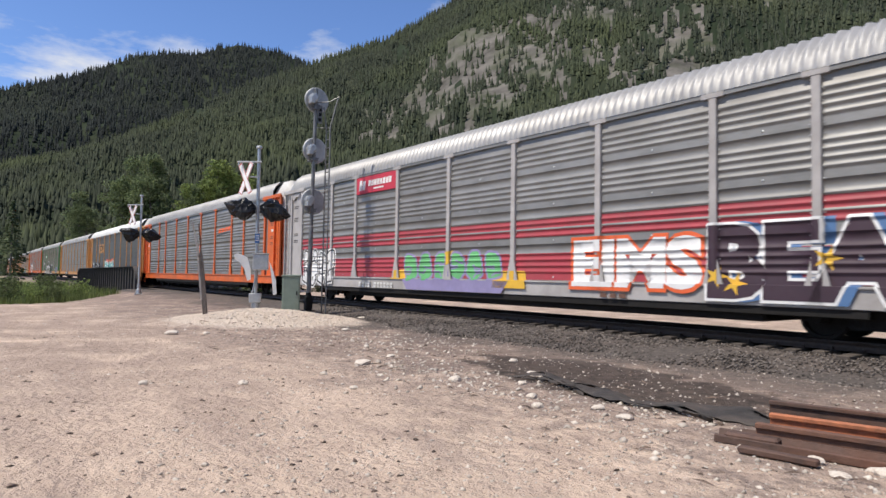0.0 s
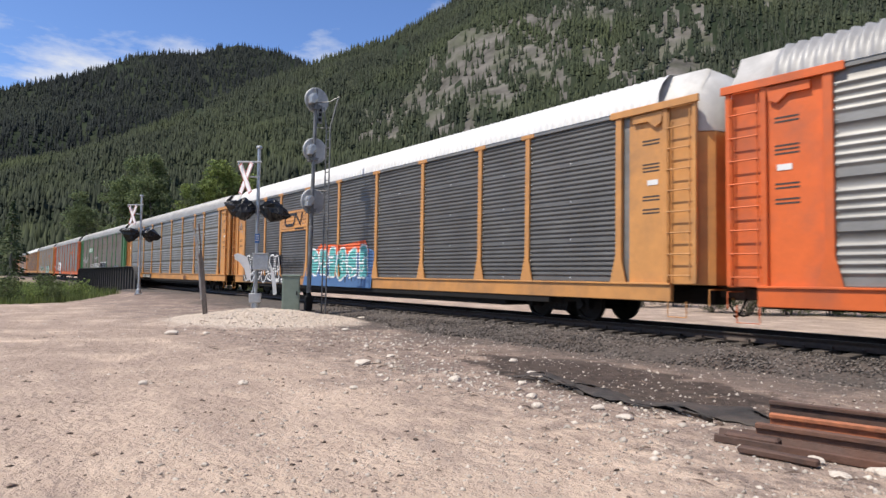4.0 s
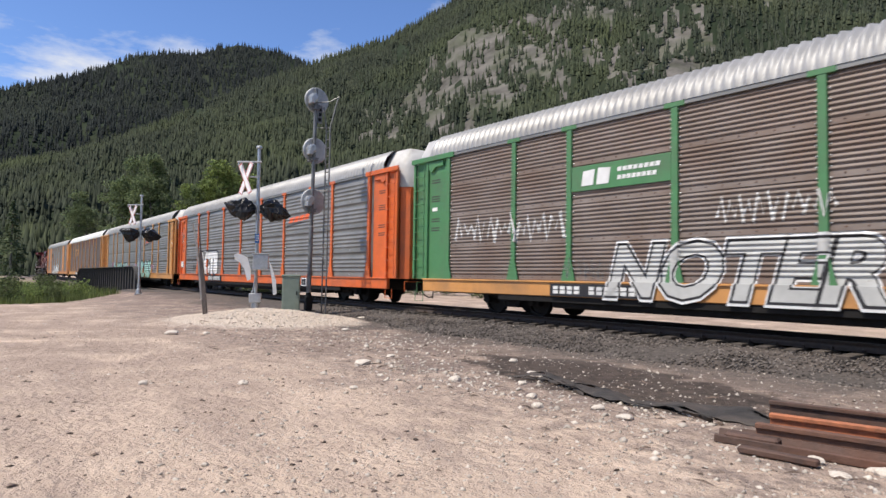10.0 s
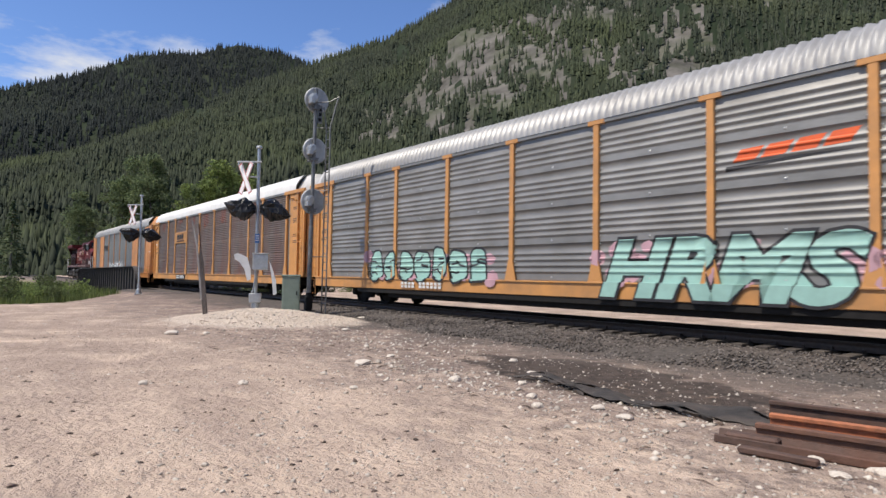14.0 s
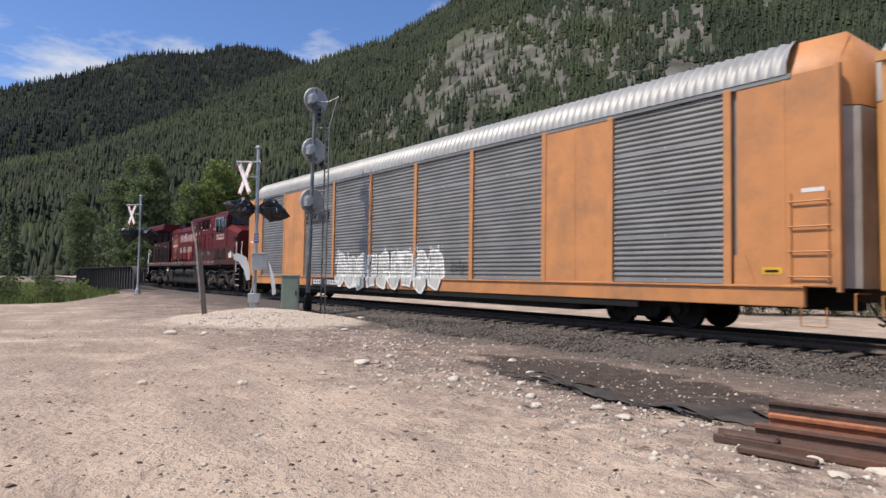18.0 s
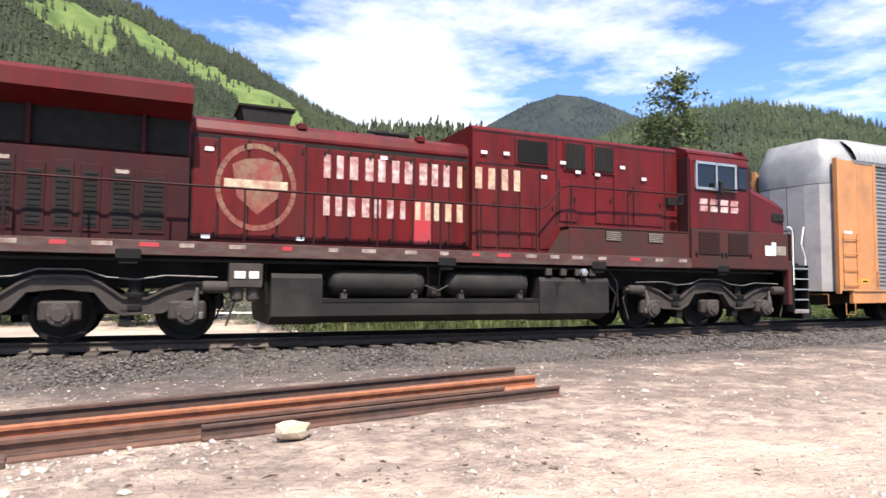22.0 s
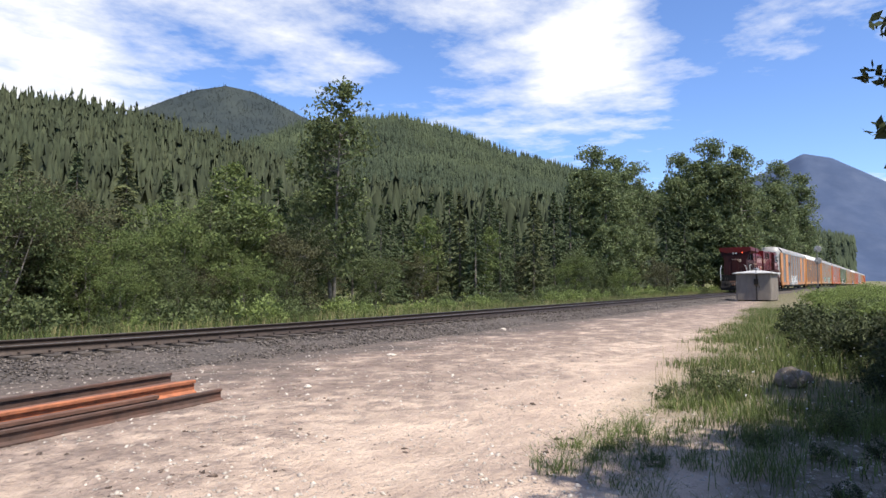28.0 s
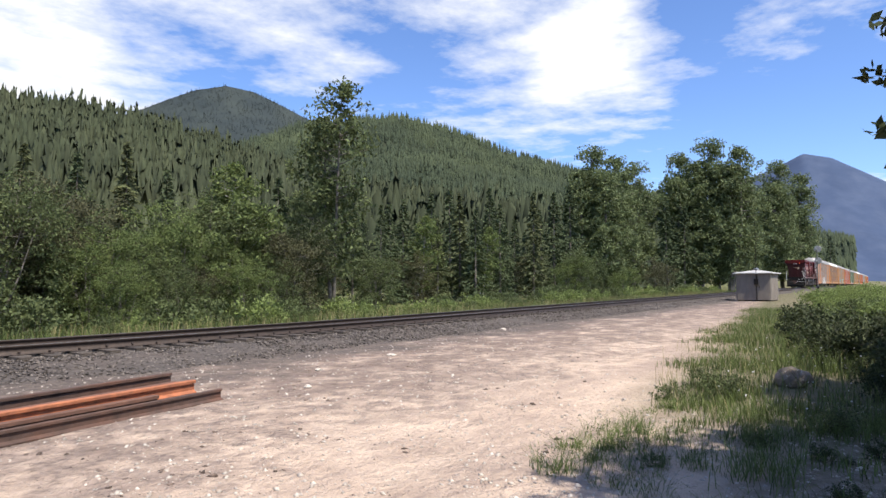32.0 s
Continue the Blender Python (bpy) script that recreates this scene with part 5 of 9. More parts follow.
    part("pipework", Shape().tube([(3.8, -1.3, 1.55), (4.1, -1.3, 1.2), (4.2, -1.2, 0.6)], 0.035, 6).tube([(3.76, -1.35, 1.2), (4.0, -1.38, 0.9), (3.95, -1.3, 0.45)], 0.03, 6).tube([(-4.55, -1.2, 1.5), (-4.5, -1.2, 0.7)], 0.04, 6), LOCO_DARK, L)
    # long hood with its doors
    hood = part("engine_hood", Shape().prism([(-0.93, DECK), (-0.93, 4.18), (-0.86, 4.36), (-0.62, 4.48), (0.62, 4.48), (0.86, 4.36), (0.93, 4.18), (0.93, DECK)], "x", -6.05, 0.1), LOCO_RED, L)
    part("roof_ridge", Shape().box(-5.95, 0.05, -0.955, -0.9, 4.10, 4.16, 0.01), LOCO_RED, hood)
    # black sheet added behind the doors to darken the gaps between them
    part("door_seal", Shape().box(-5.98, 0.06, -0.945, -0.9, DECK + 0.10, 4.06), BLACK, hood)
    edges = [-5.95, -5.45, -4.88, -4.30, -3.72, -3.25, -2.75, -2.25, -1.78, -1.30, -0.85, -0.42, 0.04]
    for k, (a, b) in enumerate(zip(edges, edges[1:])):
        tall_door = k in (1, 2, 3)
        d = part("hood_door", Shape().box(a + 0.018, b - 0.018, -0.968, -0.92, DECK + 0.12, 4.02 if tall_door else 3.98, 0.012), LOCO_RED, hood)
        for z in (2.02, 3.82):
            part("latch", Shape().box(b - 0.10, b - 0.05, -0.99, -0.96, z, z + 0.1, 0.006), BLACK, d)
    part("patched_door", Shape().box(-1.28, -0.87, -0.974, -0.95, DECK + 0.14, 2.98, 0.004), RED, hood, "brighter red repainted door")
    for x in (-3.9, -1.2):
        part("lift_lug", Shape().box(x, x + 0.2, -0.9, -0.7, 4.36, 4.5, 0.02), LOCO_RED, hood)
    # equipment box behind the cab
    box = part("equipment_cab", Shape().prism([(-1.12, DECK), (-1.12, 4.78), (-1.04, 4.86), (1.04, 4.86), (1.12, 4.78), (1.12, DECK)], "x", 0.1, 6.3), LOCO_RED, L)
    part("panel_seam", Shape().box(2.40, 2.43, -1.13, -1.11, 2.6, 4.8).box(5.85, 5.88, -1.13, -1.11, DECK, 4.8).box(0.12, 6.28, -1.128, -1.11, 4.72, 4.75).box(0.2, 2.4, -1.128, -1.11, 3.96, 3.99), BLACK, box)
    for a, b, lo, hi in ((0.22, 0.72, DECK + 0.12, 3.9), (0.80, 1.30, DECK + 0.12, 3.9), (1.38, 1.86, DECK + 0.12, 3.9), (1.94, 2.36, DECK + 0.12, 3.9), (2.5, 3.0, 2.7, 3.72), (3.6, 4.12, 2.7, 3.80), (4.18, 4.75, 2.7, 4.36), (4.82, 5.75, 2.7, 3.74)):
        d = part("access_door", Shape().box(a, b, -1.146, -1.11, lo, hi, 0.01), LOCO_RED, box)
        part("latch", Shape().box(b - 0.09, b - 0.05, -1.17, -1.14, (lo + hi) / 2, (lo + hi) / 2 + 0.10), BLACK, d)
        part("hinge_strip", Shape().box(a - 0.02, a - 0.002, -1.14, -1.11, lo, hi), BLACK, d)
    for a, b, z0, z1 in ((1.28, 2.14, 4.06, 4.62), (2.66, 3.26, 4.02, 4.66), (3.54, 4.14, 4.02, 4.66)):
        fr = part("grille_frame", Shape().box(a - 0.05, b + 0.05, -1.155, -1.10, z0 - 0.05, z1 + 0.05, 0.01), LOCO_RED, box)
        g = part("air_grille", Shape().box(a, b, -1.165, -1.12, z0, z1), BLACK, fr, "black air grille")
        if a > 2.2:
            for k in range(5):
                x = a + 0.05 + (b - a - 0.1) * k / 4
                part("slat", Shape().prism([(x - 0.05, -1.17), (x + 0.0, -1.20), (x + 0.02, -1.19), (x - 0.03, -1.165)], "z", z0 + 0.02, z1 - 0.02), LOCO_DARK, g)
        else:
            for k in range(11):
                z = z0 + 0.03 + (z1 - z0 - 0.06) * k / 10
                part("slat", Shape().box(a + 0.02, b - 0.02, -1.175, -1.16, z - 0.008, z + 0.008), LOCO_DARK, g)
    part("rear_step_wall", Shape().prism([(2.1, DECK), (2.55, DECK), (2.55, 2.5)], "y", -1.44, -1.16), LOCO_GRIME, L)
    low_cab = part("lower_cabinet", Shape().box(2.55, 6.38, -1.46, -1.05, DECK - 0.02, 2.54, 0.02), LOCO_GRIME, L, "brown grimy equipment cabinet")
    part("cabinet_lip", Shape().box(2.52, 6.4, -1.475, -1.05, 2.54, 2.57, 0.006), LOCO_GRIME, low_cab)
    for a in (3.62, 4.98):
        part("vent", Shape().box(a, a + 0.5, -1.475, -1.45, 2.24, 2.5, 0.006), BLACK, low_cab)
        for k in range(5):
            part("vent_slat", Shape().box(a + 0.02, a + 0.48, -1.486, -1.47, 2.26 + k * 0.048, 2.282 + k * 0.048), SILL_DUST, low_cab)
    # cab
    cab = part("cab", Shape().prism([(-1.48, 2.66), (-1.48, 4.52), (-1.36, 4.80), (-0.95, 4.98), (0.95, 4.98), (1.36, 4.80), (1.48, 4.52), (1.48, 2.66)], "x", 6.42, 8.62), LOCO_RED, L)
    part("rear_wall", Shape().box(6.36, 6.44, -1.46, 1.46, DECK, 4.6, 0.01), LOCO_SOOT_SHADE, cab)
    part("roof_gutter", Shape().box(6.38, 8.72, -1.42, -1.33, 4.70, 4.76, 0.02), LOCO_RED, cab)
    part("roof_front_edge", Shape().prism([(8.58, 4.98), (8.74, 4.80), (8.70, 4.70), (8.58, 4.72)], "y", -1.3, 1.3), LOCO_RED, cab)
    part("handhold_ring", Shape().lathe([(0.09, -1.485), (0.12, -1.50), (0.14, -1.485)], "y", 16, (6.05, 0, 3.4)).box(5.9, 6.2, -1.2, -1.1, 3.3, 3.5), LOCO_DARK, cab)
    part("belt_seam", Shape().box(6.42, 9.0, -1.496, -1.47, 2.66, 2.69).box(8.62, 8.65, -1.49, -1.47, 2.7, 4.5), BLACK, cab)
    nose = Shape()
    sec0 = [(-1.48, DECK - 0.25), (-1.48, 3.80), (-1.22, 4.06), (1.22, 4.06), (1.48, 3.80), (1.48, DECK - 0.25)]
    sec1 = [(-1.34, DECK - 0.25), (-1.34, 3.40), (-1.08, 3.64), (1.08, 3.64), (1.34, 3.40), (1.34, DECK - 0.25)]
    nose.add([(8.60, y, z) for y, z in sec0] + [(10.15, y, z) for y, z in sec1], [tuple(range(6)), tuple(range(11, 5, -1))] + [(i, 6 + i, 6 + (i + 1) % 6, (i + 1) % 6) for i in range(6)])
    nose = part("nose", nose, LOCO_RED, L)
    part("wiper", rail_bar([(8.95, -0.7, 3.98), (9.1, -0.4, 4.02), (9.25, -0.1, 3.98)], 0.018).tube([(9.5, -0.6, 3.86), (9.7, -0.3, 3.9)], 0.018, 6), BLACK, nose)
    part("windshield", Shape().add([(8.62, -1.26, 4.06), (8.62, 1.26, 4.06), (8.60, 1.2, 4.70), (8.60, -1.2, 4.70), (8.80, -1.22, 4.06), (8.80, 1.22, 4.06), (8.68, 1.16, 4.68), (8.68, -1.16, 4.68)],
         [(0, 1, 2, 3), (7, 6, 5, 4), (0, 4, 5, 1), (1, 5, 6, 2), (2, 6, 7, 3), (3, 7, 4, 0)]), GLASS, cab)
    part("windshield_post", Shape().add([(8.66, -0.06, 4.04), (8.66, 0.06, 4.04), (8.62, 0.06, 4.74), (8.62, -0.06, 4.74), (8.82, -0.06, 4.04), (8.82, 0.06, 4.04), (8.70, 0.06, 4.74), (8.70, -0.06, 4.74)],
         [(0, 1, 2, 3), (7, 6, 5, 4), (0, 4, 5, 1), (1, 5, 6, 2), (2, 6, 7, 3), (3, 7, 4, 0)]), LOCO_RED, cab)
    wf = part("window_frame", Shape().box(6.58, 8.10, -1.525, -1.47, 3.74, 3.81).box(6.58, 8.10, -1.525, -1.47, 4.44, 4.51).box(6.58, 6.65, -1.525, -1.47, 3.74, 4.51).box(8.03, 8.10, -1.525, -1.47, 3.74, 4.51).box(7.32, 7.38, -1.525, -1.47, 3.74, 4.51), ALU, cab, "bright metal window frame")
    for a, b in ((6.65, 7.32), (7.38, 8.03)):
        part("pane", Shape().box(a, b, -1.492, -1.478, 3.81, 4.44), GLASS, wf)
    part("quarter_window", Shape().box(8.18, 8.52, -1.494, -1.47, 3.82, 4.46, 0.03), GLASS, cab)
    part("mirror", Shape().box(7.30, 7.40, -1.72, -1.60, 3.62, 3.98, 0.02).tube([(7.36, -1.48, 3.7), (7.36, -1.66, 3.7)], 0.015, 6), BLACK, cab)
    part("armrest", Shape().box(7.42, 8.05, -1.62, -1.48, 3.76, 3.82, 0.02), BLACK, cab)
    lower = part("cab_skirt", Shape().box(6.42, 10.12, -1.515, -1.455, DECK - 0.25, 2.66, 0.01), LOCO_GRIME, L, "brown road grime on the lower cab side")
    for a in (6.66, 7.74):
        gv = part("louvre", Shape().box(a, a + 0.76, -1.53, -1.5, DECK + 0.10, 2.60, 0.006), LOCO_DARK, lower)
        for k in range(12):
            part("slat", Shape().box(a + 0.02, a + 0.74, -1.542, -1.52, DECK + 0.13 + k * 0.050, DECK + 0.150 + k * 0.050), LOCO_GRIME, gv)
        for q in (a - 0.08, a + 0.84):
            part("hook", Shape().box(q - 0.04, q + 0.04, -1.56, -1.5, DECK + 0.08, DECK + 0.17, 0.01), BLACK, lower)
    part("notice", Shape().box(9.16, 9.60, -1.525, -1.516, DECK + 0.14, DECK + 0.42).box(9.42, 9.60, -1.525, -1.516, DECK + 0.42, DECK + 0.52), WHITE, lower, "white paper notices")
    part("notice", Shape().box(9.62, 10.0, -1.523, -1.516, DECK + 0.16, DECK + 0.42), SILL_DUST, lower, "dusty grey paper notice")
    part("corner_post", Shape().box(10.12, 10.28, -1.5, -1.3, 0.62, DECK, 0.02), LOCO_GRIME, L)
    part("headlight", Shape().lathe([(0.02, 10.14), (0.12, 10.16), (0.13, 10.2), (0.1, 10.22)], "x", 14, (0, -0.18, 3.25)).lathe([(0.02, 10.14), (0.12, 10.16), (0.13, 10.2), (0.1, 10.22)], "x", 14, (0, 0.18, 3.25)).box(10.12, 10.18, -0.36, 0.36, 3.08, 3.42, 0.02), ALU, nose)
    part("number_board", Shape().box(9.6, 10.1, -1.42, -1.30, 3.02, 3.26, 0.02), BLACK, nose, "black number board")
    part("nose_door", Shape().box(10.14, 10.18, 0.35, 1.0, DECK + 0.1, 3.3, 0.01), LOCO_RED, nose)
    # radiator end with its overhanging roof
    # walls under the overhang and the rear face have their shade painted in
    rad = part("radiator_section", Shape().prism([(-1.12, DECK), (-1.12, 3.50), (-0.92, 3.58), (-0.92, 4.3), (0.92, 4.3), (0.92, 3.58), (1.12, 3.50), (1.12, DECK)], "x", -11.0, -6.0), LOCO_SOOT_SHADE, L)
    part("rear_wall", Shape().box(-11.06, -10.98, -1.12, 1.12, DECK, 4.45, 0.01).box(-11.10, -11.04, -0.32, 0.32, DECK + 0.05, 3.5, 0.01), LOCO_SOOT_SHADE, rad, "dark red end of the hood, soot and shade in its paint")
    for o in (-1, 1):
        part("wing_wall", Shape().prism([(o * 1.12, 3.5), (o * 1.56, 4.42), (o * 1.5, 4.6), (o * 0.9, 4.6), (o * 0.9, 3.5)], "x", -11.04, -10.9), LOCO_SOOT_SHADE, rad)
    part("radiator_roof", Shape().prism([(-0.90, 4.26), (-1.58, 4.46), (-1.58, 4.76), (-1.48, 4.86), (1.48, 4.86), (1.58, 4.76), (1.58, 4.46), (0.90, 4.26)], "x", -11.12, -5.98), LOCO_RED, L)
    # screens widened in black over the recess, for the shade beneath the roof
    for a, b in ((-10.88, -8.72), (-8.64, -6.86), (-6.78, -6.02)):
        part("radiator_core", Shape().box(a, b, -0.96, -0.88, 3.60, 4.27), BLACK, rad, "black radiator screen that takes in the overhang's shade")
    for x in (-8.68, -6.82):
        part("rib", Shape().box(x - 0.04, x + 0.04, -1.08, -0.9, 3.55, 4.3, 0.01), LOCO_SOOT_SHADE, rad)
    for k, (a, w, hi) in enumerate(((-10.38, 0.36, 3.26), (-9.78, 0.36, 3.14), (-9.20, 0.32, 3.20), (-8.66, 0.24, 3.10), (-8.22, 0.24, 3.16), (-7.78, 0.24, 3.12), (-7.30, 0.30, 3.08), (-6.80, 0.36, 3.06))):
        fr = part("louvre_frame", Shape().box(a - 0.05, a + w + 0.05, -1.142, -1.11, DECK + 0.14, hi + 0.14, 0.008), LOCO_SOOT_SHADE, rad)
        v = part("louvre", Shape().box(a, a + w, -1.15, -1.11, DECK + 0.22, hi, 0.006), BLACK, fr, "black radiator louvre")
        for j in range(10):
            part("slat", once(("rslat", round(w, 2)), lambda: Shape().box(0.02, w - 0.02, -1.162, -1.14, 0, 0.02).mesh("slat", LOCO_DARK)), LOCO_DARK, v, at=pose(a, 0, DECK + 0.28 + j * (hi - DECK - 0.34) / 9))
        if k in (0, 2, 6):
            part("data_plate", Shape().box(a + 0.04, a + w - 0.04, -1.15, -1.14, hi + 0.04, hi + 0.11), WORN_DASH, fr)
    part("rear_light", Shape().lathe([(0.02, -11.1), (0.1, -11.2), (0.11, -11.14)], "x", 12, (0, -0.15, 4.2)).lathe([(0.02, -11.2), (0.1, -11.2), (0.11, -11.14)], "x", 12, (0, 0.15, 4.2)), ALU, L)
    glow = material("red_marker", (0.8, 0.06, 0.02), (0.8, 0.06, 0.02), rough=0.4)
    glow.node_tree.nodes["Principled BSDF"].inputs["Emission Color"].default_value = (1.0, 0.12, 0.03, 1)
    glow.node_tree.nodes["Principled BSDF"].inputs["Emission Strength"].default_value = 2.5
    part("marker_lamp", Shape().lathe([(0.01, -11.16), (0.05, -11.15), (0.055, -11.06)], "x", 12, (0, -0.72, 4.25)), glow, L, "lit red marker lamp")
    # roof gear
    part("exhaust_chimney", Shape().prism([(-4.92, 4.44), (-4.02, 4.44), (-3.92, 4.84), (-5.02, 4.84)], "y", -0.5, 0.5), BLACK, L)
    part("chimney_rim", Shape().box(-5.06, -3.88, -0.54, 0.54, 4.82, 4.88, 0.01), LOCO_DARK, L)
    horn = part("horn", Shape().box(-2.1, -1.2, -0.35, -0.05, 4.46, 4.54, 0.02), BLACK, L)
    for q, y in ((-2.0, -0.3), (-1.75, -0.12), (-1.5, -0.3)):
        part("horn_bell", Shape().lathe([(0.03, q - 0.2), (0.04, q), (0.10, q + 0.3)], "x", 10, (0, y, 4.62)), BLACK, horn)
    part("antenna_dome", Shape().lathe([(0.2, 4.96), (0.18, 5.03), (0.05, 5.07)], "z", 12, (7.4, 0, 0)), FRAME_GREY, L)
    # handrails
    hp = once("hpost", lambda: rail_bar([(0, -1.47, DECK - 0.05), (0, -1.47, 2.93)], 0.022).mesh("handrail_post", LOCO_SOOT_SHADE))
    for x in (-10.1, -8.9, -7.75, -6.4, -5.0, -3.65, -2.3, -0.85, 0.15, 1.62):
        part("handrail_post", hp, LOCO_SOOT_SHADE, L, at=pose(x, 0, 0))
    for x in (2.62, 4.35):
        part("handrail_post", rail_bar([(x, -1.45, 2.54), (x, -1.45, 3.5)], 0.022), LOCO_SOOT_SHADE, L)
    part("handrail", rail_bar([(-11.15, -1.47, 2.95), (-6, -1.47, 2.94), (1.7, -1.47, 2.93), (1.85, -1.47, 2.98), (2.35, -1.46, 3.5), (2.6, -1.46, 3.54), (6.3, -1.45, 3.56)], 0.024), LOCO_SOOT_SHADE, L)
    for pts, rr in (([(-11.18, -1.47, 0.95), (-11.18, -1.47, 2.86), (-11.1, -1.47, 2.95), (-10.5, -1.47, 2.95)], 0.028), ([(-11.92, -1.36, 1.5), (-11.9, -1.36, 1.9), (-12.0, -1.2, 2.8), (-12.0, -1.05, 2.86)], 0.028), ([(-12.05, 1.3, 1.2), (-12.05, 1.3, 2.5), (-11.95, 1.2, 2.85)], 0.028),
                    ([(-12.1, -1.3, 1.55), (-12.12, -0.9, 1.35), (-12.1, -0.5, 1.5)], 0.022), ([(10.36, -1.47, 1.2), (10.36, -1.47, 2.72), (10.30, -1.45, 2.86), (10.18, -1.42, 2.88)], 0.028), ([(11.02, -1.36, 1.5), (11.02, -1.36, 2.0), (10.86, -1.36, 2.4), (10.98, -1.36, 2.92)], 0.028), ([(11.3, -1.2, 1.2), (11.1, -1.3, 1.6), (11.0, -1.36, 1.75)], 0.028)):
        part("grab_rail", rail_bar(pts, rr), WHITE, L, "white painted grab rail")
    # steps and ends
    for x in (-11.55, 10.66):
        st = part("steps", Shape().box(x - 0.33, x - 0.29, -1.48, -1.1, 0.42, DECK - 0.1, 0.005).box(x + 0.29, x + 0.33, -1.48, -1.1, 0.42, DECK - 0.1, 0.005).box(x - 0.3, x + 0.3, -1.12, -1.08, 0.42, DECK - 0.05), LOCO_DARK, L)
        for k in range(5):
            z = 0.46 + 0.30 * k
            tr = part("tread", Shape().box(x - 0.29, x + 0.29, -1.49, -1.12, z, z + 0.03), FRAME_GREY, st)
            part("step_edge", Shape().box(x - 0.29, x + 0.29, -1.505, -1.49, z - 0.005, z + 0.03), ALU, tr, "bright worn step edge")
        part("bottom_board", Shape().box(x - 0.29, x + 0.29, -1.5, -1.44, 0.38, 0.47, 0.01), WORN_DASH, st, "pale splintered step board")
    for sg, e in ((-1, -11.85), (1, 10.98)):
        q = Shape().prism([(e, 0.2), (e + sg * 0.38, 0.22), (e + sg * 0.42, 0.5), (e + sg * 0.2, 1.05), (e, 1.3)], "y", -1.25, 1.25)
        part("pilot", q, LOCO_DARK, L)
        part("coupler", Shape().box(min(e, e + sg * 0.6), max(e, e + sg * 0.6), -0.15, 0.15, 0.72, 0.98, 0.03), RUST_DARK, L)
        part("end_platform", Shape().box(min(e - sg * 0.8, e + sg * 0.1), max(e - sg * 0.8, e + sg * 0.1), -1.1, 1.1, DECK - 0.1, DECK - 0.03, 0.01).box(min(e, e + sg * 0.1), max(e, e + sg * 0.1), -1.1, 1.1, 1.2, DECK - 0.03, 0.02).box(min(e - sg * 0.62, e), max(e - sg * 0.62, e), -1.42, 1.42, 1.60, DECK - 0.1, 0.01), LOCO_DARK, L)
        for y in (-1.0, -0.45, 0.45, 1.0):
            part("end_rail_post", rail_bar([(e + sg * 0.05, y, DECK - 0.1), (e + sg * 0.05, y, 2.85)], 0.022), LOCO_SOOT_SHADE, L)
        part("end_rail", rail_bar([(e + sg * 0.05, -1.0, 2.85), (e + sg * 0.05, -0.45, 2.85)], 0.022).tube([(e + sg * 0.05, 0.45, 2.85), (e + sg * 0.05, 1.0, 2.85)], 0.022, 6), LOCO_SOOT_SHADE, L)
        part("end_post_box", Shape().box(min(e - sg * 0.05, e + sg * 0.06), max(e - sg * 0.05, e + sg * 0.06), -0.95, -0.6, DECK - 0.05, 2.75, 0.02), LOCO_SOOT_SHADE, L)
        part("buffer_plate", Shape().box(min(e, e + sg * 0.2), max(e, e + sg * 0.2), -0.42, 0.42, 0.6, 1.2, 0.03), RUST_DARK, L)
        part("cut_lever", rail_bar([(e + sg * 0.24, -1.3, 1.1), (e + sg * 0.26, -0.5, 1.05), (e + sg * 0.3, -0.1, 0.95)], 0.02), WHITE, L)
        for y in (-1.05, -0.85, -0.65, 0.65, 0.85):
            part("brake_hose", Shape().tube([(e + sg * 0.08, y, 1.55), (e + sg * 0.36, y * 0.96, 1.42), (e + sg * 0.38, y * 0.92, 0.9), (e + sg * 0.2, y * 0.9, 0.62)], 0.032, 6), LOCO_DARK, L)
        for y in (-0.5, 0.4):
            part("air_hose", Shape().tube([(e + sg * 0.15, y, 1.1), (e + sg * 0.45, y, 0.95), (e + sg * 0.47, y, 0.55), (e + sg * 0.3, y, 0.36)], 0.028, 6), BLACK, L)
        part("end_chain", rail_bar([(e + sg * 0.08, -0.45, 2.5), (e + sg * 0.1, 0, 2.2), (e + sg * 0.08, 0.45, 2.5)], 0.02), BLACK, L)
    part("red_cable", Shape().tube([(11.05, -1.05, 1.5), (11.3, -1.15, 1.3), (11.35, -1.1, 1.0)], 0.025, 6), RED, L, "bright red brake cable")
    wheels = loco_truck(L, -8.05) + loco_truck(L, 7.3)
    # worn painted marks: two rows of pale bars, a round crest, plain number bars
    for k, (a, b) in enumerate(((-3.35, -2.92), (-2.78, -2.25), (-2.14, -1.65), (-1.52, -0.98), (-0.86, -0.42))):
        worn_mark(L, a, b, 3.36, 3.86, -0.969, LETTER_PALE)
    for a, b in ((-0.22, -0.10), (0.16, 0.68), (0.86, 1.36)):
        worn_mark(L, a, b, 3.36, 3.86, -0.975 if b < 0.04 else -1.147, LETTER_GOLD)
    for a, b in ((-3.35, -2.95), (-2.82, -2.34), (-2.22, -1.78), (-1.62, -1.5), (-1.26, -0.90), (-0.80, -0.68), (-0.52, -0.08)):
        worn_mark(L, a, b, 2.56, 2.97, -0.976, LETTER_GOLD if a > -1.3 else LETTER_PALE)
    n = 30
    crest = Shape()
    for k in range(n):
        a, b = 2 * math.pi * k / n, 2 * math.pi * (k + 0.92) / n
        crest.prism([(-4.72 + r * math.cos(t), 3.06 + 1.12 * r * math.sin(t)) for r, t in ((0.70, a), (0.80, a), (0.80, b), (0.70, b))], "y", -0.975, -0.969)
    ring = part("crest_ring", crest, CREST, L, "faded gold ring of a worn crest")
    ring["kind"] = "stuff"
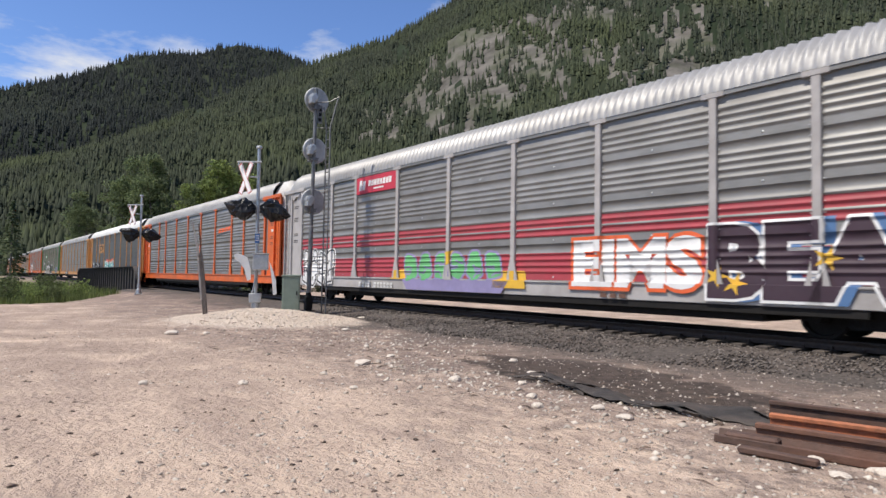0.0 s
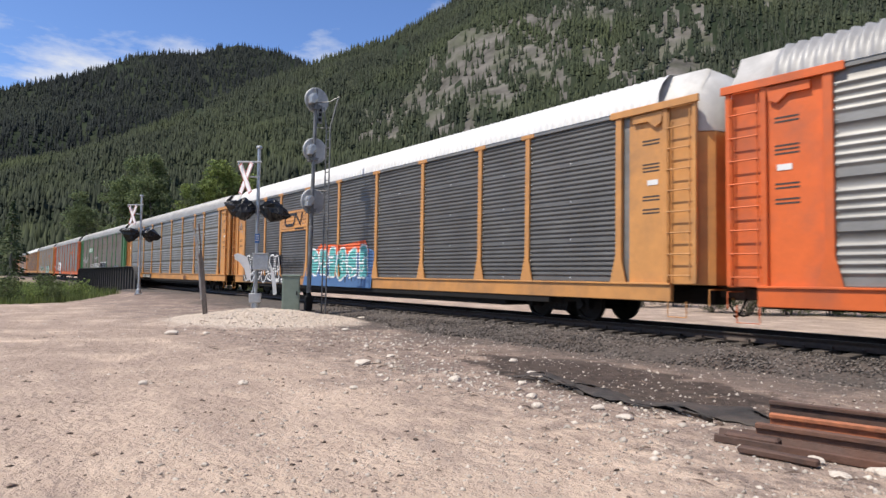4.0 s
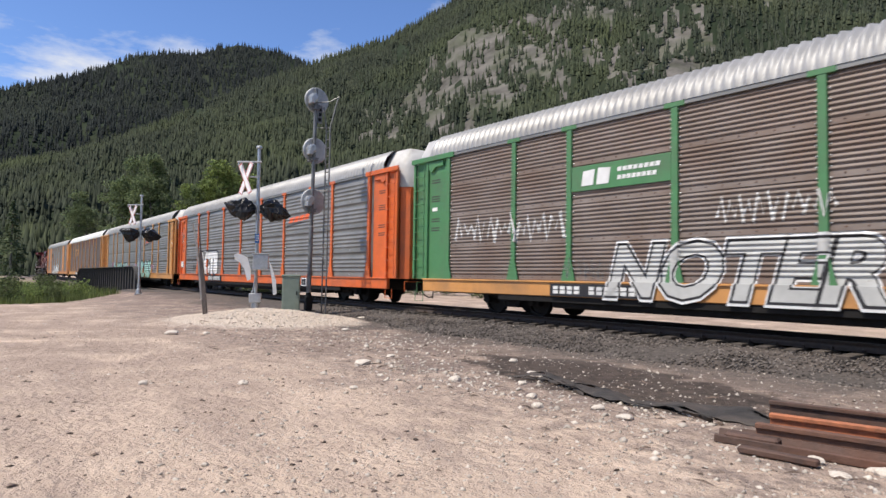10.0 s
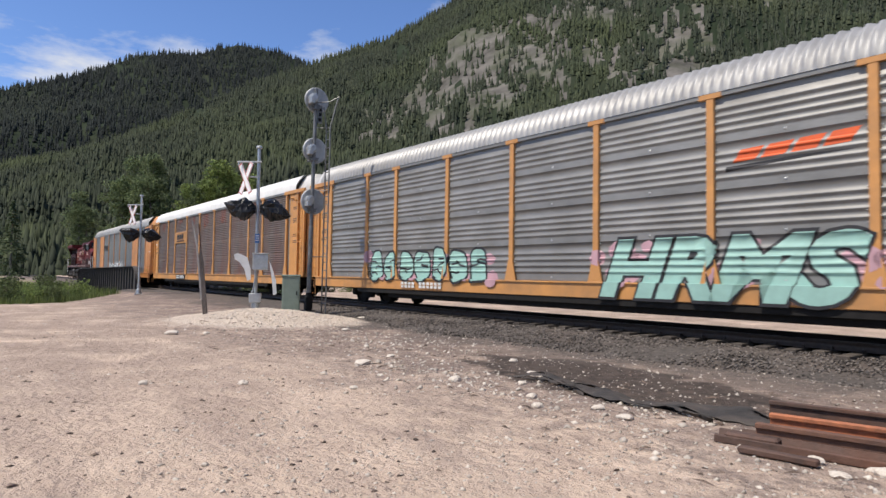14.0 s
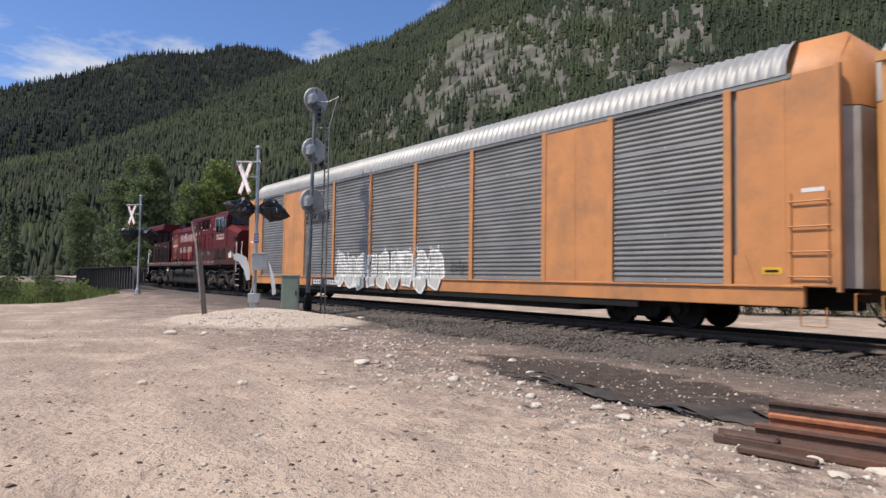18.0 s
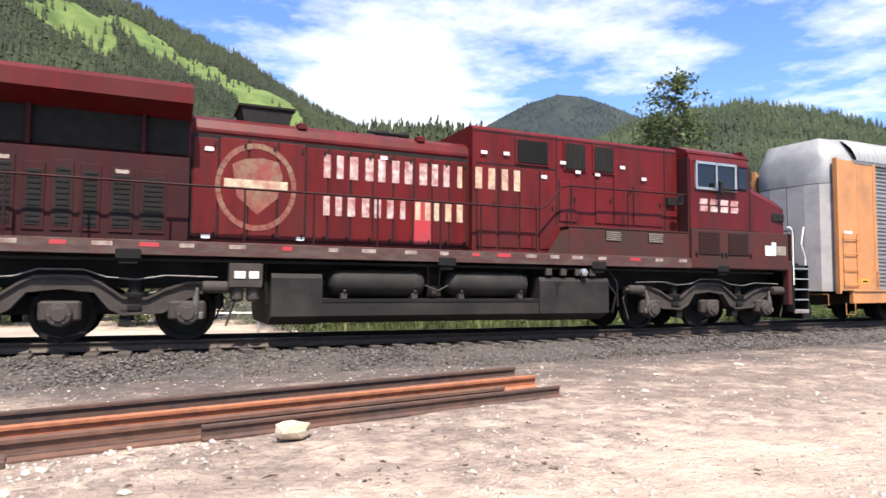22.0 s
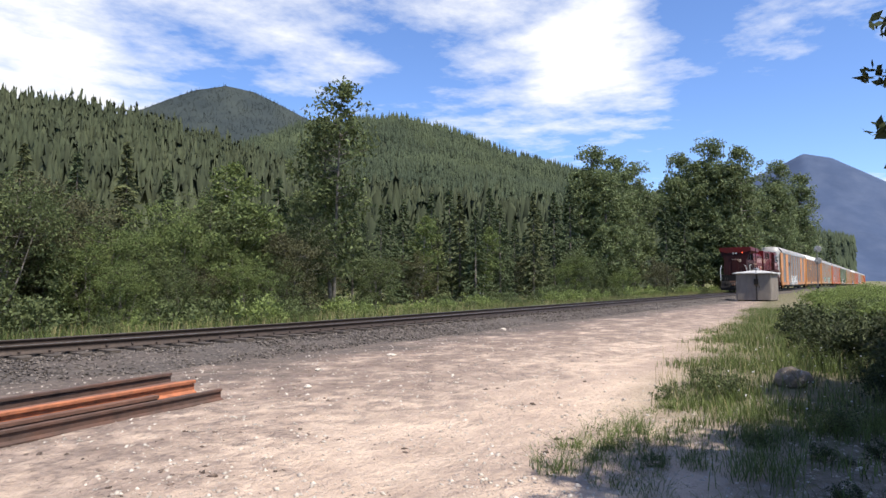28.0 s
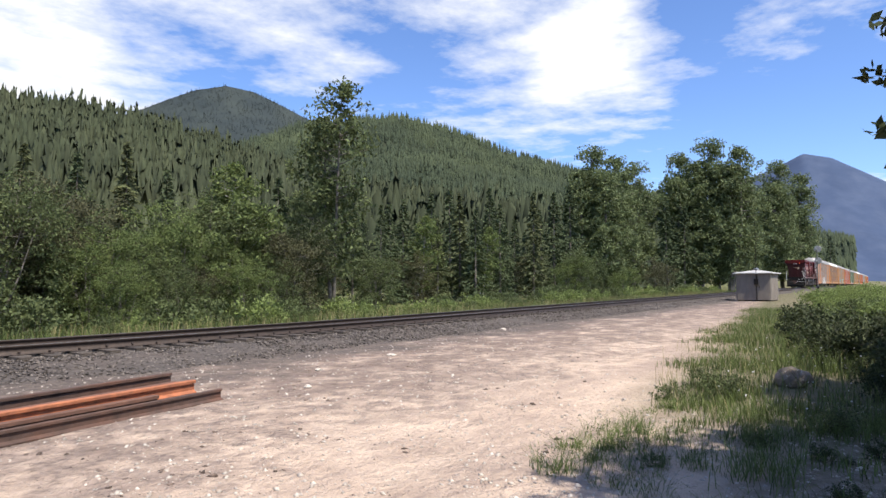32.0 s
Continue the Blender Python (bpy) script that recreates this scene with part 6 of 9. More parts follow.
    part("crest_shield", Shape().prism([(-5.2, 3.5), (-4.95, 3.62), (-4.6, 3.66), (-4.3, 3.6), (-4.2, 3.3), (-4.3, 2.85), (-4.7, 2.5), (-5.1, 2.85)], "y", -0.974, -0.969), CREST, L, "worn shield of a faded crest")
    part("crest_band", Shape().prism([(-5.35, 3.02), (-4.1, 3.02), (-4.1, 3.2), (-5.35, 3.2)], "y", -0.978, -0.974), LETTER_GOLD, L, "worn gold band of a crest")
    for x, z in ((-5.72, 3.72), (-5.75, 1.98), (-2.1, 3.86), (0.9, 4.2), (0.3, 4.18), (2.5, 4.12), (2.95, 3.92), (3.55, 3.9), (4.35, 4.15), (-3.9, 2.0), (5.05, 3.9), (1.95, 3.72)):
        y = -0.985 if x < 0.05 else -1.165
        part("notice_label", Shape().box(x, x + 0.16, y - 0.004, y, z, z + 0.08), WHITE, L)
    for k in range(4):
        a = 6.74 + 0.38 * k
        for z0, z1 in ((3.16, 3.31), (3.35, 3.50)):
            part("number_bar", Shape().prism([(a, z0), (a + 0.27, z0), (a + 0.30, z1), (a + 0.03, z1)], "y", -1.492, -1.478), LETTER_PALE, L)
    for k in range(4):
        part("number_bar", Shape().box(-11.075, -11.05, 0.30 - k * 0.24 - 0.18, 0.30 - k * 0.24, 3.28, 3.56), LETTER_GOLD, L)
    return L, wheels


def worn_mark(parent, a, b, z0, z1, y, mat):
    """A worn letter-sized mark: two plain upright bars."""
    w = (b - a) * 0.34 if b - a > 0.2 else (b - a)
    s = Shape().box(a, a + w, y - 0.005, y, z0, z1)
    if b - a > 0.2:
        s.box(b - w, b, y - 0.005, y, z0, z1)
    part("faded_mark", s, mat, parent)


# ================= where the train runs =================
SPEED, PITCH = 13.14, 30.18
CARS = []          # (thing, place along the line at 0 s, half truck spacing, wheels, wheel radius)


SLACK = (-0.23, -0.08, 0.07, 0.24, 0.34, -0.04, -0.14, -0.15, 0.0)     # play in the couplers, car by car


PLATED_POSTS = (-12.87, -9.97, -7.75, -4.82, -1.78, 1.27, 4.33, 7.41, 9.62, 12.6)


def build_train():
    DOOR_Y, DOOR_O, DOOR_W, DOOR_G = (YELLOW, HOOD_GREY), (ORANGE, HOOD_GREY), (WHITE, WHITE), (GREEN, HOOD_GREY)
    kinds = [
        dict(label="grey autorack car with red stripes and bright graffiti", col=GREY, sheet=GALV, roof=ROOF_SHEET, door_col=(GREY, ROOF_SHEET), bands=((2.50, 2.70), (2.22, 2.42), (1.58, 1.78), (1.36, 1.54), (1.12, 1.32)), band_mat=MAROON),
        dict(label="orange and galvanised autorack car with corrugated sides", col=ORANGE, sheet=GALV, roof=ROOF_SHEET, door_col=DOOR_O),
        dict(label="yellow autorack car with a white roof and black and blue graffiti", col=YELLOW, sheet=GALV_DARK, roof=ROOF_WHITE, door_col=(YELLOW, HOOD_GREY), ribs=7),
        dict(label="yellow autorack car with clean grey corrugated sides", col=YELLOW, sheet=GALV, roof=ROOF_SHEET, door_col=DOOR_Y),
        dict(label="rusted autorack car with green posts and graffiti", col=GREEN, sheet=GALV_BROWN, roof=ROOF_SHEET, door_col=DOOR_G, sill_col=YELLOW, ribs=8),
        dict(label="orange autorack car with white graffiti on its end", col=ORANGE, sheet=GALV, roof=ROOF_SHEET, door_col=DOOR_O),
        dict(label="yellow autorack car with mint and pink graffiti", col=YELLOW, sheet=GALV, roof=ROOF_SHEET, door_col=DOOR_Y),
        dict(label="rust-stained autorack car with yellow posts and a white roof", col=YELLOW, sheet=RUST_STREAK, roof=ROOF_WHITE, door_col=DOOR_Y, ribs=8),
        dict(label="yellow plated autorack car with large white graffiti", col=TAN, sheet=GALV, roof=ROOF_SHEET, door_col=(GREY, TAN), posts=PLATED_POSTS, plates=(-9.97, 7.41), gusset=False, ribs=7),
    ]
    for k, spec in enumerate(kinds):
        car, wheels = autorack(seed=10 * k + 3, **spec)
        CARS.append((car, -14.6 - PITCH * k + SLACK[k], 10.3, wheels, 0.44))
    for k in (-1, -2):
        src = CARS[3][0] if k == -1 else CARS[1][0]
        c = copy_thing(src, pose(0, 0, 0))
        CARS.append((c, -14.6 - PITCH * k, 10.3, [], 0.44))
    loco, wheels = locomotive()
    CARS.append((loco, -7.25 - SPEED * 21, 7.6, wheels, 0.53))


def line_pose(u, half):
    a, b = line_at(u - half), line_at(u + half)
    yaw = math.degrees(math.atan2(b[1] - a[1], b[0] - a[0]))
    tilt = math.degrees(math.atan2(b[2] - a[2], b[0] - a[0]))
    return pose((a[0] + b[0]) / 2, (a[1] + b[1]) / 2, (a[2] + b[2]) / 2, 0, -tilt, yaw)


def motions():
    for car, u0, half, wheels, r in CARS:
        walk(car, [(0.5 * k, line_pose(u0 + SPEED * 0.5 * k, half)) for k in range(65)])
        step = math.degrees(SPEED / r / FPS)
        for w in wheels:
            at = w.matrix_basis.translation.copy()
            walk(w, [(k / FPS, pose(at.x, at.y, at.z, 0, step * k, 0)) for k in range(32 * FPS + 1)])


build_train()


# ================= paint on the cars =================
def ridge_depth(z, ribs):
    prof = panel_profile(ribs)[0]
    return float(np.interp(z, [p[0] for p in prof], [p[1] for p in prof]))


def sprayed(name, parent, outlines, mat, posts, ribs=4, out=0.004, label=""):
    """Flat outlines (lists of (x, z)) laid over posts, sheets and sill as paint lies on them."""
    bm = bmesh.new()
    for poly in outlines:
        try:
            bm.faces.new([bm.verts.new((x, 0, z)) for x, z in poly])
        except ValueError:
            pass
    lay_on(bm, posts, CAR_RIBS.get(parent.name, 4), out)
    me = bpy.data.meshes.new(name)
    bm.to_mesh(me)
    bm.free()
    me.materials.append(mat)
    ob = part(name, me, mat, parent, label)
    ob["kind"] = "stuff"
    return ob


def lay_on(bm, posts, ribs, out):
    zs = [v.co.z for v in bm.verts]
    xs = [v.co.x for v in bm.verts]
    lo, hi = min(zs), max(zs)

    def cut(co, no):
        bmesh.ops.bisect_plane(bm, geom=bm.verts[:] + bm.edges[:] + bm.faces[:], plane_co=co, plane_no=no, dist=1e-5)
    levels = [SILL_TOP + 0.016, SILL_TOP + 0.022] + [z for z, d in panel_profile(ribs)[0]]
    for z in levels:
        if lo < z < hi:
            cut((0, 0, z), (0, 0, 1))
    for p in posts:
        for x in (p - 0.10, p - 0.095, p + 0.095, p + 0.10):
            if min(xs) < x < max(xs):
                cut((x, 0, 0), (1, 0, 0))
    for v in bm.verts:
        x, z = v.co.x, v.co.z
        if z < SILL_TOP + 0.019:
            y = -HALF - 0.042
        elif any(abs(x - p) < 0.0975 for p in posts):
            y = -HALF - 0.034
        else:
            y = -HALF + 0.06 - ridge_depth(z, ribs)
        v.co.y = y - out


def word(name, parent, text, x0, z0, w, h, mat, posts, ribs=4, out=0.004, fat=0.0, shear=0.0, label=""):
    """A sprayed word in fat letters, fitted to a box."""
    cu = bpy.data.curves.new(name, "FONT")
    cu.body, cu.offset, cu.shear, cu.resolution_u = text, fat, shear, 3
    ob = bpy.data.objects.new(name, cu)
    scene.collection.objects.link(ob)
    me = bpy.data.meshes.new_from_object(ob.evaluated_get(bpy.context.evaluated_depsgraph_get()))
    bpy.data.objects.remove(ob)
    bm = bmesh.new()
    bm.from_mesh(me)
    bpy.data.meshes.remove(me)
    a = [v.co.x for v in bm.verts]
    b = [v.co.y for v in bm.verts]
    for v in bm.verts:
        v.co = Vector((x0 + (v.co.x - min(a)) / (max(a) - min(a)) * w, 0, z0 + (v.co.y - min(b)) / (max(b) - min(b)) * h))
    lay_on(bm, posts, CAR_RIBS.get(parent.name, 4), out)
    m = bpy.data.meshes.new(name)
    bm.to_mesh(m)
    bm.free()
    m.materials.append(mat)
    return part(name, m, mat, parent, label)


def stroke(points, width):
    """A fat bent line as one outline."""
    left, right = [], []
    for i, (x, z) in enumerate(points):
        a, b = points[max(0, i - 1)], points[min(len(points) - 1, i + 1)]
        dx, dz = b[0] - a[0], b[1] - a[1]
        d = math.hypot(dx, dz) or 1
        left.append((x - dz / d * width / 2, z + dx / d * width / 2))
        right.append((x + dz / d * width / 2, z - dx / d * width / 2))
    return [[left[i], left[i + 1], right[i + 1], right[i]] for i in range(len(points) - 1)]


def wild(name, parent, x0, z0, w, h, n, fill, line, posts, seed, ribs=4, halo=None, cloud=None, fat=0.3):
    """A piece that cannot be read: n swelling signs in two colours, with an outline and a cloud behind."""
    rng = random.Random(seed)
    cw = w / n
    if cloud:
        blobs = []
        for k in range(int(n * 2.2)):
            cx, cz, r = x0 + rng.uniform(0, w), z0 + rng.uniform(0.1, 0.95) * h, rng.uniform(0.14, 0.3)
            blobs.append([(cx + r * 1.3 * math.cos(a * 0.7) * rng.uniform(0.8, 1.1), cz + r * math.sin(a * 0.7) * rng.uniform(0.8, 1.1)) for a in range(9)])
        sprayed("paint_cloud", parent, blobs, cloud, posts, ribs, 0.003)
    fills, lines, halos, slits = [], [], [], []

    def blob(cx, cz, rx, rz, grow, lobes, ph, m=22):
        """A swelling closed form with soft lobes."""
        return [(cx + (rx * (1 + 0.16 * math.cos(lobes * t + ph)) + grow) * math.copysign(abs(math.cos(t)) ** 0.62, math.cos(t)), cz + (rz * (1 + 0.10 * math.sin((lobes + 1) * t + ph)) + grow) * math.copysign(abs(math.sin(t)) ** 0.62, math.sin(t))) for t in [2 * math.pi * k / m for k in range(m)]]
    for i in range(n):
        cx, cz = x0 + (i + 0.5) * cw, z0 + h * rng.uniform(0.46, 0.54)
        if fat < 0.25:
            # thin scrawl: a rising and falling line
            pts, q = [], 0
            while q < 7:
                pts.append((cx - cw * 0.5 + cw * q / 6, cz + h * 0.5 * (1 if q % 2 else -1) * rng.uniform(0.25, 1.0)))
                q += 1
            lines += stroke(pts, max(0.03, fat * cw * 0.5))
            fills += stroke(pts, max(0.02, fat * cw * 0.3))
            continue
        rx, rz, lobes, ph = cw * 0.43, h * rng.uniform(0.43, 0.5), rng.choice((2, 3, 3)), rng.uniform(0, 6.28)
        g = 0.06
        fills.append(blob(cx, cz, rx, rz, -g * 0.6, lobes, ph))
        lines.append(blob(cx, cz, rx, rz, g * 0.6, lobes, ph))
        halos.append(blob(cx, cz, rx, rz, g * 1.7, lobes, ph))
        for k in range(3):
            zz = cz + rz * rng.uniform(-0.5, 0.5)
            sd = rng.choice((-1, 1))
            slits += stroke([(cx + sd * rx * 0.85, zz), (cx + sd * rx * 0.2, zz + rz * rng.uniform(-0.12, 0.12)), (cx - sd * rx * 0.15, zz + rz * rng.uniform(-0.4, 0.4))], 0.065)
    if halo:
        sprayed(name + "_halo", parent, halos, halo, posts, ribs, 0.0045)
    sprayed(name + "_outline", parent, lines, line, posts, ribs, 0.0065)
    sprayed(name, parent, fills, fill, posts, ribs, 0.009)
    if slits:
        sprayed(name + "_shading", parent, slits, line, posts, ribs, 0.0115)


def board(parent, x0, x1, z0, z1, mat, label=""):
    return part("sign_board", Shape().box(x0, x1, -HALF - 0.012, -HALF + 0.02, z0, z1, 0.004), mat, parent, label)


def slabs(parent, x0, z0, w, h, n, mat, seed, y=-HALF - 0.016, slant=0.15, name="sign_lettering"):
    """Plain blocks in the place of a company's mark."""
    rng = random.Random(seed)
    s = Shape()
    cw = w / n
    for i in range(n):
        a, b = x0 + i * cw, x0 + (i + 0.78) * cw
        s.prism([(a, z0), (b, z0), (b + slant * h, z0 + h * rng.uniform(0.9, 1)), (a + slant * h, z0 + h * rng.uniform(0.85, 1))], "y", y - 0.004, y)
    ob = part(name, s, mat, parent)
    ob["kind"] = "stuff"
    return ob


def flat_paint(name, c, rough=0.6):
    return material(name, c, tuple(min(1, v * 0.88 + 0.01) for v in c), 4, rough, dirt=tuple(v * 0.55 for v in c), dscale=1.4, damount=0.45)


def slanted_mark(parent, x0, z0, w, h, n, mat, under, posts):
    """A leaning row of n plain blocks with a dark line under it."""
    cw = w / n
    rows = []
    for i in range(n):
        a, b = x0 + i * cw, x0 + (i + 0.82) * cw
        rise_a, rise_b = 0.12 * (a - x0) / w, 0.12 * (b - x0) / w
        rows.append([(a, z0 + rise_a), (b, z0 + rise_b), (b + 0.18, z0 + h + rise_b), (a + 0.18, z0 + h + rise_a)])
    sprayed("slanted_mark", parent, rows, mat, posts, out=0.004)
    if under:
        sprayed("mark_underline", parent, [[(x0 - 0.15, z0 - 0.17), (x0 + w * 0.6, z0 - 0.06), (x0 + w, z0 - 0.02), (x0 + w * 0.6, z0 + 0.0), (x0 - 0.15, z0 - 0.07)]], under, posts, out=0.004)


def decorate():
    P = POSTS
    white, black = flat_paint("sprayed_white", (0.74, 0.74, 0.73)), flat_paint("sprayed_black", (0.018, 0.017, 0.02))
    plum, sky_blue, sun_yellow = flat_paint("sprayed_plum", (0.045, 0.022, 0.035)), flat_paint("sprayed_blue", (0.075, 0.165, 0.34)), flat_paint("sprayed_yellow", (0.70, 0.42, 0.04))
    mint, pink, cyan = flat_paint("sprayed_mint", (0.30, 0.50, 0.44)), flat_paint("sprayed_pink", (0.50, 0.30, 0.34)), flat_paint("sprayed_cyan", (0.11, 0.40, 0.39))
    leaf, violet, redor = flat_paint("sprayed_green", (0.13, 0.42, 0.16)), flat_paint("sprayed_violet", (0.27, 0.24, 0.42)), flat_paint("sprayed_orange_red", (0.72, 0.12, 0.03))
    silver, steel_blue = flat_paint("sprayed_silver", (0.50, 0.50, 0.48)), flat_paint("sprayed_steel_blue", (0.24, 0.36, 0.48))
    c = [x[0] for x in CARS]

    def tag(k, text, x0, z0, w, h, fill, edge, edge_w=0.07, posts=P, shear=0.0, halo=None, fat=0.055, out=0.005):
        """A sprayed word with its outline, and a wider halo round that."""
        if halo:
            word("graffiti_halo", c[k], text, x0 - 2 * edge_w, z0 - 2 * edge_w, w + 4 * edge_w, h + 4 * edge_w, halo, posts, out=out - 0.001, fat=fat + 0.05, shear=shear)
        word("graffiti_edge", c[k], text, x0 - edge_w, z0 - edge_w, w + 2 * edge_w, h + 2 * edge_w, edge, posts, out=out + 0.002, fat=fat + 0.03, shear=shear)
        word("graffiti_word", c[k], text, x0, z0, w, h, fill, posts, out=out + 0.005, fat=fat, shear=shear)

    def plate(k, x0, w, dark=True, z=0.70, h=0.20, n=10):
        """Stencilled marks on the sill, on a black plate or on the paint."""
        if dark:
            part("mark_plate", Shape().box(x0 - 0.12, x0 + w + 0.12, -HALF - 0.046, -HALF, z - 0.06, z + h + 0.06), black, c[k], "black plate under the stencilled marks")
        letters(c[k], "car_lettering", x0, z, w, h, WHITE, n, -HALF - 0.048, 3)

    # striped grey car
    board(c[0], -7.62, -4.76, 4.32, 4.98, flat_paint("sign_red", (0.50, 0.03, 0.06)), "red sign board with white marks")
    slabs(c[0], -6.72, 4.58, 1.7, 0.24, 8, white, 1)
    slabs(c[0], -7.42, 4.46, 0.5, 0.40, 2, white, 2)
    slabs(c[0], -6.3, 4.44, 0.9, 0.06, 1, white, 2)
    wild("graffiti", c[0], -12.5, 0.68, 3.05, 1.5, 4, white, black, P, 5, halo=white, fat=0.5)
    sprayed("graffiti_underlayer", c[0], [[(-3.9, 0.64), (1.0, 0.64), (1.3, 1.0), (-4.2, 1.0)]], violet, P)
    sprayed("graffiti_underlayer", c[0], [[(-4.95, 1.0), (-3.6, 1.0), (-3.9, 1.35), (-4.9, 1.3)], [(0.6, 0.8), (2.0, 0.8), (1.9, 1.3), (0.7, 1.3)], [(-1.8, 1.5), (-1.3, 1.5), (-1.4, 1.95), (-1.75, 1.9)]], sun_yellow, P)
    wild("graffiti", c[0], -4.2, 0.95, 5.2, 0.95, 6, leaf, violet, P, 8, fat=0.4)
    tag(0, "EIMS", 3.68, 0.90, 3.6, 1.2, white, redor, 0.09)
    word("graffiti_shadow", c[0], "BEAT", 7.55, 0.68, 5.0, 1.66, sky_blue, P, out=0.003, fat=0.09)
    tag(0, "BEAT", 7.42, 0.74, 4.9, 1.54, plum, white, 0.06)
    for x, z in ((8.0, 1.05), (9.75, 1.55), (11.7, 1.0), (7.6, 1.2)):
        sprayed("paint_star", c[0], [[(x + r * math.cos(a), z + r * math.sin(a)) for a, r in [(k * math.pi / 5, 0.26 if k % 2 == 0 else 0.09) for k in range(10)]]], sun_yellow, P, out=0.014)
    plate(0, -7.25, 2.5, False, 0.66)
    for k, q in ((0, 4.6), (1, 2.0), (3, 5.2), (6, 5.85)):
        letters(c[k], "car_lettering", q, 0.66, 0.85, 0.24, RUST, 3, -HALF - 0.044, 8)
    # slanted marks
    for k in (1, 5, 6):
        slanted_mark(c[k], 4.95, 3.55, 2.3, 0.26, 4, redor, black, P)
    wild("graffiti", c[1], 5.1, 1.15, 2.2, 0.6, 5, silver, steel_blue, P, 31, fat=0.2)
    wild("graffiti", c[1], -3.65, 1.2, 0.55, 0.95, 1, silver, silver, P, 33, fat=0.2)
    # yellow car with the white roof
    board(c[2], -7.62, -4.76, 3.18, 4.14, YELLOW, "yellow sign board with a black mark")
    for z in (3.3, 3.48, 3.66, 3.84, 4.02):
        part("board_rib", Shape().box(-7.58, -4.8, -HALF - 0.03, -HALF - 0.01, z, z + 0.05, 0.008), YELLOW, c[2])
    s = Shape()
    for poly in stroke([(-5.75, 3.96), (-6.95, 3.96), (-7.1, 3.85), (-7.1, 3.58), (-6.95, 3.46), (-6.2, 3.46), (-6.05, 3.55), (-5.9, 3.96), (-5.35, 3.46), (-5.15, 4.0)], 0.13):
        s.prism(poly, "y", -HALF - 0.042, -HALF - 0.031)
    part("sign_lettering", s, black, c[2])["kind"] = "stuff"
    bars(c[2], [(-6.0, -5.0, 3.22, 0.07)], -HALF - 0.013, black)
    sprayed("graffiti_backing", c[2], [[(-12.7, 0.7), (-7.5, 0.66), (-7.4, 2.0), (-8.4, 2.25), (-10.4, 2.1), (-12.65, 2.0)]], black, P, 7, 0.003)
    wild("graffiti", c[2], -12.6, 0.74, 5.0, 1.35, 6, black, white, P, 12, 7, fat=0.42)
    wild("graffiti_tags", c[2], -7.4, 1.15, 2.3, 0.85, 7, black, black, P, 14, 7, fat=0.14)
    sprayed("graffiti_backing", c[2], [[(-4.9, 0.62), (1.2, 0.62), (1.4, 2.0), (0.0, 2.4), (-3.7, 2.3), (-4.5, 1.6)]], sky_blue, P, 7, 0.003)
    sprayed("graffiti_crown", c[2], [[(-4.3, 1.9), (0.9, 2.0), (0.6, 2.5), (-1.3, 2.35), (-3.3, 2.45)]], redor, P, 7, 0.005)
    wild("graffiti", c[2], -4.3, 0.95, 5.2, 1.3, 6, cyan, white, P, 15, 7, fat=0.5)
    wild("graffiti_scrawl", c[2], -4.2, 0.8, 5.0, 1.2, 6, black, black, P, 17, 7, fat=0.14)
    plate(2, -8.4, 2.2)
    wild("graffiti_tag", c[2], -13.8, 3.3, 0.55, 1.2, 1, steel_blue, steel_blue, (), 3, 7, fat=0.15)
    # clean yellow car
    plate(3, -7.3, 2.6)
    # green car
    board(c[4], -7.62, -4.76, 3.34, 3.98, GREEN, "green sign board with white marks")
    slabs(c[4], -7.3, 3.46, 0.95, 0.42, 2, white, 41)
    slabs(c[4], -6.2, 3.72, 1.2, 0.11, 8, white, 42)
    slabs(c[4], -6.2, 3.52, 1.1, 0.11, 8, white, 43)
    wild("graffiti", c[4], -12.4, 2.1, 4.5, 0.9, 5, silver, white, P, 44, fat=0.24)
    wild("graffiti_tag", c[4], -8.0, 1.0, 1.6, 0.7, 4, black, silver, P, 51, fat=0.24)
    tag(4, "NOTER", -6.5, 0.68, 5.9, 1.25, silver, black, 0.06, shear=0.25, halo=white, fat=0.03)
    tag(4, "CRIK", 0.0, 0.60, 4.2, 1.5, black, white, 0.08, shear=0.2, fat=0.09)
    wild("graffiti_tag", c[4], -3.7, 2.25, 2.3, 0.7, 4, silver, white, P, 46, fat=0.22)
    wild("graffiti", c[4], 8.85, 0.66, 2.5, 1.15, 2, violet, plum, P, 48, halo=leaf, fat=0.42)
    wild("graffiti_tag", c[4], 11.5, 1.08, 0.95, 0.34, 3, white, white, P, 49, fat=0.2)
    wild("graffiti_tag", c[4], 7.6, 1.05, 1.0, 0.4, 3, white, white, P, 50, fat=0.2)
    plate(4, -8.2, 2.6)
    # orange car with white letters
    tag(5, "ACTS", -9.55, 1.05, 3.9, 1.42, white, black, 0.11, fat=0.09)
    wild("graffiti_tag", c[5], -12.4, 1.75, 2.2, 0.45, 4, black, black, P, 52, fat=0.12)
    wild("graffiti_tag", c[5], -10.9, 1.2, 0.95, 0.5, 3, black, black, P, 53, fat=0.2)
    wild("graffiti_tag", c[5], -13.85, 2.9, 0.5, 1.3, 1, white, white, (), 54, fat=0.18)
    wild("graffiti_tag", c[5], -13.85, 1.5, 0.55, 0.4, 3, white, white, (), 55, fat=0.25)
    plate(5, -7.15, 2.3)
    frame_box = part("route_card", Shape().box(6.74, 7.3, -HALF - 0.05, -HALF, 0.58, 0.95, 0.008), WHITE, c[5], "white framed black route card")
    part("card_face", Shape().box(6.80, 7.0, -HALF - 0.056, -HALF - 0.049, 0.63, 0.90).box(7.03, 7.24, -HALF - 0.056, -HALF - 0.049, 0.63, 0.90), black, frame_box)
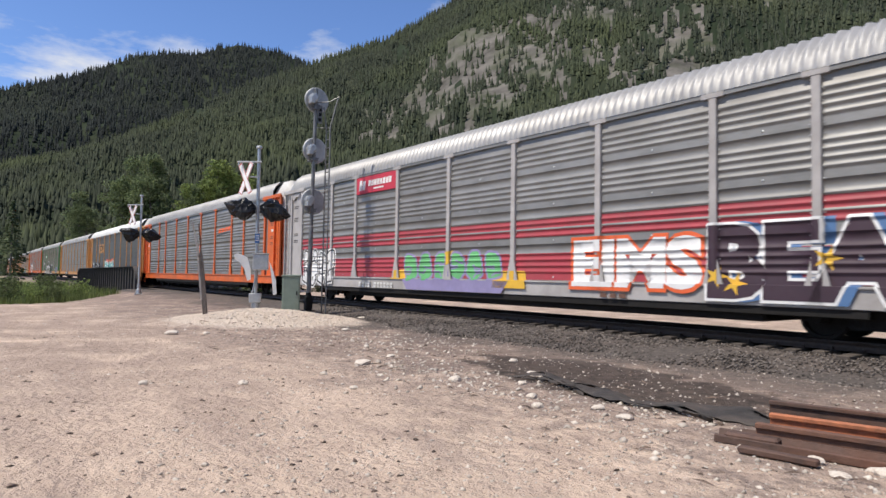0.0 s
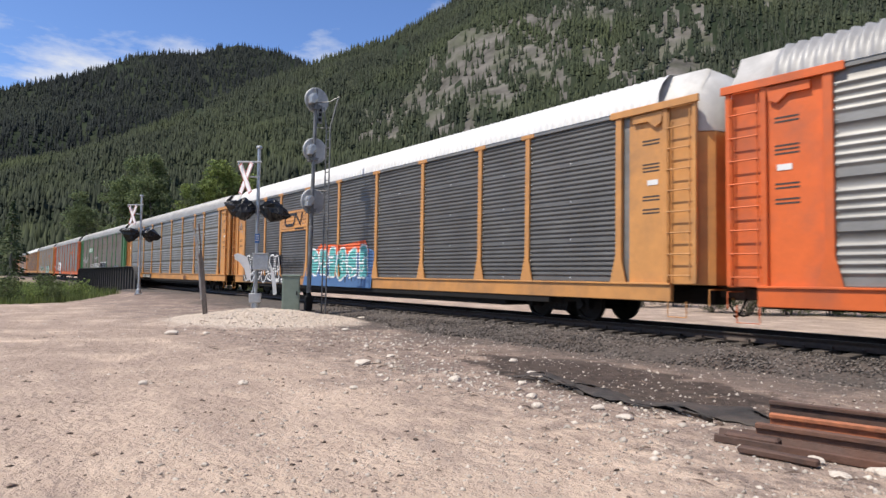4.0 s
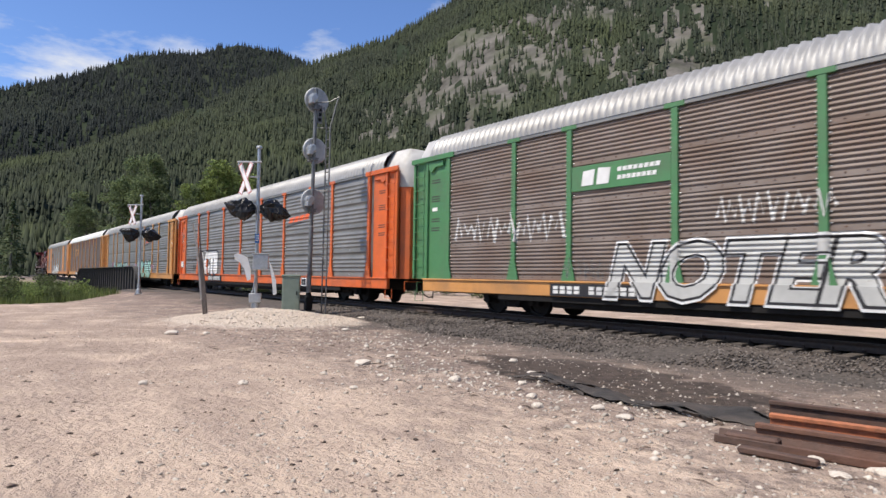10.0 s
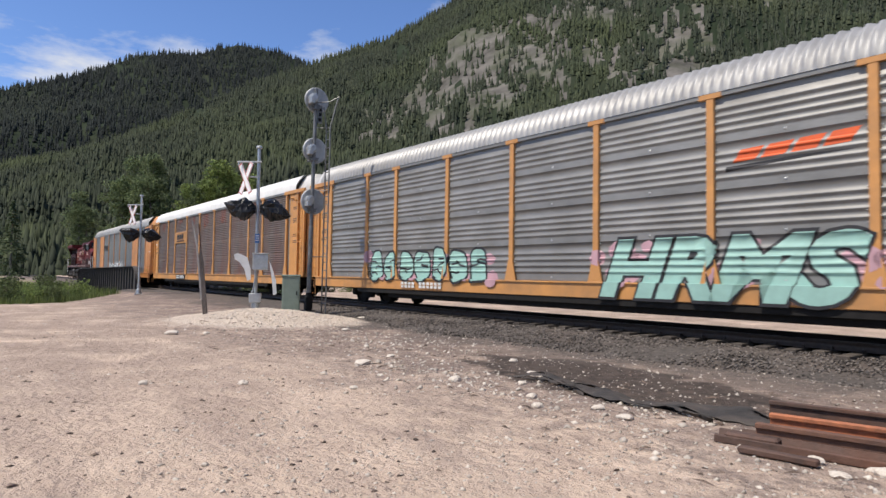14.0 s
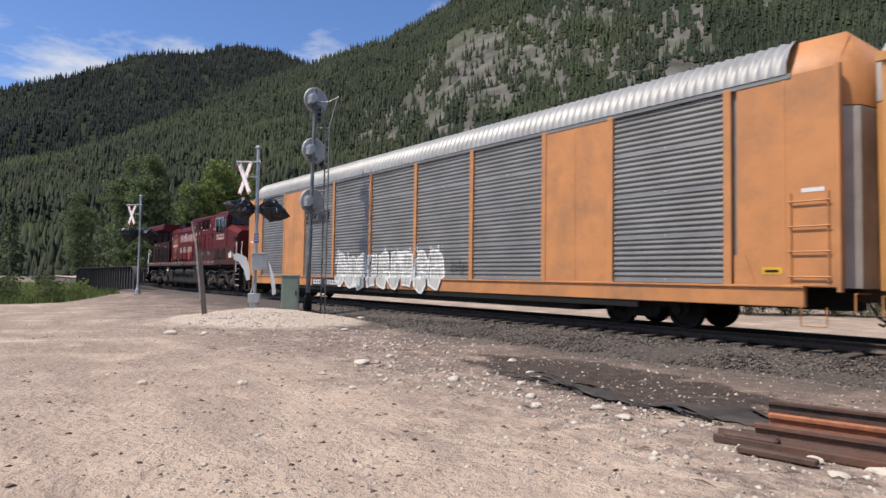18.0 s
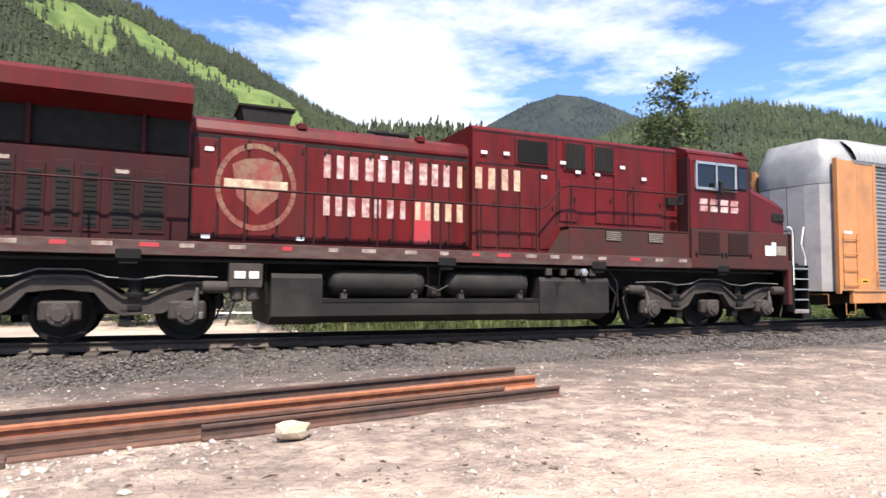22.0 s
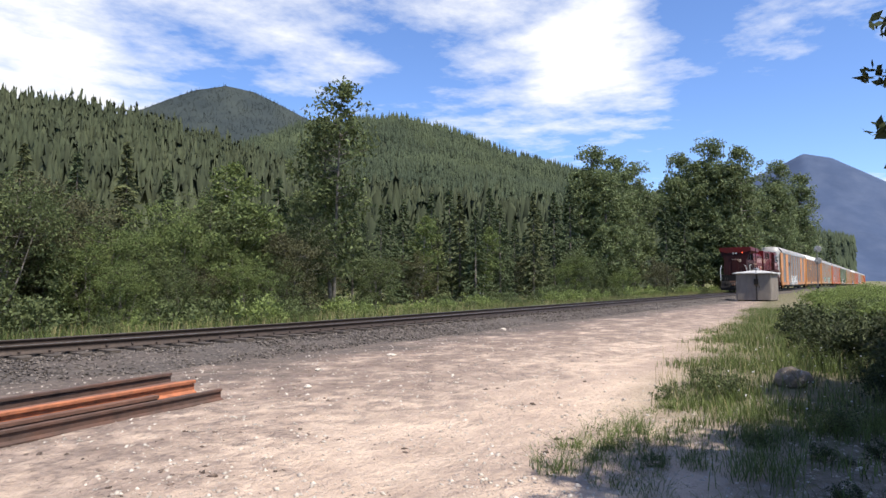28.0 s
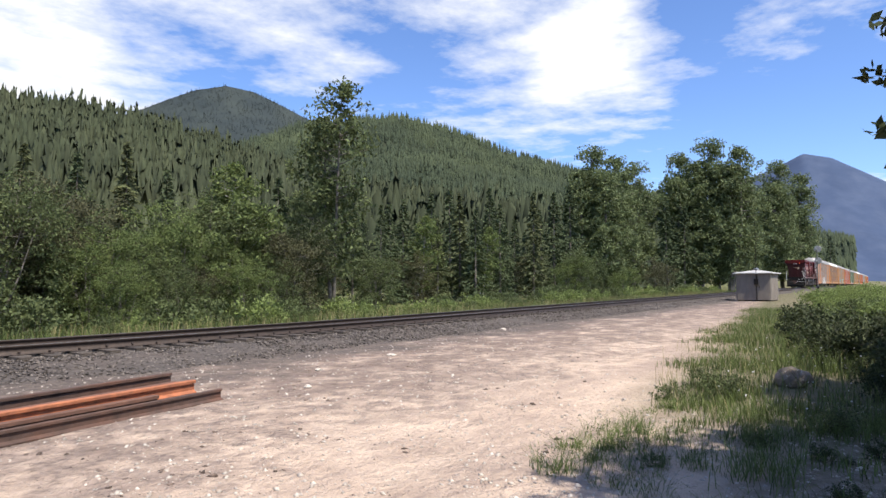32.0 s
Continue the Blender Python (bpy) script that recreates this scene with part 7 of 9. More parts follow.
    # mint and pink pieces
    for x0, x1 in ((-10.2, -2.2), (1.2, 8.0)):
        rng = random.Random(int(x1 * 7))
        clouds = []
        for k in range(22):
            cx, cz, r = rng.uniform(x0, x1), rng.uniform(1.05, 1.9), rng.uniform(0.12, 0.3)
            clouds.append([(cx + 1.3 * r * math.cos(q * 0.7) * rng.uniform(0.8, 1.1), cz + r * math.sin(q * 0.7) * rng.uniform(0.8, 1.1)) for q in range(9)])
        sprayed("paint_cloud", c[6], clouds, pink, P, out=0.002)
    wild("graffiti", c[6], -9.5, 0.90, 6.9, 1.15, 7, mint, black, P, 61, fat=0.36)
    tag(6, "HRMS", 1.6, 0.66, 5.9, 1.42, mint, black, 0.07, shear=0.3, fat=0.05)
    plate(6, -7.2, 2.4, False)
    # rusty car with the yellow board
    board(c[7], -7.62, -4.76, 3.24, 4.04, YELLOW, "ribbed yellow sign board with black marks")
    for z in (3.36, 3.56, 3.76, 3.92):
        part("board_rib", Shape().box(-7.58, -4.8, -HALF - 0.03, -HALF - 0.01, z, z + 0.05, 0.008), YELLOW, c[7])
    slabs(c[7], -7.05, 3.50, 1.75, 0.38, 3, black, 71, y=-HALF - 0.031)
    bars(c[7], [(-7.05, -5.2, 3.34, 0.09)], -HALF - 0.031, black)
    plate(7, -6.85, 2.0)
    stain = material("rust_stain", (0.24, 0.07, 0.05), (0.16, 0.115, 0.10), 5, 0.8, dirt=(0.17, 0.14, 0.125), dscale=2.2, damount=0.9, stretch=(1.5, 1, 0.4), spec=0.2)
    rng = random.Random(70)
    for x0, x1, depth in ((-11.6, -10.7, 0.9), (-6.9, -5.9, 0.55), (-3.4, -2.8, 0.9), (-0.9, 0.1, 1.0), (2.5, 3.6, 0.95), (5.6, 6.8, 0.9), (8.3, 8.9, 0.6)):
        n = 7
        low = [(x0 + (x1 - x0) * k / n, 4.96 - depth * rng.uniform(0.35, 1.0)) for k in range(n + 1)]
        sprayed("rust_stain", c[7], [[low[k], low[k + 1], (low[k + 1][0], 4.96), (low[k][0], 4.96)] for k in range(n)], stain, P, out=0.002)
    # plated car
    Q = PLATED_POSTS
    slabs(c[8], -7.6, 3.58, 0.95, 0.38, 4, black, 81, y=-HALF - 0.01, slant=0.8)
    slabs(c[8], -6.35, 3.55, 1.1, 0.38, 2, black, 82, y=-HALF - 0.01, slant=0.3)
    bars(c[8], [(-7.5, -5.3, 3.42, 0.08)], -HALF - 0.01, black)
    wild("graffiti", c[8], -4.5, 0.62, 7.4, 1.35, 9, silver, white, Q, 83, 7, cloud=white, fat=0.40)
    wild("graffiti_scrawl", c[8], -4.3, 0.7, 7.0, 1.4, 11, black, black, Q, 84, 7, fat=0.13)
    wild("graffiti_scrawl", c[8], -4.6, 1.2, 7.4, 1.0, 6, white, white, Q, 86, 7, fat=0.18)
    wild("graffiti_tag", c[8], 3.3, 1.1, 0.9, 0.6, 3, black, black, Q, 87, 7, fat=0.2)
    plate(8, -6.5, 2.4)


decorate()


# ================= the crossing =================
def gz(x, y):
    return float(ground_z(np.array([x]), np.array([y]))[0])


def crossbuck_mast(x, y, z, turn, arm=True, lean=0.9):
    """Level crossing mast: lamps wrapped in black bags, white and red crossed boards."""
    m = thing("crossing_signal", "galvanised crossing mast with crossed boards and bagged lamps" if arm else "far crossing mast with crossed boards and bagged lamps", "crossing signal", pose(x, y, z, -lean, 0, turn), group="crossing signals")
    part("mast", Shape().lathe([(0.062, 0.2), (0.062, 5.85), (0.05, 5.86)], "z", 14), ALU, m, smooth=False)
    part("base_casting", Shape().box(-0.2, 0.2, -0.2, 0.2, 0.0, 0.05, 0.01).lathe([(0.16, 0.05), (0.15, 0.3), (0.09, 0.34), (0.085, 0.6)], "z", 14), ALU, m)
    for a in (-1, 1):
        part("anchor_bolt", Shape().tube([(a * 0.15, a * 0.15, -0.05), (a * 0.15, a * 0.15, 0.12)], 0.015, 6), RUST_DARK, m)
    # crossed boards
    for k, ang in enumerate((62, -62)):
        b = part("crossed_board", Shape().box(-0.62, 0.62, -0.012, 0.012, -0.10, 0.10, 0.003), SIGN_WHITE, m, "white board with a red border", at=pose(-0.45 + 0.026 * k, -0.16 - 0.018 * k, 4.72, 0, ang, -46))
        edge = flat_red
        for z0, z1 in ((0.085, 0.10), (-0.10, -0.085)):
            part("red_border", Shape().box(-0.6, 0.6, -0.017, -0.012, z0, z1), edge, b)
        for x0 in (-0.6, 0.575):
            part("red_border", Shape().box(x0, x0 + 0.025, -0.017, -0.012, -0.085, 0.085), edge, b)
    part("board_bracket", Shape().tube([(-0.75, -0.08, 5.32), (0.1, -0.08, 5.36)], 0.035, 8).tube([(-0.3, -0.12, 4.8), (0.0, -0.05, 4.8)], 0.03, 8).tube([(-0.7, -0.08, 5.32), (-0.7, -0.08, 5.2)], 0.03, 6), ALU, m)
    part("cross_arm", Shape().tube([(-0.95, 0, 3.62), (0.95, 0, 3.62)], 0.04, 8), ALU, m)
    rng = random.Random(int(abs(x) * 10))
    for sx in (-1, 1):
        bag = Shape()
        n, rows = 18, 15
        vs, fs = [], []
        lobes = [rng.uniform(0, 6.28) for _ in range(3)]
        for r in range(rows):
            t = r / (rows - 1)
            w = 0.30 + 0.70 * math.sin(math.pi * min(1.0, t / 0.8)) if t < 0.62 else 0.07 + 0.77 * (1 - (t - 0.62) / 0.38) ** 0.8
            for k in range(n):
                a = 2 * math.pi * k / n
                crease = 1 + 0.20 * math.sin(3 * a + lobes[0] + 2.5 * t) + 0.14 * math.sin(7 * a + lobes[1] - 5 * t) + rng.uniform(-0.10, 0.10)
                sag = 1.25 if math.sin(a) < 0 else 0.85
                vs.append((sx * (0.08 + 1.06 * t) + rng.uniform(-0.04, 0.04), 0.36 * w * math.cos(a) * crease, 3.66 + 0.36 * w * math.sin(a) * crease * sag + 0.16 * max(0.0, t - 0.6) / 0.4 * (1 if sx < 0 else -1.4)))
        for r in range(rows - 1):
            fs += [(r * n + k, r * n + (k + 1) % n, (r + 1) * n + (k + 1) % n, (r + 1) * n + k) for k in range(n)]
        fs += [tuple(range(n)), tuple(range(len(vs) - 1, len(vs) - n - 1, -1))]
        bag.add(vs, fs)
        part("bagged_lamp", bag, BAG, m, "flashing lamp wrapped in a shiny black plastic bag")
    part("bell", Shape().lathe([(0.03, 5.86), (0.12, 5.88), (0.10, 5.95), (0.02, 5.98)], "z", 12), ALU, m)
    if arm:
        part("mechanism_box", Shape().box(-0.12, 0.42, -0.24, 0.2, 1.45, 2.02, 0.02), ALU, m, "grey gate mechanism box")
        part("box_lid", Shape().box(-0.14, 0.44, -0.26, 0.22, 2.02, 2.05, 0.01), ALU, m)
        for s, nm in (((-0.62, -0.42), "counterweight_arm"), ((0.48, 0.62), "counterweight_arm")):
            a, b = s
            part(nm, Shape().prism([(a - 0.12, 1.98), (a + 0.02, 2.03), (b + 0.12, 1.9), (b + 0.24, 1.5), (b + 0.26, 1.1), (b + 0.14, 1.06), (b + 0.04, 1.45), (a + 0.06, 1.72), (a - 0.10, 1.8)] if a < 0 else [(a - 0.02, 1.75), (b - 0.08, 1.6), (b + 0.08, 1.1), (b + 0.12, 0.6), (a + 0.14, 0.55), (a + 0.08, 1.1)], "y", -0.30, -0.26), WHITE, m, "white painted gate arm bracket")
        part("conduit", Shape().tube([(-0.1, -0.12, 0.05), (-0.13, -0.12, 0.6), (-0.05, -0.12, 0.9), (0, -0.12, 1.45)], 0.03, 8), ALU, m)
        part("junction_box", Shape().box(-0.22, 0.2, -0.2, 0.05, 0.28, 0.62, 0.02), ALU, m)
        part("blue_tag", Shape().box(-0.07, 0.09, -0.085, -0.07, 2.42, 2.75), flat_blue, m, "blue notice plate with white print")
        bars(m, [(-0.05, 0.07, 2.66, 0.03), (-0.05, 0.07, 2.58, 0.03), (-0.05, 0.07, 2.5, 0.03)], -0.086, WHITE, "notice_print")
    return m


flat_red = flat_paint("board_red", (0.50, 0.03, 0.04))
SIGN_WHITE = flat_paint("sign_white", (0.82, 0.82, 0.82))
flat_blue = flat_paint("tag_blue", (0.05, 0.16, 0.40))


def block_signal(x, y, z, turn, heads, top, ladder=True, lean=1.0, label="tall grey railway signal mast with three round heads seen from behind"):
    m = thing("railway_signal", label, "railway signal", pose(x, y, z, -lean, 0, turn), group="railway signals")
    part("mast", Shape().lathe([(0.085, 0.5), (0.085, 3.2), (0.07, 3.25), (0.07, top)], "z", 14), SIGNAL_GREY, m)
    part("base", Shape().box(-0.22, 0.22, -0.22, 0.22, 0.0, 0.1, 0.02).box(-0.13, 0.13, -0.13, 0.13, 0.1, 0.62, 0.03).lathe([(0.12, 0.6), (0.095, 0.75)], "z", 12), LOCO_DARK, m)
    part("concrete_foot", Shape().box(-0.4, 0.5, -0.35, 0.35, -0.25, 0.06, 0.03), BALLAST, m)
    for k, h in enumerate(heads):
        hd = part("signal_head", Shape().lathe([(0.02, 0.03), (0.47, 0.03), (0.50, 0.0), (0.50, -0.02), (0.46, 0.0), (0.02, 0.0)], "x", 28, (-0.14, 0.1, h)), DISC_GREY, m, "round pale grey backplate of a signal head", smooth=False)
        part("lamp_housing", Shape().lathe([(0.14, -0.10), (0.17, 0.05), (0.17, 0.26), (0.1, 0.3), (0.02, 0.3)], "x", 14, (-0.1, -0.12, h + 0.02)).box(-0.08, 0.2, -0.28, -0.1, h - 0.22, h - 0.05, 0.02), ALU, hd)
        part("hood", Shape().lathe([(0.13, -0.5), (0.14, -0.14)], "x", 14, (0, 0.1, h + 0.0)), BLACK, hd)
        part("bracket", Shape().box(-0.1, 0.12, -0.12, 0.12, h - 0.42, h - 0.36, 0.01).tube([(0.0, -0.2, h - 0.32), (0.0, 0.2, h - 0.30)], 0.025, 6).tube([(0.05, -0.3, h - 0.5), (0.0, 0, h - 0.38)], 0.02, 6), SIGNAL_GREY, hd)
    if ladder:
        L = part("ladder", Shape().tube([(0.18, 0.46, 0.0), (0.16, 0.40, top - 1.5), (0.16, 0.26, top - 0.7)], 0.03, 6).tube([(0.52, 0.46, 0.0), (0.48, 0.40, top - 1.5), (0.56, 0.66, top - 0.3)], 0.03, 6), SIGNAL_GREY, m)
        k, q = 0, 0.35
        while q < top - 1.4:
            f = q / (top - 1.5)
            part("rung", Shape().tube([(0.18 - 0.02 * f, 0.46 - 0.06 * f, q), (0.52 - 0.04 * f, 0.46 - 0.06 * f, q)], 0.02, 6), SIGNAL_GREY, L)
            q += 0.31
        for h in (2.1, 4.6, top - 1.5):
            part("ladder_stay", Shape().tube([(0, 0, h), (0.34, 0.42, h), (0.56, 0.42, h)], 0.018, 6), SIGNAL_GREY, m)
        part("guard_rail", Shape().tube([(0.0, 0, top - 0.55), (0.4, 0.4, top - 0.5), (0.6, 0.68, top - 0.3)], 0.02, 6).tube([(-0.1, 0.3, top - 0.6), (0, 0, top - 0.58)], 0.02, 6), SIGNAL_GREY, m)
        pl = part("number_plate", Shape().box(-0.02, 0.0, 0.1, 0.28, top - 1.3, top - 0.62), SIGNAL_GREY, m)
        for k in range(3):
            part("plate_mark", Shape().box(0.001, 0.006, 0.13, 0.25, top - 1.22 + k * 0.2, top - 1.1 + k * 0.2), BLACK, pl)
    return m


def crossing():
    crossbuck_mast(-22.3, 8.4, gz(-22.3, 8.4), 66, True)
    crossbuck_mast(-41.3, 8.4, gz(-41.3, 8.4), 70, False, 0.3)
    block_signal(-22.1, 10.35, gz(-22.1, 10.35) + 0.05, 0, (8.1, 6.15, 4.2), 8.5)
    block_signal(100, 28.5, gz(100, 28.5), 180, (6.6, 4.9, 3.2), 6.9, False, 0, "distant railway signal with three round heads")
    block_signal(111, 16.5, gz(111, 16.5), 180, (6.4, 4.6), 6.6, False, 0, "distant railway signal with two round heads")
    # green cabinet on the mound
    c = thing("signal_cabinet", "green painted steel cabinet beside the mast", "cabinet", pose(-21.15, 9.25, gz(-21.15, 9.25) - 0.05, 0, 0, 64))
    part("body", Shape().box(-0.30, 0.30, -0.22, 0.22, 0.0, 1.25, 0.015), CAB_GREEN, c)
    part("lid", Shape().box(-0.33, 0.33, -0.25, 0.25, 1.25, 1.32, 0.02), CAB_GREEN, c)
    part("door", Shape().box(-0.26, 0.26, -0.235, -0.22, 0.08, 1.2, 0.006), CAB_GREEN, c)
    part("latch", Shape().box(0.18, 0.22, -0.26, -0.235, 0.6, 0.75, 0.006), LOCO_DARK, c)
    # split leaning post
    p = thing("leaning_post", "old split wooden post leaning beside the lane", "post", pose(-21.2, 6.35, gz(-21.2, 6.35) - 0.2, 7.5, -4.0, 60))
    part("stake", Shape().prism([(-0.07, 0), (0.07, 0), (0.06, 1.9), (0.02, 2.35), (-0.06, 2.1)], "y", -0.05, 0.05), WOOD, p)
    part("splinter", Shape().prism([(-0.10, 0.7), (-0.045, 0.7), (-0.06, 2.5), (-0.15, 3.25), (-0.18, 3.2), (-0.11, 2.4)], "y", -0.06, -0.02), BIRCH, p, "pale split off splinter")
    part("rod", Shape().tube([(0.0, 0.06, 0.2), (0.0, 0.07, 3.15)], 0.02, 6), RUST_DARK, p)


def girder(y, x0, x1, name):
    """Plate girder of the bridge with rounded upper ends and stiffeners."""
    g = thing("bridge_girder", "black riveted plate girder of the railway bridge", "bridge girder", pose(0, y, 0), group="bridge girders")
    zt, zb = 2.25, -0.6
    out = [(x0, zb)]
    for k in range(7):
        a = math.pi / 2 * k / 6
        out.append((x0 + 1.4 - 1.4 * math.cos(a), zt - 1.4 + 1.4 * math.sin(a)))
    for k in range(7):
        a = math.pi / 2 * k / 6
        out.append((x1 - 1.4 + 1.4 * math.sin(a), zt - 1.4 + 1.4 * math.cos(a)))
    out.append((x1, zb))
    part("web", Shape().prism(out, "y", -0.02, 0.02), GIRDER, g)
    fl = Shape()
    for (a, b), (c, d) in zip(out[1:-1], out[2:-1]):
        fl.add([(a, -0.22, b), (c, -0.22, d), (c, 0.22, d), (a, 0.22, b), (a, -0.22, b + 0.04), (c, -0.22, d + 0.04), (c, 0.22, d + 0.04), (a, 0.22, b + 0.04)], [(3, 2, 1, 0), (4, 5, 6, 7), (0, 1, 5, 4), (1, 2, 6, 5), (2, 3, 7, 6), (3, 0, 4, 7)])
    part("flange", fl, GIRDER, g)
    part("lower_flange", Shape().box(x0, x1, -0.22, 0.22, zb - 0.04, zb), GIRDER, g)
    st = Shape().box(-0.012, 0.012, -0.17, 0.17, zb, zt - 0.02).mesh("stiffener", GIRDER)
    x = x0 + 1.5
    while x < x1 - 1.0:
        part("stiffener", st, GIRDER, g, at=pose(x, 0, 0))
        x += 1.15
    for sx, e in ((-1, x0), (1, x1)):
        part("end_post", Shape().box(e - 0.02, e + 0.02, -0.22, 0.22, zb, zt - 1.4), GIRDER, g)
    # knee braces lean on the inner side
    inner = 1 if y < TRACK_Y else -1
    x = x0 + 2.2
    while x < x1 - 1.5:
        part("knee_brace", Shape().prism([(0, zt - 0.1), (0, 0.5), (inner * 0.75, 0.5)], "x", x, x + 0.03), GIRDER, g)
        x += 3.4
    return g


def bridge():
    girder(TRACK_Y - 2.5, -90, -57.0, "near")
    girder(TRACK_Y + 2.5, -88, -55.0, "far")
    b = thing("bridge_deck", "dark timber and steel bridge floor under the rails", "bridge deck", kind="structure")
    part("floor_beam", Shape().box(-92, -54.5, TRACK_Y - 2.3, TRACK_Y + 2.3, 0.1, 0.42), GIRDER, b)
    for x, nm in ((-54.3, "abutment"), (-91.5, "abutment")):
        part(nm, Shape().box(x - 1.0, x + 1.0, TRACK_Y - 3.4, TRACK_Y + 3.4, -4, 0.3, 0.05), BALLAST, b)


# ================= beside the lane =================
def rail_piece(a, b, mat, roll, name="old_rail", label="", tall=0.17):
    """A length of used rail lying on the ground between two points."""
    A, B = Vector(a), Vector(b)
    d = (B - A)
    yaw, tilt = math.degrees(math.atan2(d.y, d.x)), math.degrees(math.atan2(d.z, math.hypot(d.x, d.y)))
    k = tall / 0.172
    s = Shape().prism([(p * k, (q + 0.172) * k) for p, q in RAIL_SECTION], "x", 0, d.length)
    ob = thing(name, label, "rail", pose(*a, roll, -tilt, yaw), group="pile of used rails")
    part("rail_body", s, mat, ob)
    return ob


def rail_pile():
    rail_piece((-3.30, 6.78, 0.14), (4.62, 8.66, 0.13), RUST_DARK, 0, label="dark rusted used rail on the pile")
    rail_piece((-3.2, 6.60, 0.04), (4.50, 8.32, 0.06), RUST, 12, label="brown rusted used rail under the others")
    rail_piece((-3.12, 6.42, 0.08), (4.58, 7.98, 0.10), RUST_BRIGHT, 4, label="orange rusted used rail on the pile")
    rail_piece((-3.3, 6.22, 0.02), (4.50, 7.86, 0.02), RUST_DARK, 86, label="dark used rail lying on its side")
    rail_piece((-3.1, 6.10, 0.0), (3.9, 7.62, 0.0), RUST, 0, label="brown used rail at the front of the pile", tall=0.20)
    rail_piece((0.15, 6.70, 0.0), (4.82, 7.72, 0.0), RUST_DARK, 0, label="dark used rail with a bright rusted end", tall=0.15)
    rail_piece((-3.42, 6.02, 0.03), (-1.4, 6.42, 0.02), RUST_DARK, 90, label="short used rail end")
    t = thing("timber_block", "dark split timber end under the rails", "timber", pose(-3.2, 5.98, 0.0, 0, 0, 12))
    part("timber", Shape().box(-0.12, 0.35, -0.08, 0.08, 0.0, 0.10, 0.02), RUST_DARK, t)
    t = thing("timber_block", "dark burnt timber lying before the rails", "timber", pose(-2.75, 5.72, 0.0, 0, 0, 8))
    part("timber", Shape().box(-0.3, 0.35, -0.05, 0.04, 0.0, 0.06, 0.012), RUST_DARK, t)


def stone_mesh(seed, flat=0.7, blocky=0.0):
    rng = random.Random(seed)
    bm = bmesh.new()
    bmesh.ops.create_icosphere(bm, subdivisions=2, radius=0.5)
    k = Vector((rng.uniform(0.75, 1.3), rng.uniform(0.7, 1.1), flat * rng.uniform(0.7, 1.1)))
    for v in bm.verts:
        big = max(abs(v.co.x), abs(v.co.y), abs(v.co.z))
        v.co = v.co.lerp(v.co * (0.42 / big), blocky)
        n = noise.noise(v.co * 2.3 + Vector((seed * 3.1, 0, 0)))
        v.co = Vector((v.co.x * k.x, v.co.y * k.y, v.co.z * k.z)) * (1 + 0.35 * n)
    me = bpy.data.meshes.new("stone")
    bm.to_mesh(me)
    bm.free()
    return me


def scatter(name, pts, sizes, mat, seed, label, category, flat=0.65):
    """Many small angular stones as one mesh."""
    rng = np.random.default_rng(seed)
    base = np.array([(1, 0, 0), (-1, 0, 0), (0, 1, 0), (0, -1, 0), (0, 0, 1), (0, 0, -1)], float)
    tri = np.array([(0, 2, 4), (2, 1, 4), (1, 3, 4), (3, 0, 4), (2, 0, 5), (1, 2, 5), (3, 1, 5), (0, 3, 5)])
    n = len(pts)
    V = np.repeat(base[None], n, 0) * rng.uniform(0.65, 1.25, (n, 6, 1)) + rng.normal(0, 0.14, (n, 6, 3))
    V[:, :, 2] *= flat
    a = rng.uniform(0, 6.28, n)
    c, s = np.cos(a)[:, None], np.sin(a)[:, None]
    x, y = V[:, :, 0] * c - V[:, :, 1] * s, V[:, :, 0] * s + V[:, :, 1] * c
    tl = rng.normal(0, 0.35, (n, 1))
    z = V[:, :, 2] + x * tl
    V = np.stack([x, y, z], -1) * sizes[:, None, None] + pts[:, None, :]
    F = (np.arange(n)[:, None, None] * 6 + tri[None]).reshape(-1, 3)
    return tagged(new(name, fast_mesh(name, V, F, [mat])), label, category, kind="stuff")


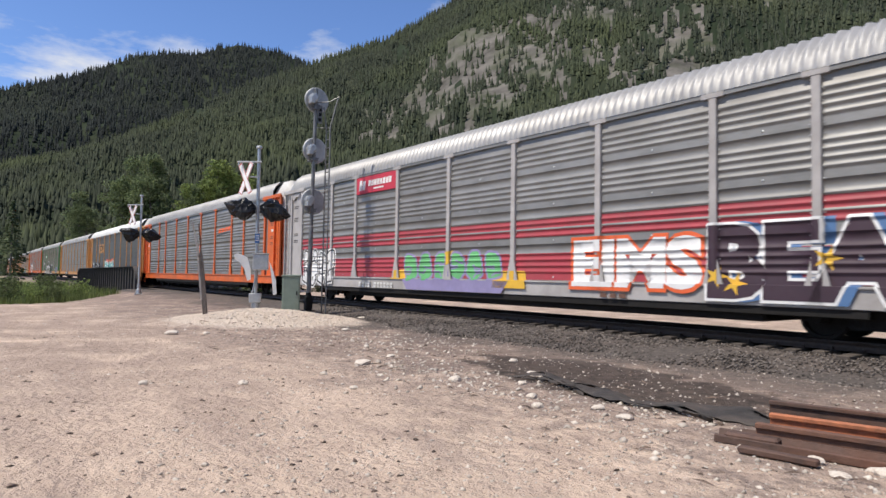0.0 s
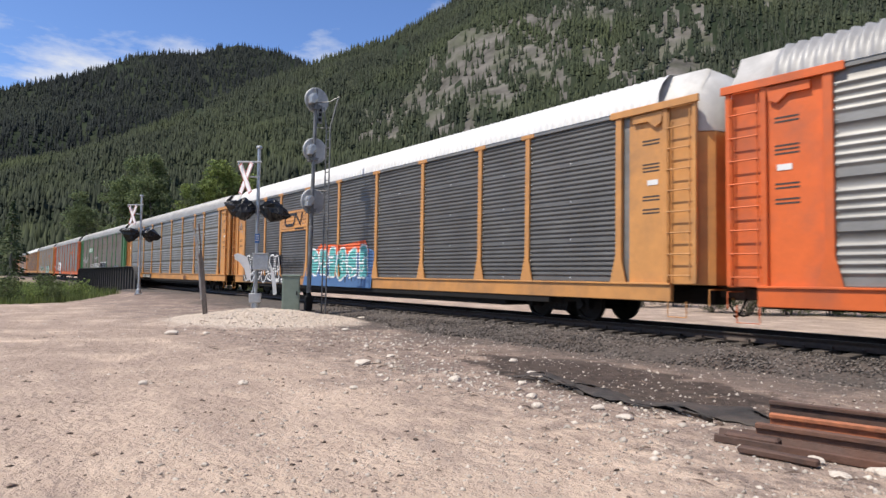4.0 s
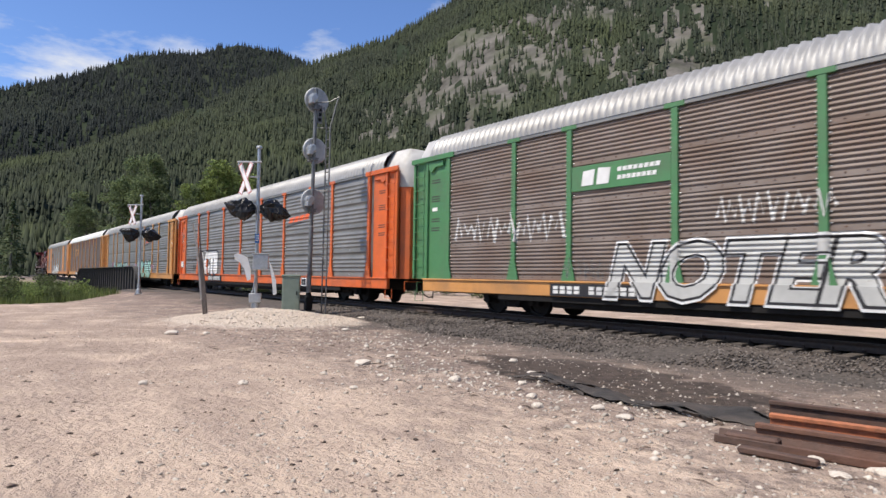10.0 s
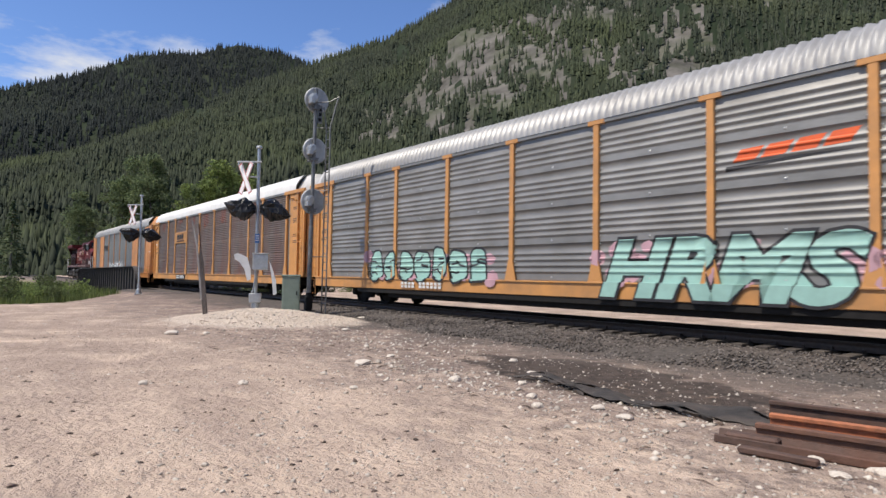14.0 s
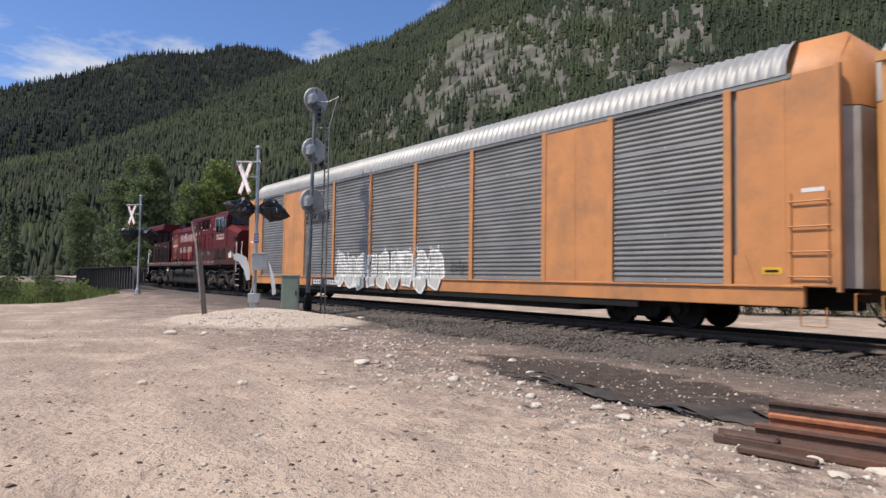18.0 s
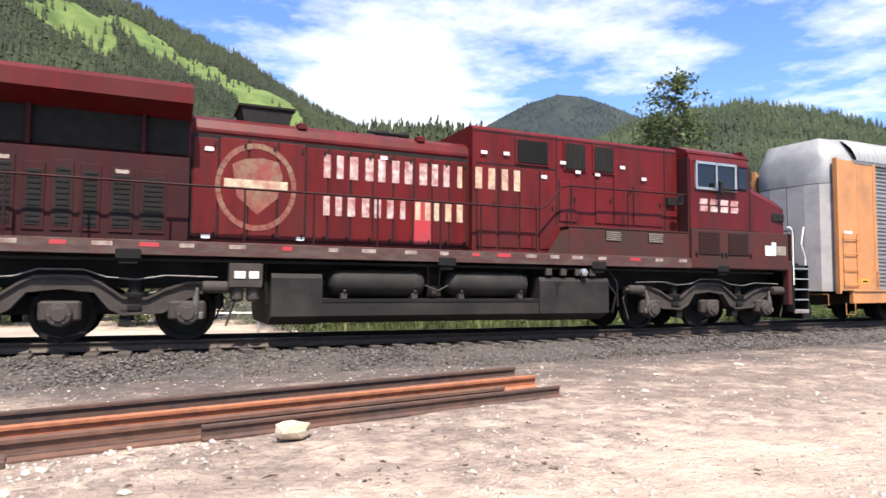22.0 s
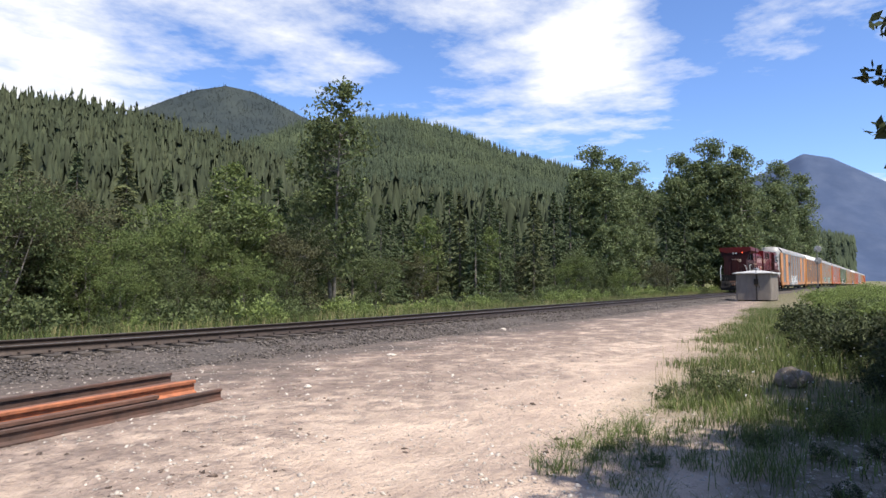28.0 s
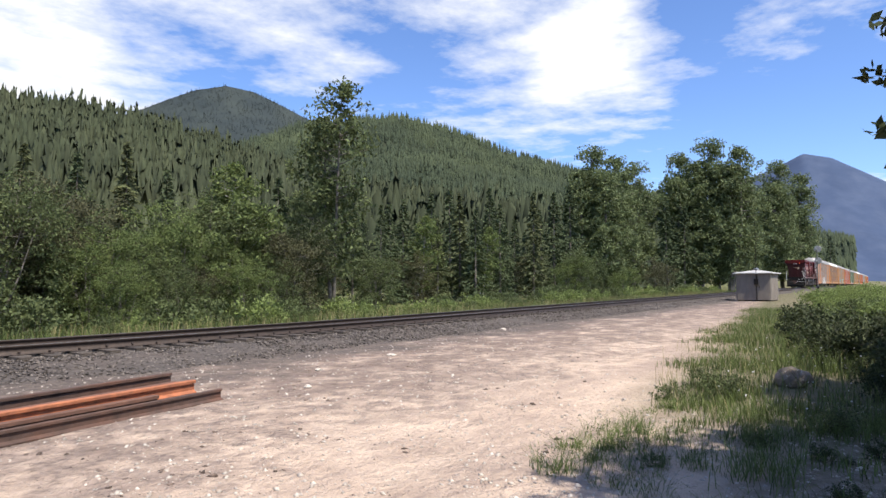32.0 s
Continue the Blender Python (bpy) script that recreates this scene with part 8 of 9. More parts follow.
def stones():
    rng = np.random.default_rng(21)
    # ballast stones on the near shoulder and between the ties
    n = 92000
    u = -24 + 94 * rng.uniform(0, 1, n) ** 1.15
    o = rng.uniform(-4.5, 1.9, n)
    y = line_y(u) + o
    prof = np.interp(o, [-4.3, -3.6, -3.0, -2.3, -1.75, -1.4, 0, 1.4, 1.75], [-0.5, -0.46, -0.38, -0.31, -0.275, -0.25, -0.235, -0.25, -0.275])
    keep = rng.uniform(0, 1, n) < np.where(o < -3.7, 0.35, 1.0)
    pts = np.stack([u, y, rail_z(u) + prof + 0.01], 1)[keep]
    scatter("ballast_stones", pts, rng.uniform(0.018, 0.044, len(pts)), STONE, 3, "loose crushed grey ballast stones", "gravel")
    # crumbs and pebbles of the yard
    n = 34000
    r = 3.0 + 34 * rng.uniform(0, 1, n) ** 1.6
    a = np.radians(rng.uniform(-70, 92, n))
    x, y = -np.sin(a) * r, np.cos(a) * r
    ok = (y < line_y(x) - 3.4) & (fbm(x * 0.5, y * 0.5, 31) + 0.05 * y > 0.62)
    x, y = x[ok], y[ok]
    pts = np.stack([x, y, ground_z(x, y)], 1)
    scatter("yard_pebbles", pts, 0.008 + 0.028 * rng.uniform(0, 1, len(pts)) ** 4, PALE_STONE, 5, "small pale pebbles strewn on the yard", "pebbles")
    n = 2600
    x = rng.uniform(-21, 0.3, n)
    y = np.where(x < -10, rng.normal(7.9, 1.3, n), rng.normal(6.2 + 0.12 * np.clip(x + 3, 0, 9), 0.6, n))
    pts = np.stack([x, y, ground_z(x, y)], 1)
    scatter("rubble", pts, 0.012 + 0.05 * rng.uniform(0, 1, n) ** 4, PALE_STONE, 6, "pale broken stones and dirt clods by the ballast", "rubble")
    n = 9000
    x, y = MOUND[0] + rng.normal(0, 2.0, n), MOUND[1] + rng.normal(0, 1.5, n)
    ok = ground_z(x, y) > 0.14
    pts = np.stack([x, y, ground_z(x, y)], 1)[ok]
    scatter("mound_gravel", pts, rng.uniform(0.015, 0.04, len(pts)), GRAVEL, 7, "fresh pale gravel heaped round the masts", "gravel")
    # dirt clods and dark crumbs of the lane
    n = 9500
    r = 3.2 + 26 * rng.uniform(0, 1, n) ** 1.5
    a = np.radians(rng.uniform(-66, 92, n))
    x, y = -np.sin(a) * r, np.cos(a) * r
    ok = (y < line_y(x) - 3.6) & (fbm(x * 0.7, y * 0.7, 33) > 0.42)
    x, y = x[ok], y[ok]
    scatter("dirt_clods", np.stack([x, y, ground_z(x, y)], 1), 0.008 + 0.035 * rng.uniform(0, 1, len(x)) ** 5, CLOD, 8, "brown dirt clods and bark crumbs on the lane", "dirt clods", 0.5)
    # twigs and splinters
    n = 260
    x = rng.uniform(-20, 1, n)
    y = rng.normal(6.6, 1.1, n)
    V, F = [], []
    for k in range(n):
        q, ln, w = rng.uniform(0, 6.28), rng.uniform(0.05, 0.22), rng.uniform(0.004, 0.008)
        dx, dy, z = math.cos(q) * ln, math.sin(q) * ln, gz(x[k], y[k]) + 0.008
        ex, ey = -math.sin(q) * w, math.cos(q) * w
        o = len(V)
        V += [(x[k] - ex, y[k] - ey, z), (x[k] + ex, y[k] + ey, z), (x[k] + dx, y[k] + dy, z + 0.015), (x[k] + dx / 2, y[k] + dy / 2, z + 0.03)]
        F += [(o, o + 1, o + 3), (o + 1, o + 2, o + 3), (o, o + 3, o + 2)]
    tagged(new("twigs", fast_mesh("twigs", V, F, [CLOD])), "dark twigs and wood splinters on the soil", "twigs", kind="stuff")
    # single stones that can be told apart
    meshes = [stone_mesh(k) for k in range(5)]
    for me in meshes:
        me.materials.append(PALE_STONE)
    spots = [(-17.0, 4.25, 0.30), (-8.9, 3.2, 0.16), (-9.8, 5.65, 0.24), (-9.6, 2.05, 0.15), (-8.7, 8.2, 0.2), (-7.3, 7.3, 0.18), (-7.5, 5.9, 0.2), (-4.5, 5.95, 0.16), (-5.5, 5.6, 0.16), (-7.7, 4.3, 0.13),
             (-2.2, 5.65, 0.14), (-5.25, 1.6, 0.06), (-19.4, 11.1, 0.28), (-2.0, 6.0, 0.2), (-2.5, 5.9, 0.17), (-5.0, 6.1, 0.14), (-6.0, 6.0, 0.15), (-15.9, 8.6, 0.18), (-16.6, 5.0, 0.2), (-12.0, 7.0, 0.16), (-10.4, 6.6, 0.14),
             (1.1, 4.4, 0.1), (9.9, 9.4, 0.16), (17.5, 11.6, 0.2), (6.2, 7.6, 0.15), (7.5, 8.9, 0.12), (-1.2, 5.5, 0.12), (-0.4, 5.3, 0.08), (-6.8, 6.6, 0.15), (-9.2, 4.6, 0.14)]
    rng2 = random.Random(5)
    for k, (x, y, s) in enumerate(spots):
        ob = new("stone", meshes[k % 5])
        ob.matrix_basis = pose(x, y, gz(x, y) + 0.12 * s, 0, 0, rng2.uniform(0, 360)) @ Matrix.Diagonal((s, s, s * 0.8, 1))
        tagged(ob, "pale rounded stone lying on the gravel", "stone", "stones on the yard")
    w = stone_mesh(9, 0.95, 0.55)
    w.materials.append(TAN_BLOCK)
    ob = new("boulder", w)
    ob.matrix_basis = pose(0.98, 6.42, gz(0.98, 6.42) + 0.10, 0, 0, 8) @ Matrix.Diagonal((0.36, 0.30, 0.30, 1))
    tagged(ob, "pale angular boulder in front of the used rails", "boulder")
    w2 = stone_mesh(14, 0.7)
    w2.materials.append(TAN_STONE)
    ob = new("boulder", w2)
    ob.matrix_basis = pose(10.6, 1.95, gz(10.6, 1.95) + 0.12, 0, 0, 40) @ Matrix.Diagonal((0.62, 0.5, 0.5, 1))
    tagged(ob, "pale boulder half hidden in the grass", "boulder")


def dark_cloth():
    """Torn black ground cloth, half buried beside the ballast."""
    n, w = 26, 44
    V, F = [], []
    keep = {}
    rng = random.Random(3)
    for j in range(n):
        for i in range(w):
            s, t = i / (w - 1), j / (n - 1)
            x = -7.6 + 4.1 * s + 0.3 * math.sin(t * 6 + s * 4)
            y = (6.75 - 0.35 * s * s) + (0.25 + 0.6 * s) * t + 0.16 * math.sin(s * 9)
            lump = float(fbm(np.array([x * 1.6]), np.array([y * 1.6]), 40)[0])
            edge = min(s, 1 - s, t, 1 - t)
            V.append((x, y, gz(x, y) + 0.012 + 0.22 * max(0, lump - 0.35) * min(1, edge * 8) + (0.10 if t < 0.06 and 0.45 < s else 0) * lump))
    for j in range(n - 1):
        for i in range(w - 1):
            s, t = i / (w - 1), j / (n - 1)
            hole = float(fbm(np.array([i * 0.23]), np.array([j * 0.23]), 50)[0])
            e = min(s, 1 - s, t, 1 - t)
            if hole + min(e * 2.2, 0.22) > 0.70 - 0.14 * s:
                F.append((j * w + i, j * w + i + 1, (j + 1) * w + i + 1, (j + 1) * w + i))
    ob = new("ground_cloth", fast_mesh("ground_cloth", V, F, [TARP], smooth=True))
    mod = ob.modifiers.new("thickness", "SOLIDIFY")
    mod.thickness = 0.008
    tagged(ob, "torn black ground cloth covered with dirt", "ground cloth")


def shed():
    g = gz(54, 12)
    s = thing("equipment_shed", "small weathered grey shed with a pale low roof", "shed", pose(55.3, 12.45, g))
    part("wall", Shape().box(-1.3, 1.3, -1.25, 1.25, 0.08, 2.15, 0.01), SHED, s)
    part("plinth", Shape().box(-1.22, 1.22, -1.18, 1.18, -0.1, 0.1), BLACK, s)
    part("roof", Shape().add([(-1.5, -1.45, 2.15), (1.5, -1.45, 2.15), (1.5, 1.45, 2.15), (-1.5, 1.45, 2.15), (-1.5, -1.45, 2.22), (1.5, -1.45, 2.22), (1.5, 1.45, 2.22), (-1.5, 1.45, 2.22), (0, 0, 2.48)],
         [(3, 2, 1, 0), (0, 1, 5, 4), (1, 2, 6, 5), (2, 3, 7, 6), (3, 0, 4, 7), (4, 5, 8), (5, 6, 8), (6, 7, 8), (7, 4, 8)]), HOOD_GREY, s, "pale metal roof")
    part("roof_vent", Shape().lathe([(0.16, 2.42), (0.16, 2.52), (0.25, 2.54), (0.02, 2.62)], "z", 12), ALU, s)
    d = part("door", Shape().box(-1.33, -1.30, -1.15, -0.35, 0.12, 2.05, 0.005), SHED, s)
    part("door_handle", Shape().box(-1.37, -1.33, -0.48, -0.44, 1.0, 1.2), LOCO_DARK, d)
    for y in (-0.28, 0.4, 1.1):
        part("wall_batten", Shape().box(-1.325, -1.30, y, y + 0.04, 0.1, 2.1), SHED, s)
    for k in range(5):
        part("wall_rib", Shape().box(-1.1 + k * 0.5, -1.02 + k * 0.5, -1.275, -1.25, 0.1, 2.1), SHED, s)
    part("antenna", Shape().tube([(-1.36, -0.25, 0.1), (-1.36, -0.25, 4.2), (-1.36, -0.25, 6.4)], 0.03, 6, 0.012), LOCO_DARK, s)
    part("meter_box", Shape().box(-1.5, -1.33, -0.4, -0.1, 1.3, 1.75, 0.02), LOCO_DARK, s)


def fence():
    f = thing("mesh_fence", "galvanised chain link fence panel with steel posts", "fence", pose(0.2, 21.9, gz(2, 21.9)))
    for x in (0.0, 1.95, 3.9, 4.05):
        part("post", Shape().lathe([(0.03, 0), (0.03, 2.15), (0.01, 2.2)], "z", 8, (x, 0, 0)), ALU, f)
    for z in (0.15, 1.0, 1.95):
        part("rail_tube", Shape().tube([(0, 0, z), (4.0, 0, z)], 0.02, 6), ALU, f)
    s = Shape()
    k = -2.0
    while k < 4.0:
        for d in (1, -1):
            a0, a1 = (k, k + 1.8) if d > 0 else (k + 1.8, k)
            p, q = (a0, 0.1), (a1, 1.95)
            t0 = max(0, (0 - min(a0, a1)) / 1.8)
            if 0 <= min(a0, a1) and max(a0, a1) <= 4.0:
                s.tube([(a0, 0, 0.1), (a1, 0, 1.95)], 0.004, 4, cap=False)
        k += 0.12
    part("wire_mesh", s, ALU, f)


crossing()
bridge()
rail_pile()
stones()
dark_cloth()
shed()
fence()


# ================= plants =================
def leaf_cloud(centres, radii, per, size, seed, squash=0.8):
    """Small folded leaves in clumps: vertices and faces."""
    rng = np.random.default_rng(seed)
    n = len(centres) * per
    c = np.repeat(centres, per, 0)
    r = np.repeat(radii, per)
    d = rng.normal(0, 1, (n, 3))
    d /= np.linalg.norm(d, axis=1)[:, None]
    p = c + d * (r * rng.uniform(0.25, 1.0, n) ** 0.6)[:, None] * np.array([1, 1, squash])
    a = rng.normal(0, 1, (n, 3))
    a /= np.linalg.norm(a, axis=1)[:, None]
    b = np.cross(a, rng.normal(0, 1, (n, 3)))
    b /= np.linalg.norm(b, axis=1)[:, None]
    s = size * rng.uniform(0.6, 1.3, n)[:, None]
    V = np.stack([p - a * s * 0.6, p + b * s * 0.32, p + a * s * 0.6, p - b * s * 0.32], 1).reshape(-1, 3)
    i = np.arange(n)[:, None] * 4
    F = np.concatenate([i, i + 1, i + 2, i + 3], 1)
    return V, F


def leafy_tree(name, label, category, seed, H, width, base, clumps, per, size, leaf, bark, trunks=1, lean=0.05, trunk_r=0.12, clump_r=(0.35, 0.8), shape=1.0):
    """Trunk, limbs and a crown of leaf clumps with gaps."""
    rng = random.Random(seed)
    t = thing(name, label, category)
    wood = Shape()
    centres, radii = [], []
    stems = []
    for k in range(trunks):
        a = rng.uniform(0, 6.28)
        sp = 0 if trunks == 1 else width * 0.28
        foot = Vector((0.12 * math.cos(a) * (trunks > 1), 0.12 * math.sin(a) * (trunks > 1), -0.1))
        top = Vector((sp * math.cos(a) + rng.uniform(-lean, lean) * H, sp * math.sin(a) + rng.uniform(-lean, lean) * H, H * (0.96 if k == 0 else rng.uniform(0.65, 0.92))))
        mid = foot.lerp(top, 0.5) + Vector((rng.uniform(-1, 1), rng.uniform(-1, 1), 0)) * 0.03 * H
        pts = [foot, foot.lerp(mid, 0.5), mid, mid.lerp(top, 0.55), top]
        wood.tube(pts, trunk_r, 7, trunk_r * 0.12)
        stems.append(pts)
    for k in range(clumps):
        pts = rng.choice(stems)
        q = base + (1 - base) * rng.random() ** 0.85
        f = q * (len(pts) - 1)
        i = min(int(f), len(pts) - 2)
        p = pts[i].lerp(pts[i + 1], f - i)
        # crown width over the height
        prof = math.sin(math.pi * min(1.0, max(0.02, (q - base) / (1 - base) * 0.86 + 0.14))) ** shape
        reach = width * 0.5 * prof * rng.uniform(0.25, 1.12)
        a = rng.uniform(0, 6.28)
        c = p + Vector((math.cos(a) * reach, math.sin(a) * reach, reach * rng.uniform(-0.05, 0.55)))
        c.z = min(c.z, H * 1.02)
        if k % 3 == 0:
            wood.tube([p, p.lerp(c, 0.5) + Vector((0, 0, -0.04 * reach)), c], trunk_r * 0.24, 5, trunk_r * 0.06, cap=False)
        centres.append(c)
        radii.append(rng.uniform(*clump_r))
    part("trunk", wood, bark, t)
    V, F = leaf_cloud(np.array([tuple(c) for c in centres]), np.array(radii), per, size, seed)
    part("crown", fast_mesh("crown", V, F, [leaf]), leaf, t)
    return t


def spruce(name, label, seed, H, width, rows, per, size, needle=None):
    """Conifer of drooping branches that carry needle sprays."""
    rng = np.random.default_rng(seed)
    t = thing(name, label, "tree")
    wood = Shape().tube([(0, 0, -0.1), (0.02, 0, H * 0.5), (0, 0, H)], H * 0.014, 7, 0.01)
    P = []
    for k in range(rows):
        q = 0.05 + 0.93 * (k / (rows - 1)) ** 0.9
        z = H * q
        L = width * 0.5 * (1 - q) ** 0.85 * rng.uniform(0.7, 1.15) + 0.06
        for b in range(5):
            a = rng.uniform(0, 6.28)
            n = max(3, int(per * (0.3 + L / width)))
            s = rng.uniform(0.1, 1, n) ** 0.7
            x = np.cos(a) * L * s + rng.normal(0, 0.07 * L + 0.02, n)
            y = np.sin(a) * L * s + rng.normal(0, 0.07 * L + 0.02, n)
            zz = z - 0.28 * L * s ** 1.5 + rng.normal(0, 0.05, n)
            P.append(np.stack([x, y, zz], 1))
    P = np.concatenate(P)
    part("trunk", wood, BARK, t)
    n = len(P)
    d = P * np.array([1, 1, 0.0])
    d /= np.linalg.norm(d, axis=1)[:, None] + 1e-6
    d += rng.normal(0, 0.35, (n, 3)) + np.array([0, 0, -0.35])
    d /= np.linalg.norm(d, axis=1)[:, None]
    w = np.cross(d, rng.normal(0, 1, (n, 3)))
    w /= np.linalg.norm(w, axis=1)[:, None]
    s = size * rng.uniform(0.6, 1.3, n)[:, None]
    V = np.stack([P - d * s, P + w * s * 0.32, P + d * s, P - w * s * 0.32], 1).reshape(-1, 3)
    i = np.arange(n)[:, None] * 4
    part("crown", fast_mesh("crown", V, np.concatenate([i, i + 1, i + 2, i + 3], 1), [needle or NEEDLE]), needle or NEEDLE, t)
    return t


def blades(name, x, y, height, mat, seed, label, category="grass", width=0.007, bend=0.35):
    """Grass as tapered bent blades, one mesh."""
    rng = np.random.default_rng(seed)
    n = len(x)
    z = ground_z(x, y) - 0.01
    a = rng.uniform(0, 6.28, n)
    h = height * rng.uniform(0.45, 1.25, n)
    w = width * rng.uniform(0.6, 1.5, n)
    bx, by = np.cos(a) * h * bend * rng.uniform(0.1, 1.3, n), np.sin(a) * h * bend * rng.uniform(0.1, 1.3, n)
    sx, sy = -np.sin(a) * w, np.cos(a) * w
    P = np.stack([np.stack([x - sx, y - sy, z], 1), np.stack([x + sx, y + sy, z], 1),
                  np.stack([x + bx * 0.35 + sx * 0.7, y + by * 0.35 + sy * 0.7, z + h * 0.6], 1), np.stack([x + bx * 0.35 - sx * 0.7, y + by * 0.35 - sy * 0.7, z + h * 0.6], 1),
                  np.stack([x + bx, y + by, z + h], 1), np.stack([x + bx * 1.02, y + by * 1.02, z + h], 1)], 1)
    i = np.arange(n)[:, None] * 6
    F = np.concatenate([np.concatenate([i, i + 1, i + 2, i + 3], 1), np.concatenate([i + 3, i + 2, i + 4, i + 5], 1)])
    return tagged(new(name, fast_mesh(name, P.reshape(-1, 3), F, [mat])), label, category, kind="stuff")


def put(src, spots, group, seed, scale=(0.85, 1.15)):
    """Copies of a plant: the first spot takes the plant itself."""
    rng = random.Random(seed)
    for k, (x, y, s) in enumerate(spots):
        q = s * rng.uniform(*scale)
        m = pose(x, y, gz(x, y) - 0.05, rng.uniform(-2, 2), rng.uniform(-2, 2), rng.uniform(0, 360))
        ob = src if k == 0 else copy_thing(src, m)
        ob.matrix_basis = m @ Matrix.Diagonal((q, q, q * rng.uniform(0.94, 1.06), 1))
        ob["group"] = group


def at_az(az, r):
    a = radians(az)
    return -math.sin(a) * r, math.cos(a) * r


def plants():
    rng = random.Random(77)
    # thicket of alders beyond the line
    alders = [leafy_tree("alder_bush", lab, "bush", 100 + k, 5.6, 4.4, 0.04, 260, 64, 0.095, mat, BARK, 6, 0.06, 0.045, (0.24, 0.52), 0.6)
              for k, (lab, mat) in enumerate((("dense green alder thicket beside the line", LEAF), ("dark green alder bush with grey stems", LEAF_DARK), ("light green willow bush with fine leaves", LEAF_LIGHT), ("olive brown alder bush with dense twigs", LEAF_OLIVE)))]
    spots = [[], [], [], []]
    for az in np.arange(-8, -40, -2.3):
        for r0 in (26.5, 31.5):
            az2 = az + rng.uniform(-1, 1)
            r = r0 + rng.uniform(-1.5, 2) + max(0, -az - 28) * 0.5
            spots[rng.choice((0, 0, 1, 2, 3, 3))].append((*at_az(az2, r), rng.uniform(0.55, 1.0) * (1.0 if r0 < 30 else 1.15)))
    for az in np.arange(-40, -70, -1.7):
        r = 46 + (-az - 40) * 1.1 + rng.uniform(-6, 9)
        spots[rng.choice((0, 2, 1, 3))].append((*at_az(az + rng.uniform(-1, 1), r), rng.uniform(0.45, 0.95)))
    for az in np.arange(14, -8, -2.5):
        spots[rng.choice((0, 1, 2))].append((*at_az(az, 30 + rng.uniform(-2, 4)), rng.uniform(0.7, 1.05)))
    for az in np.arange(75, 16, -2.8):
        r = rng.uniform(33, 38) / math.cos(radians(az))
        spots[rng.choice((0, 1, 2))].append((*at_az(az, max(r, 27)), rng.uniform(0.55, 0.9)))
    for k in range(4):
        put(alders[k], spots[k], "bushes beyond the line", 5 + k)
    # birch and the tall thin cottonwood
    birch = leafy_tree("birch_tree", "young birch with light leaves among the bushes", "tree", 131, 8.6, 3.6, 0.2, 260, 30, 0.19, LEAF_LIGHT, BIRCH, 2, 0.03, 0.09, (0.3, 0.62), 0.7)
    put(birch, [(*at_az(-33.3, 33.0), 1.0), (*at_az(-30.5, 35), 0.8), (*at_az(-49, 56), 0.9), (*at_az(-54.5, 60), 0.8), (*at_az(12, 33), 0.8)], "young birches", 9, (0.97, 1.03))
    tall = leafy_tree("cottonwood_tree", "tall thin cottonwood with an airy crown", "tree", 141, 13.4, 4.4, 0.16, 300, 30, 0.22, LEAF, BARK, 2, 0.045, 0.14, (0.35, 0.8), 0.55)
    put(tall, [(*at_az(-41.2, 39.0), 1.0), (*at_az(-39.0, 44), 0.72)], "thin cottonwoods", 10, (0.99, 1.01))
    # sunlit poplars before the dark slope
    poplar = leafy_tree("poplar_tree", "sunlit yellow-green poplar before the dark slope", "tree", 145, 17, 6.0, 0.08, 300, 34, 0.30, LEAF_BRIGHT, BARK, 2, 0.03, 0.2, (0.5, 1.0), 0.5)
    put(poplar, [(*at_az(74.0, 90), 0.92), (*at_az(72.6, 92), 1.05), (*at_az(71.0, 92), 0.95), (*at_az(69.8, 94), 0.8)], "sunlit poplars", 16, (0.97, 1.03))
    # big cottonwoods
    bigs = [leafy_tree("cottonwood_tree", lab, "tree", 151 + k, 21, 6.4, 0.10, 420, 46, 0.30, mat, BARK, 3, 0.02, 0.3, (0.5, 1.15), 0.45) for k, (lab, mat) in enumerate((("large green cottonwood with a billowing crown", LEAF_TREE), ("large green cottonwood with a broken crown", LEAF_TREE)))]
    put(bigs[0], [(*at_az(az, r), q) for az, r, q in ((-72.4, 100, 1.02), (-74.4, 100, 1.06), (-76.2, 104, 0.92), (-65.2, 84, 0.94), (-67.6, 96, 0.98), (-79.2, 150, 1.28), (79.2, 96, 0.86), (76.8, 92, 0.86), (82.6, 120, 0.7))], "large cottonwoods", 11, (0.97, 1.03))
    put(bigs[1], [(*at_az(az, r), q) for az, r, q in ((-73.1, 97, 1.0), (-75.4, 99, 1.0), (-64.0, 82, 0.80), (-66.4, 88, 0.88), (-78.4, 146, 1.15), (-80.2, 170, 1.2), (78.0, 94, 0.80), (74.8, 90, 0.66), (69.0, 82, 0.60))], "large cottonwoods", 12, (0.97, 1.03))
    # spruces
    sp = [spruce("spruce_tree", "dark green spruce with drooping branches", 171 + k, 13, 5.4, 34, 34, 0.24) for k in range(2)]
    s0 = [(*at_az(az, r), s) for az, r, s in ((-63.5, 88, 0.95), (-66.0, 86, 1.0), (-61.5, 80, 0.8), (-70.5, 90, 1.05), (-71.8, 94, 0.9), (-76.4, 116, 1.1), (-80.6, 215, 1.2), (-81.6, 260, 1.2), (-82.4, 300, 1.35), (-51.8, 66, 0.92), (-55.3, 66, 0.8), (-60, 74, 0.84), (-48.5, 60, 0.62), (-50, 70, 0.78), (-53.5, 75, 0.78), (-57.5, 72, 0.82), (-44, 58, 0.62), (-62, 80, 0.84), (-58.5, 82, 0.72), (-46.5, 52, 0.62), (-56.5, 66, 0.62), (-23.0, 36, 0.5), (66.5, 78, 0.9), (71.5, 88, 0.9), (87.2, 70, 0.62), (81.2, 132, 1.0))]
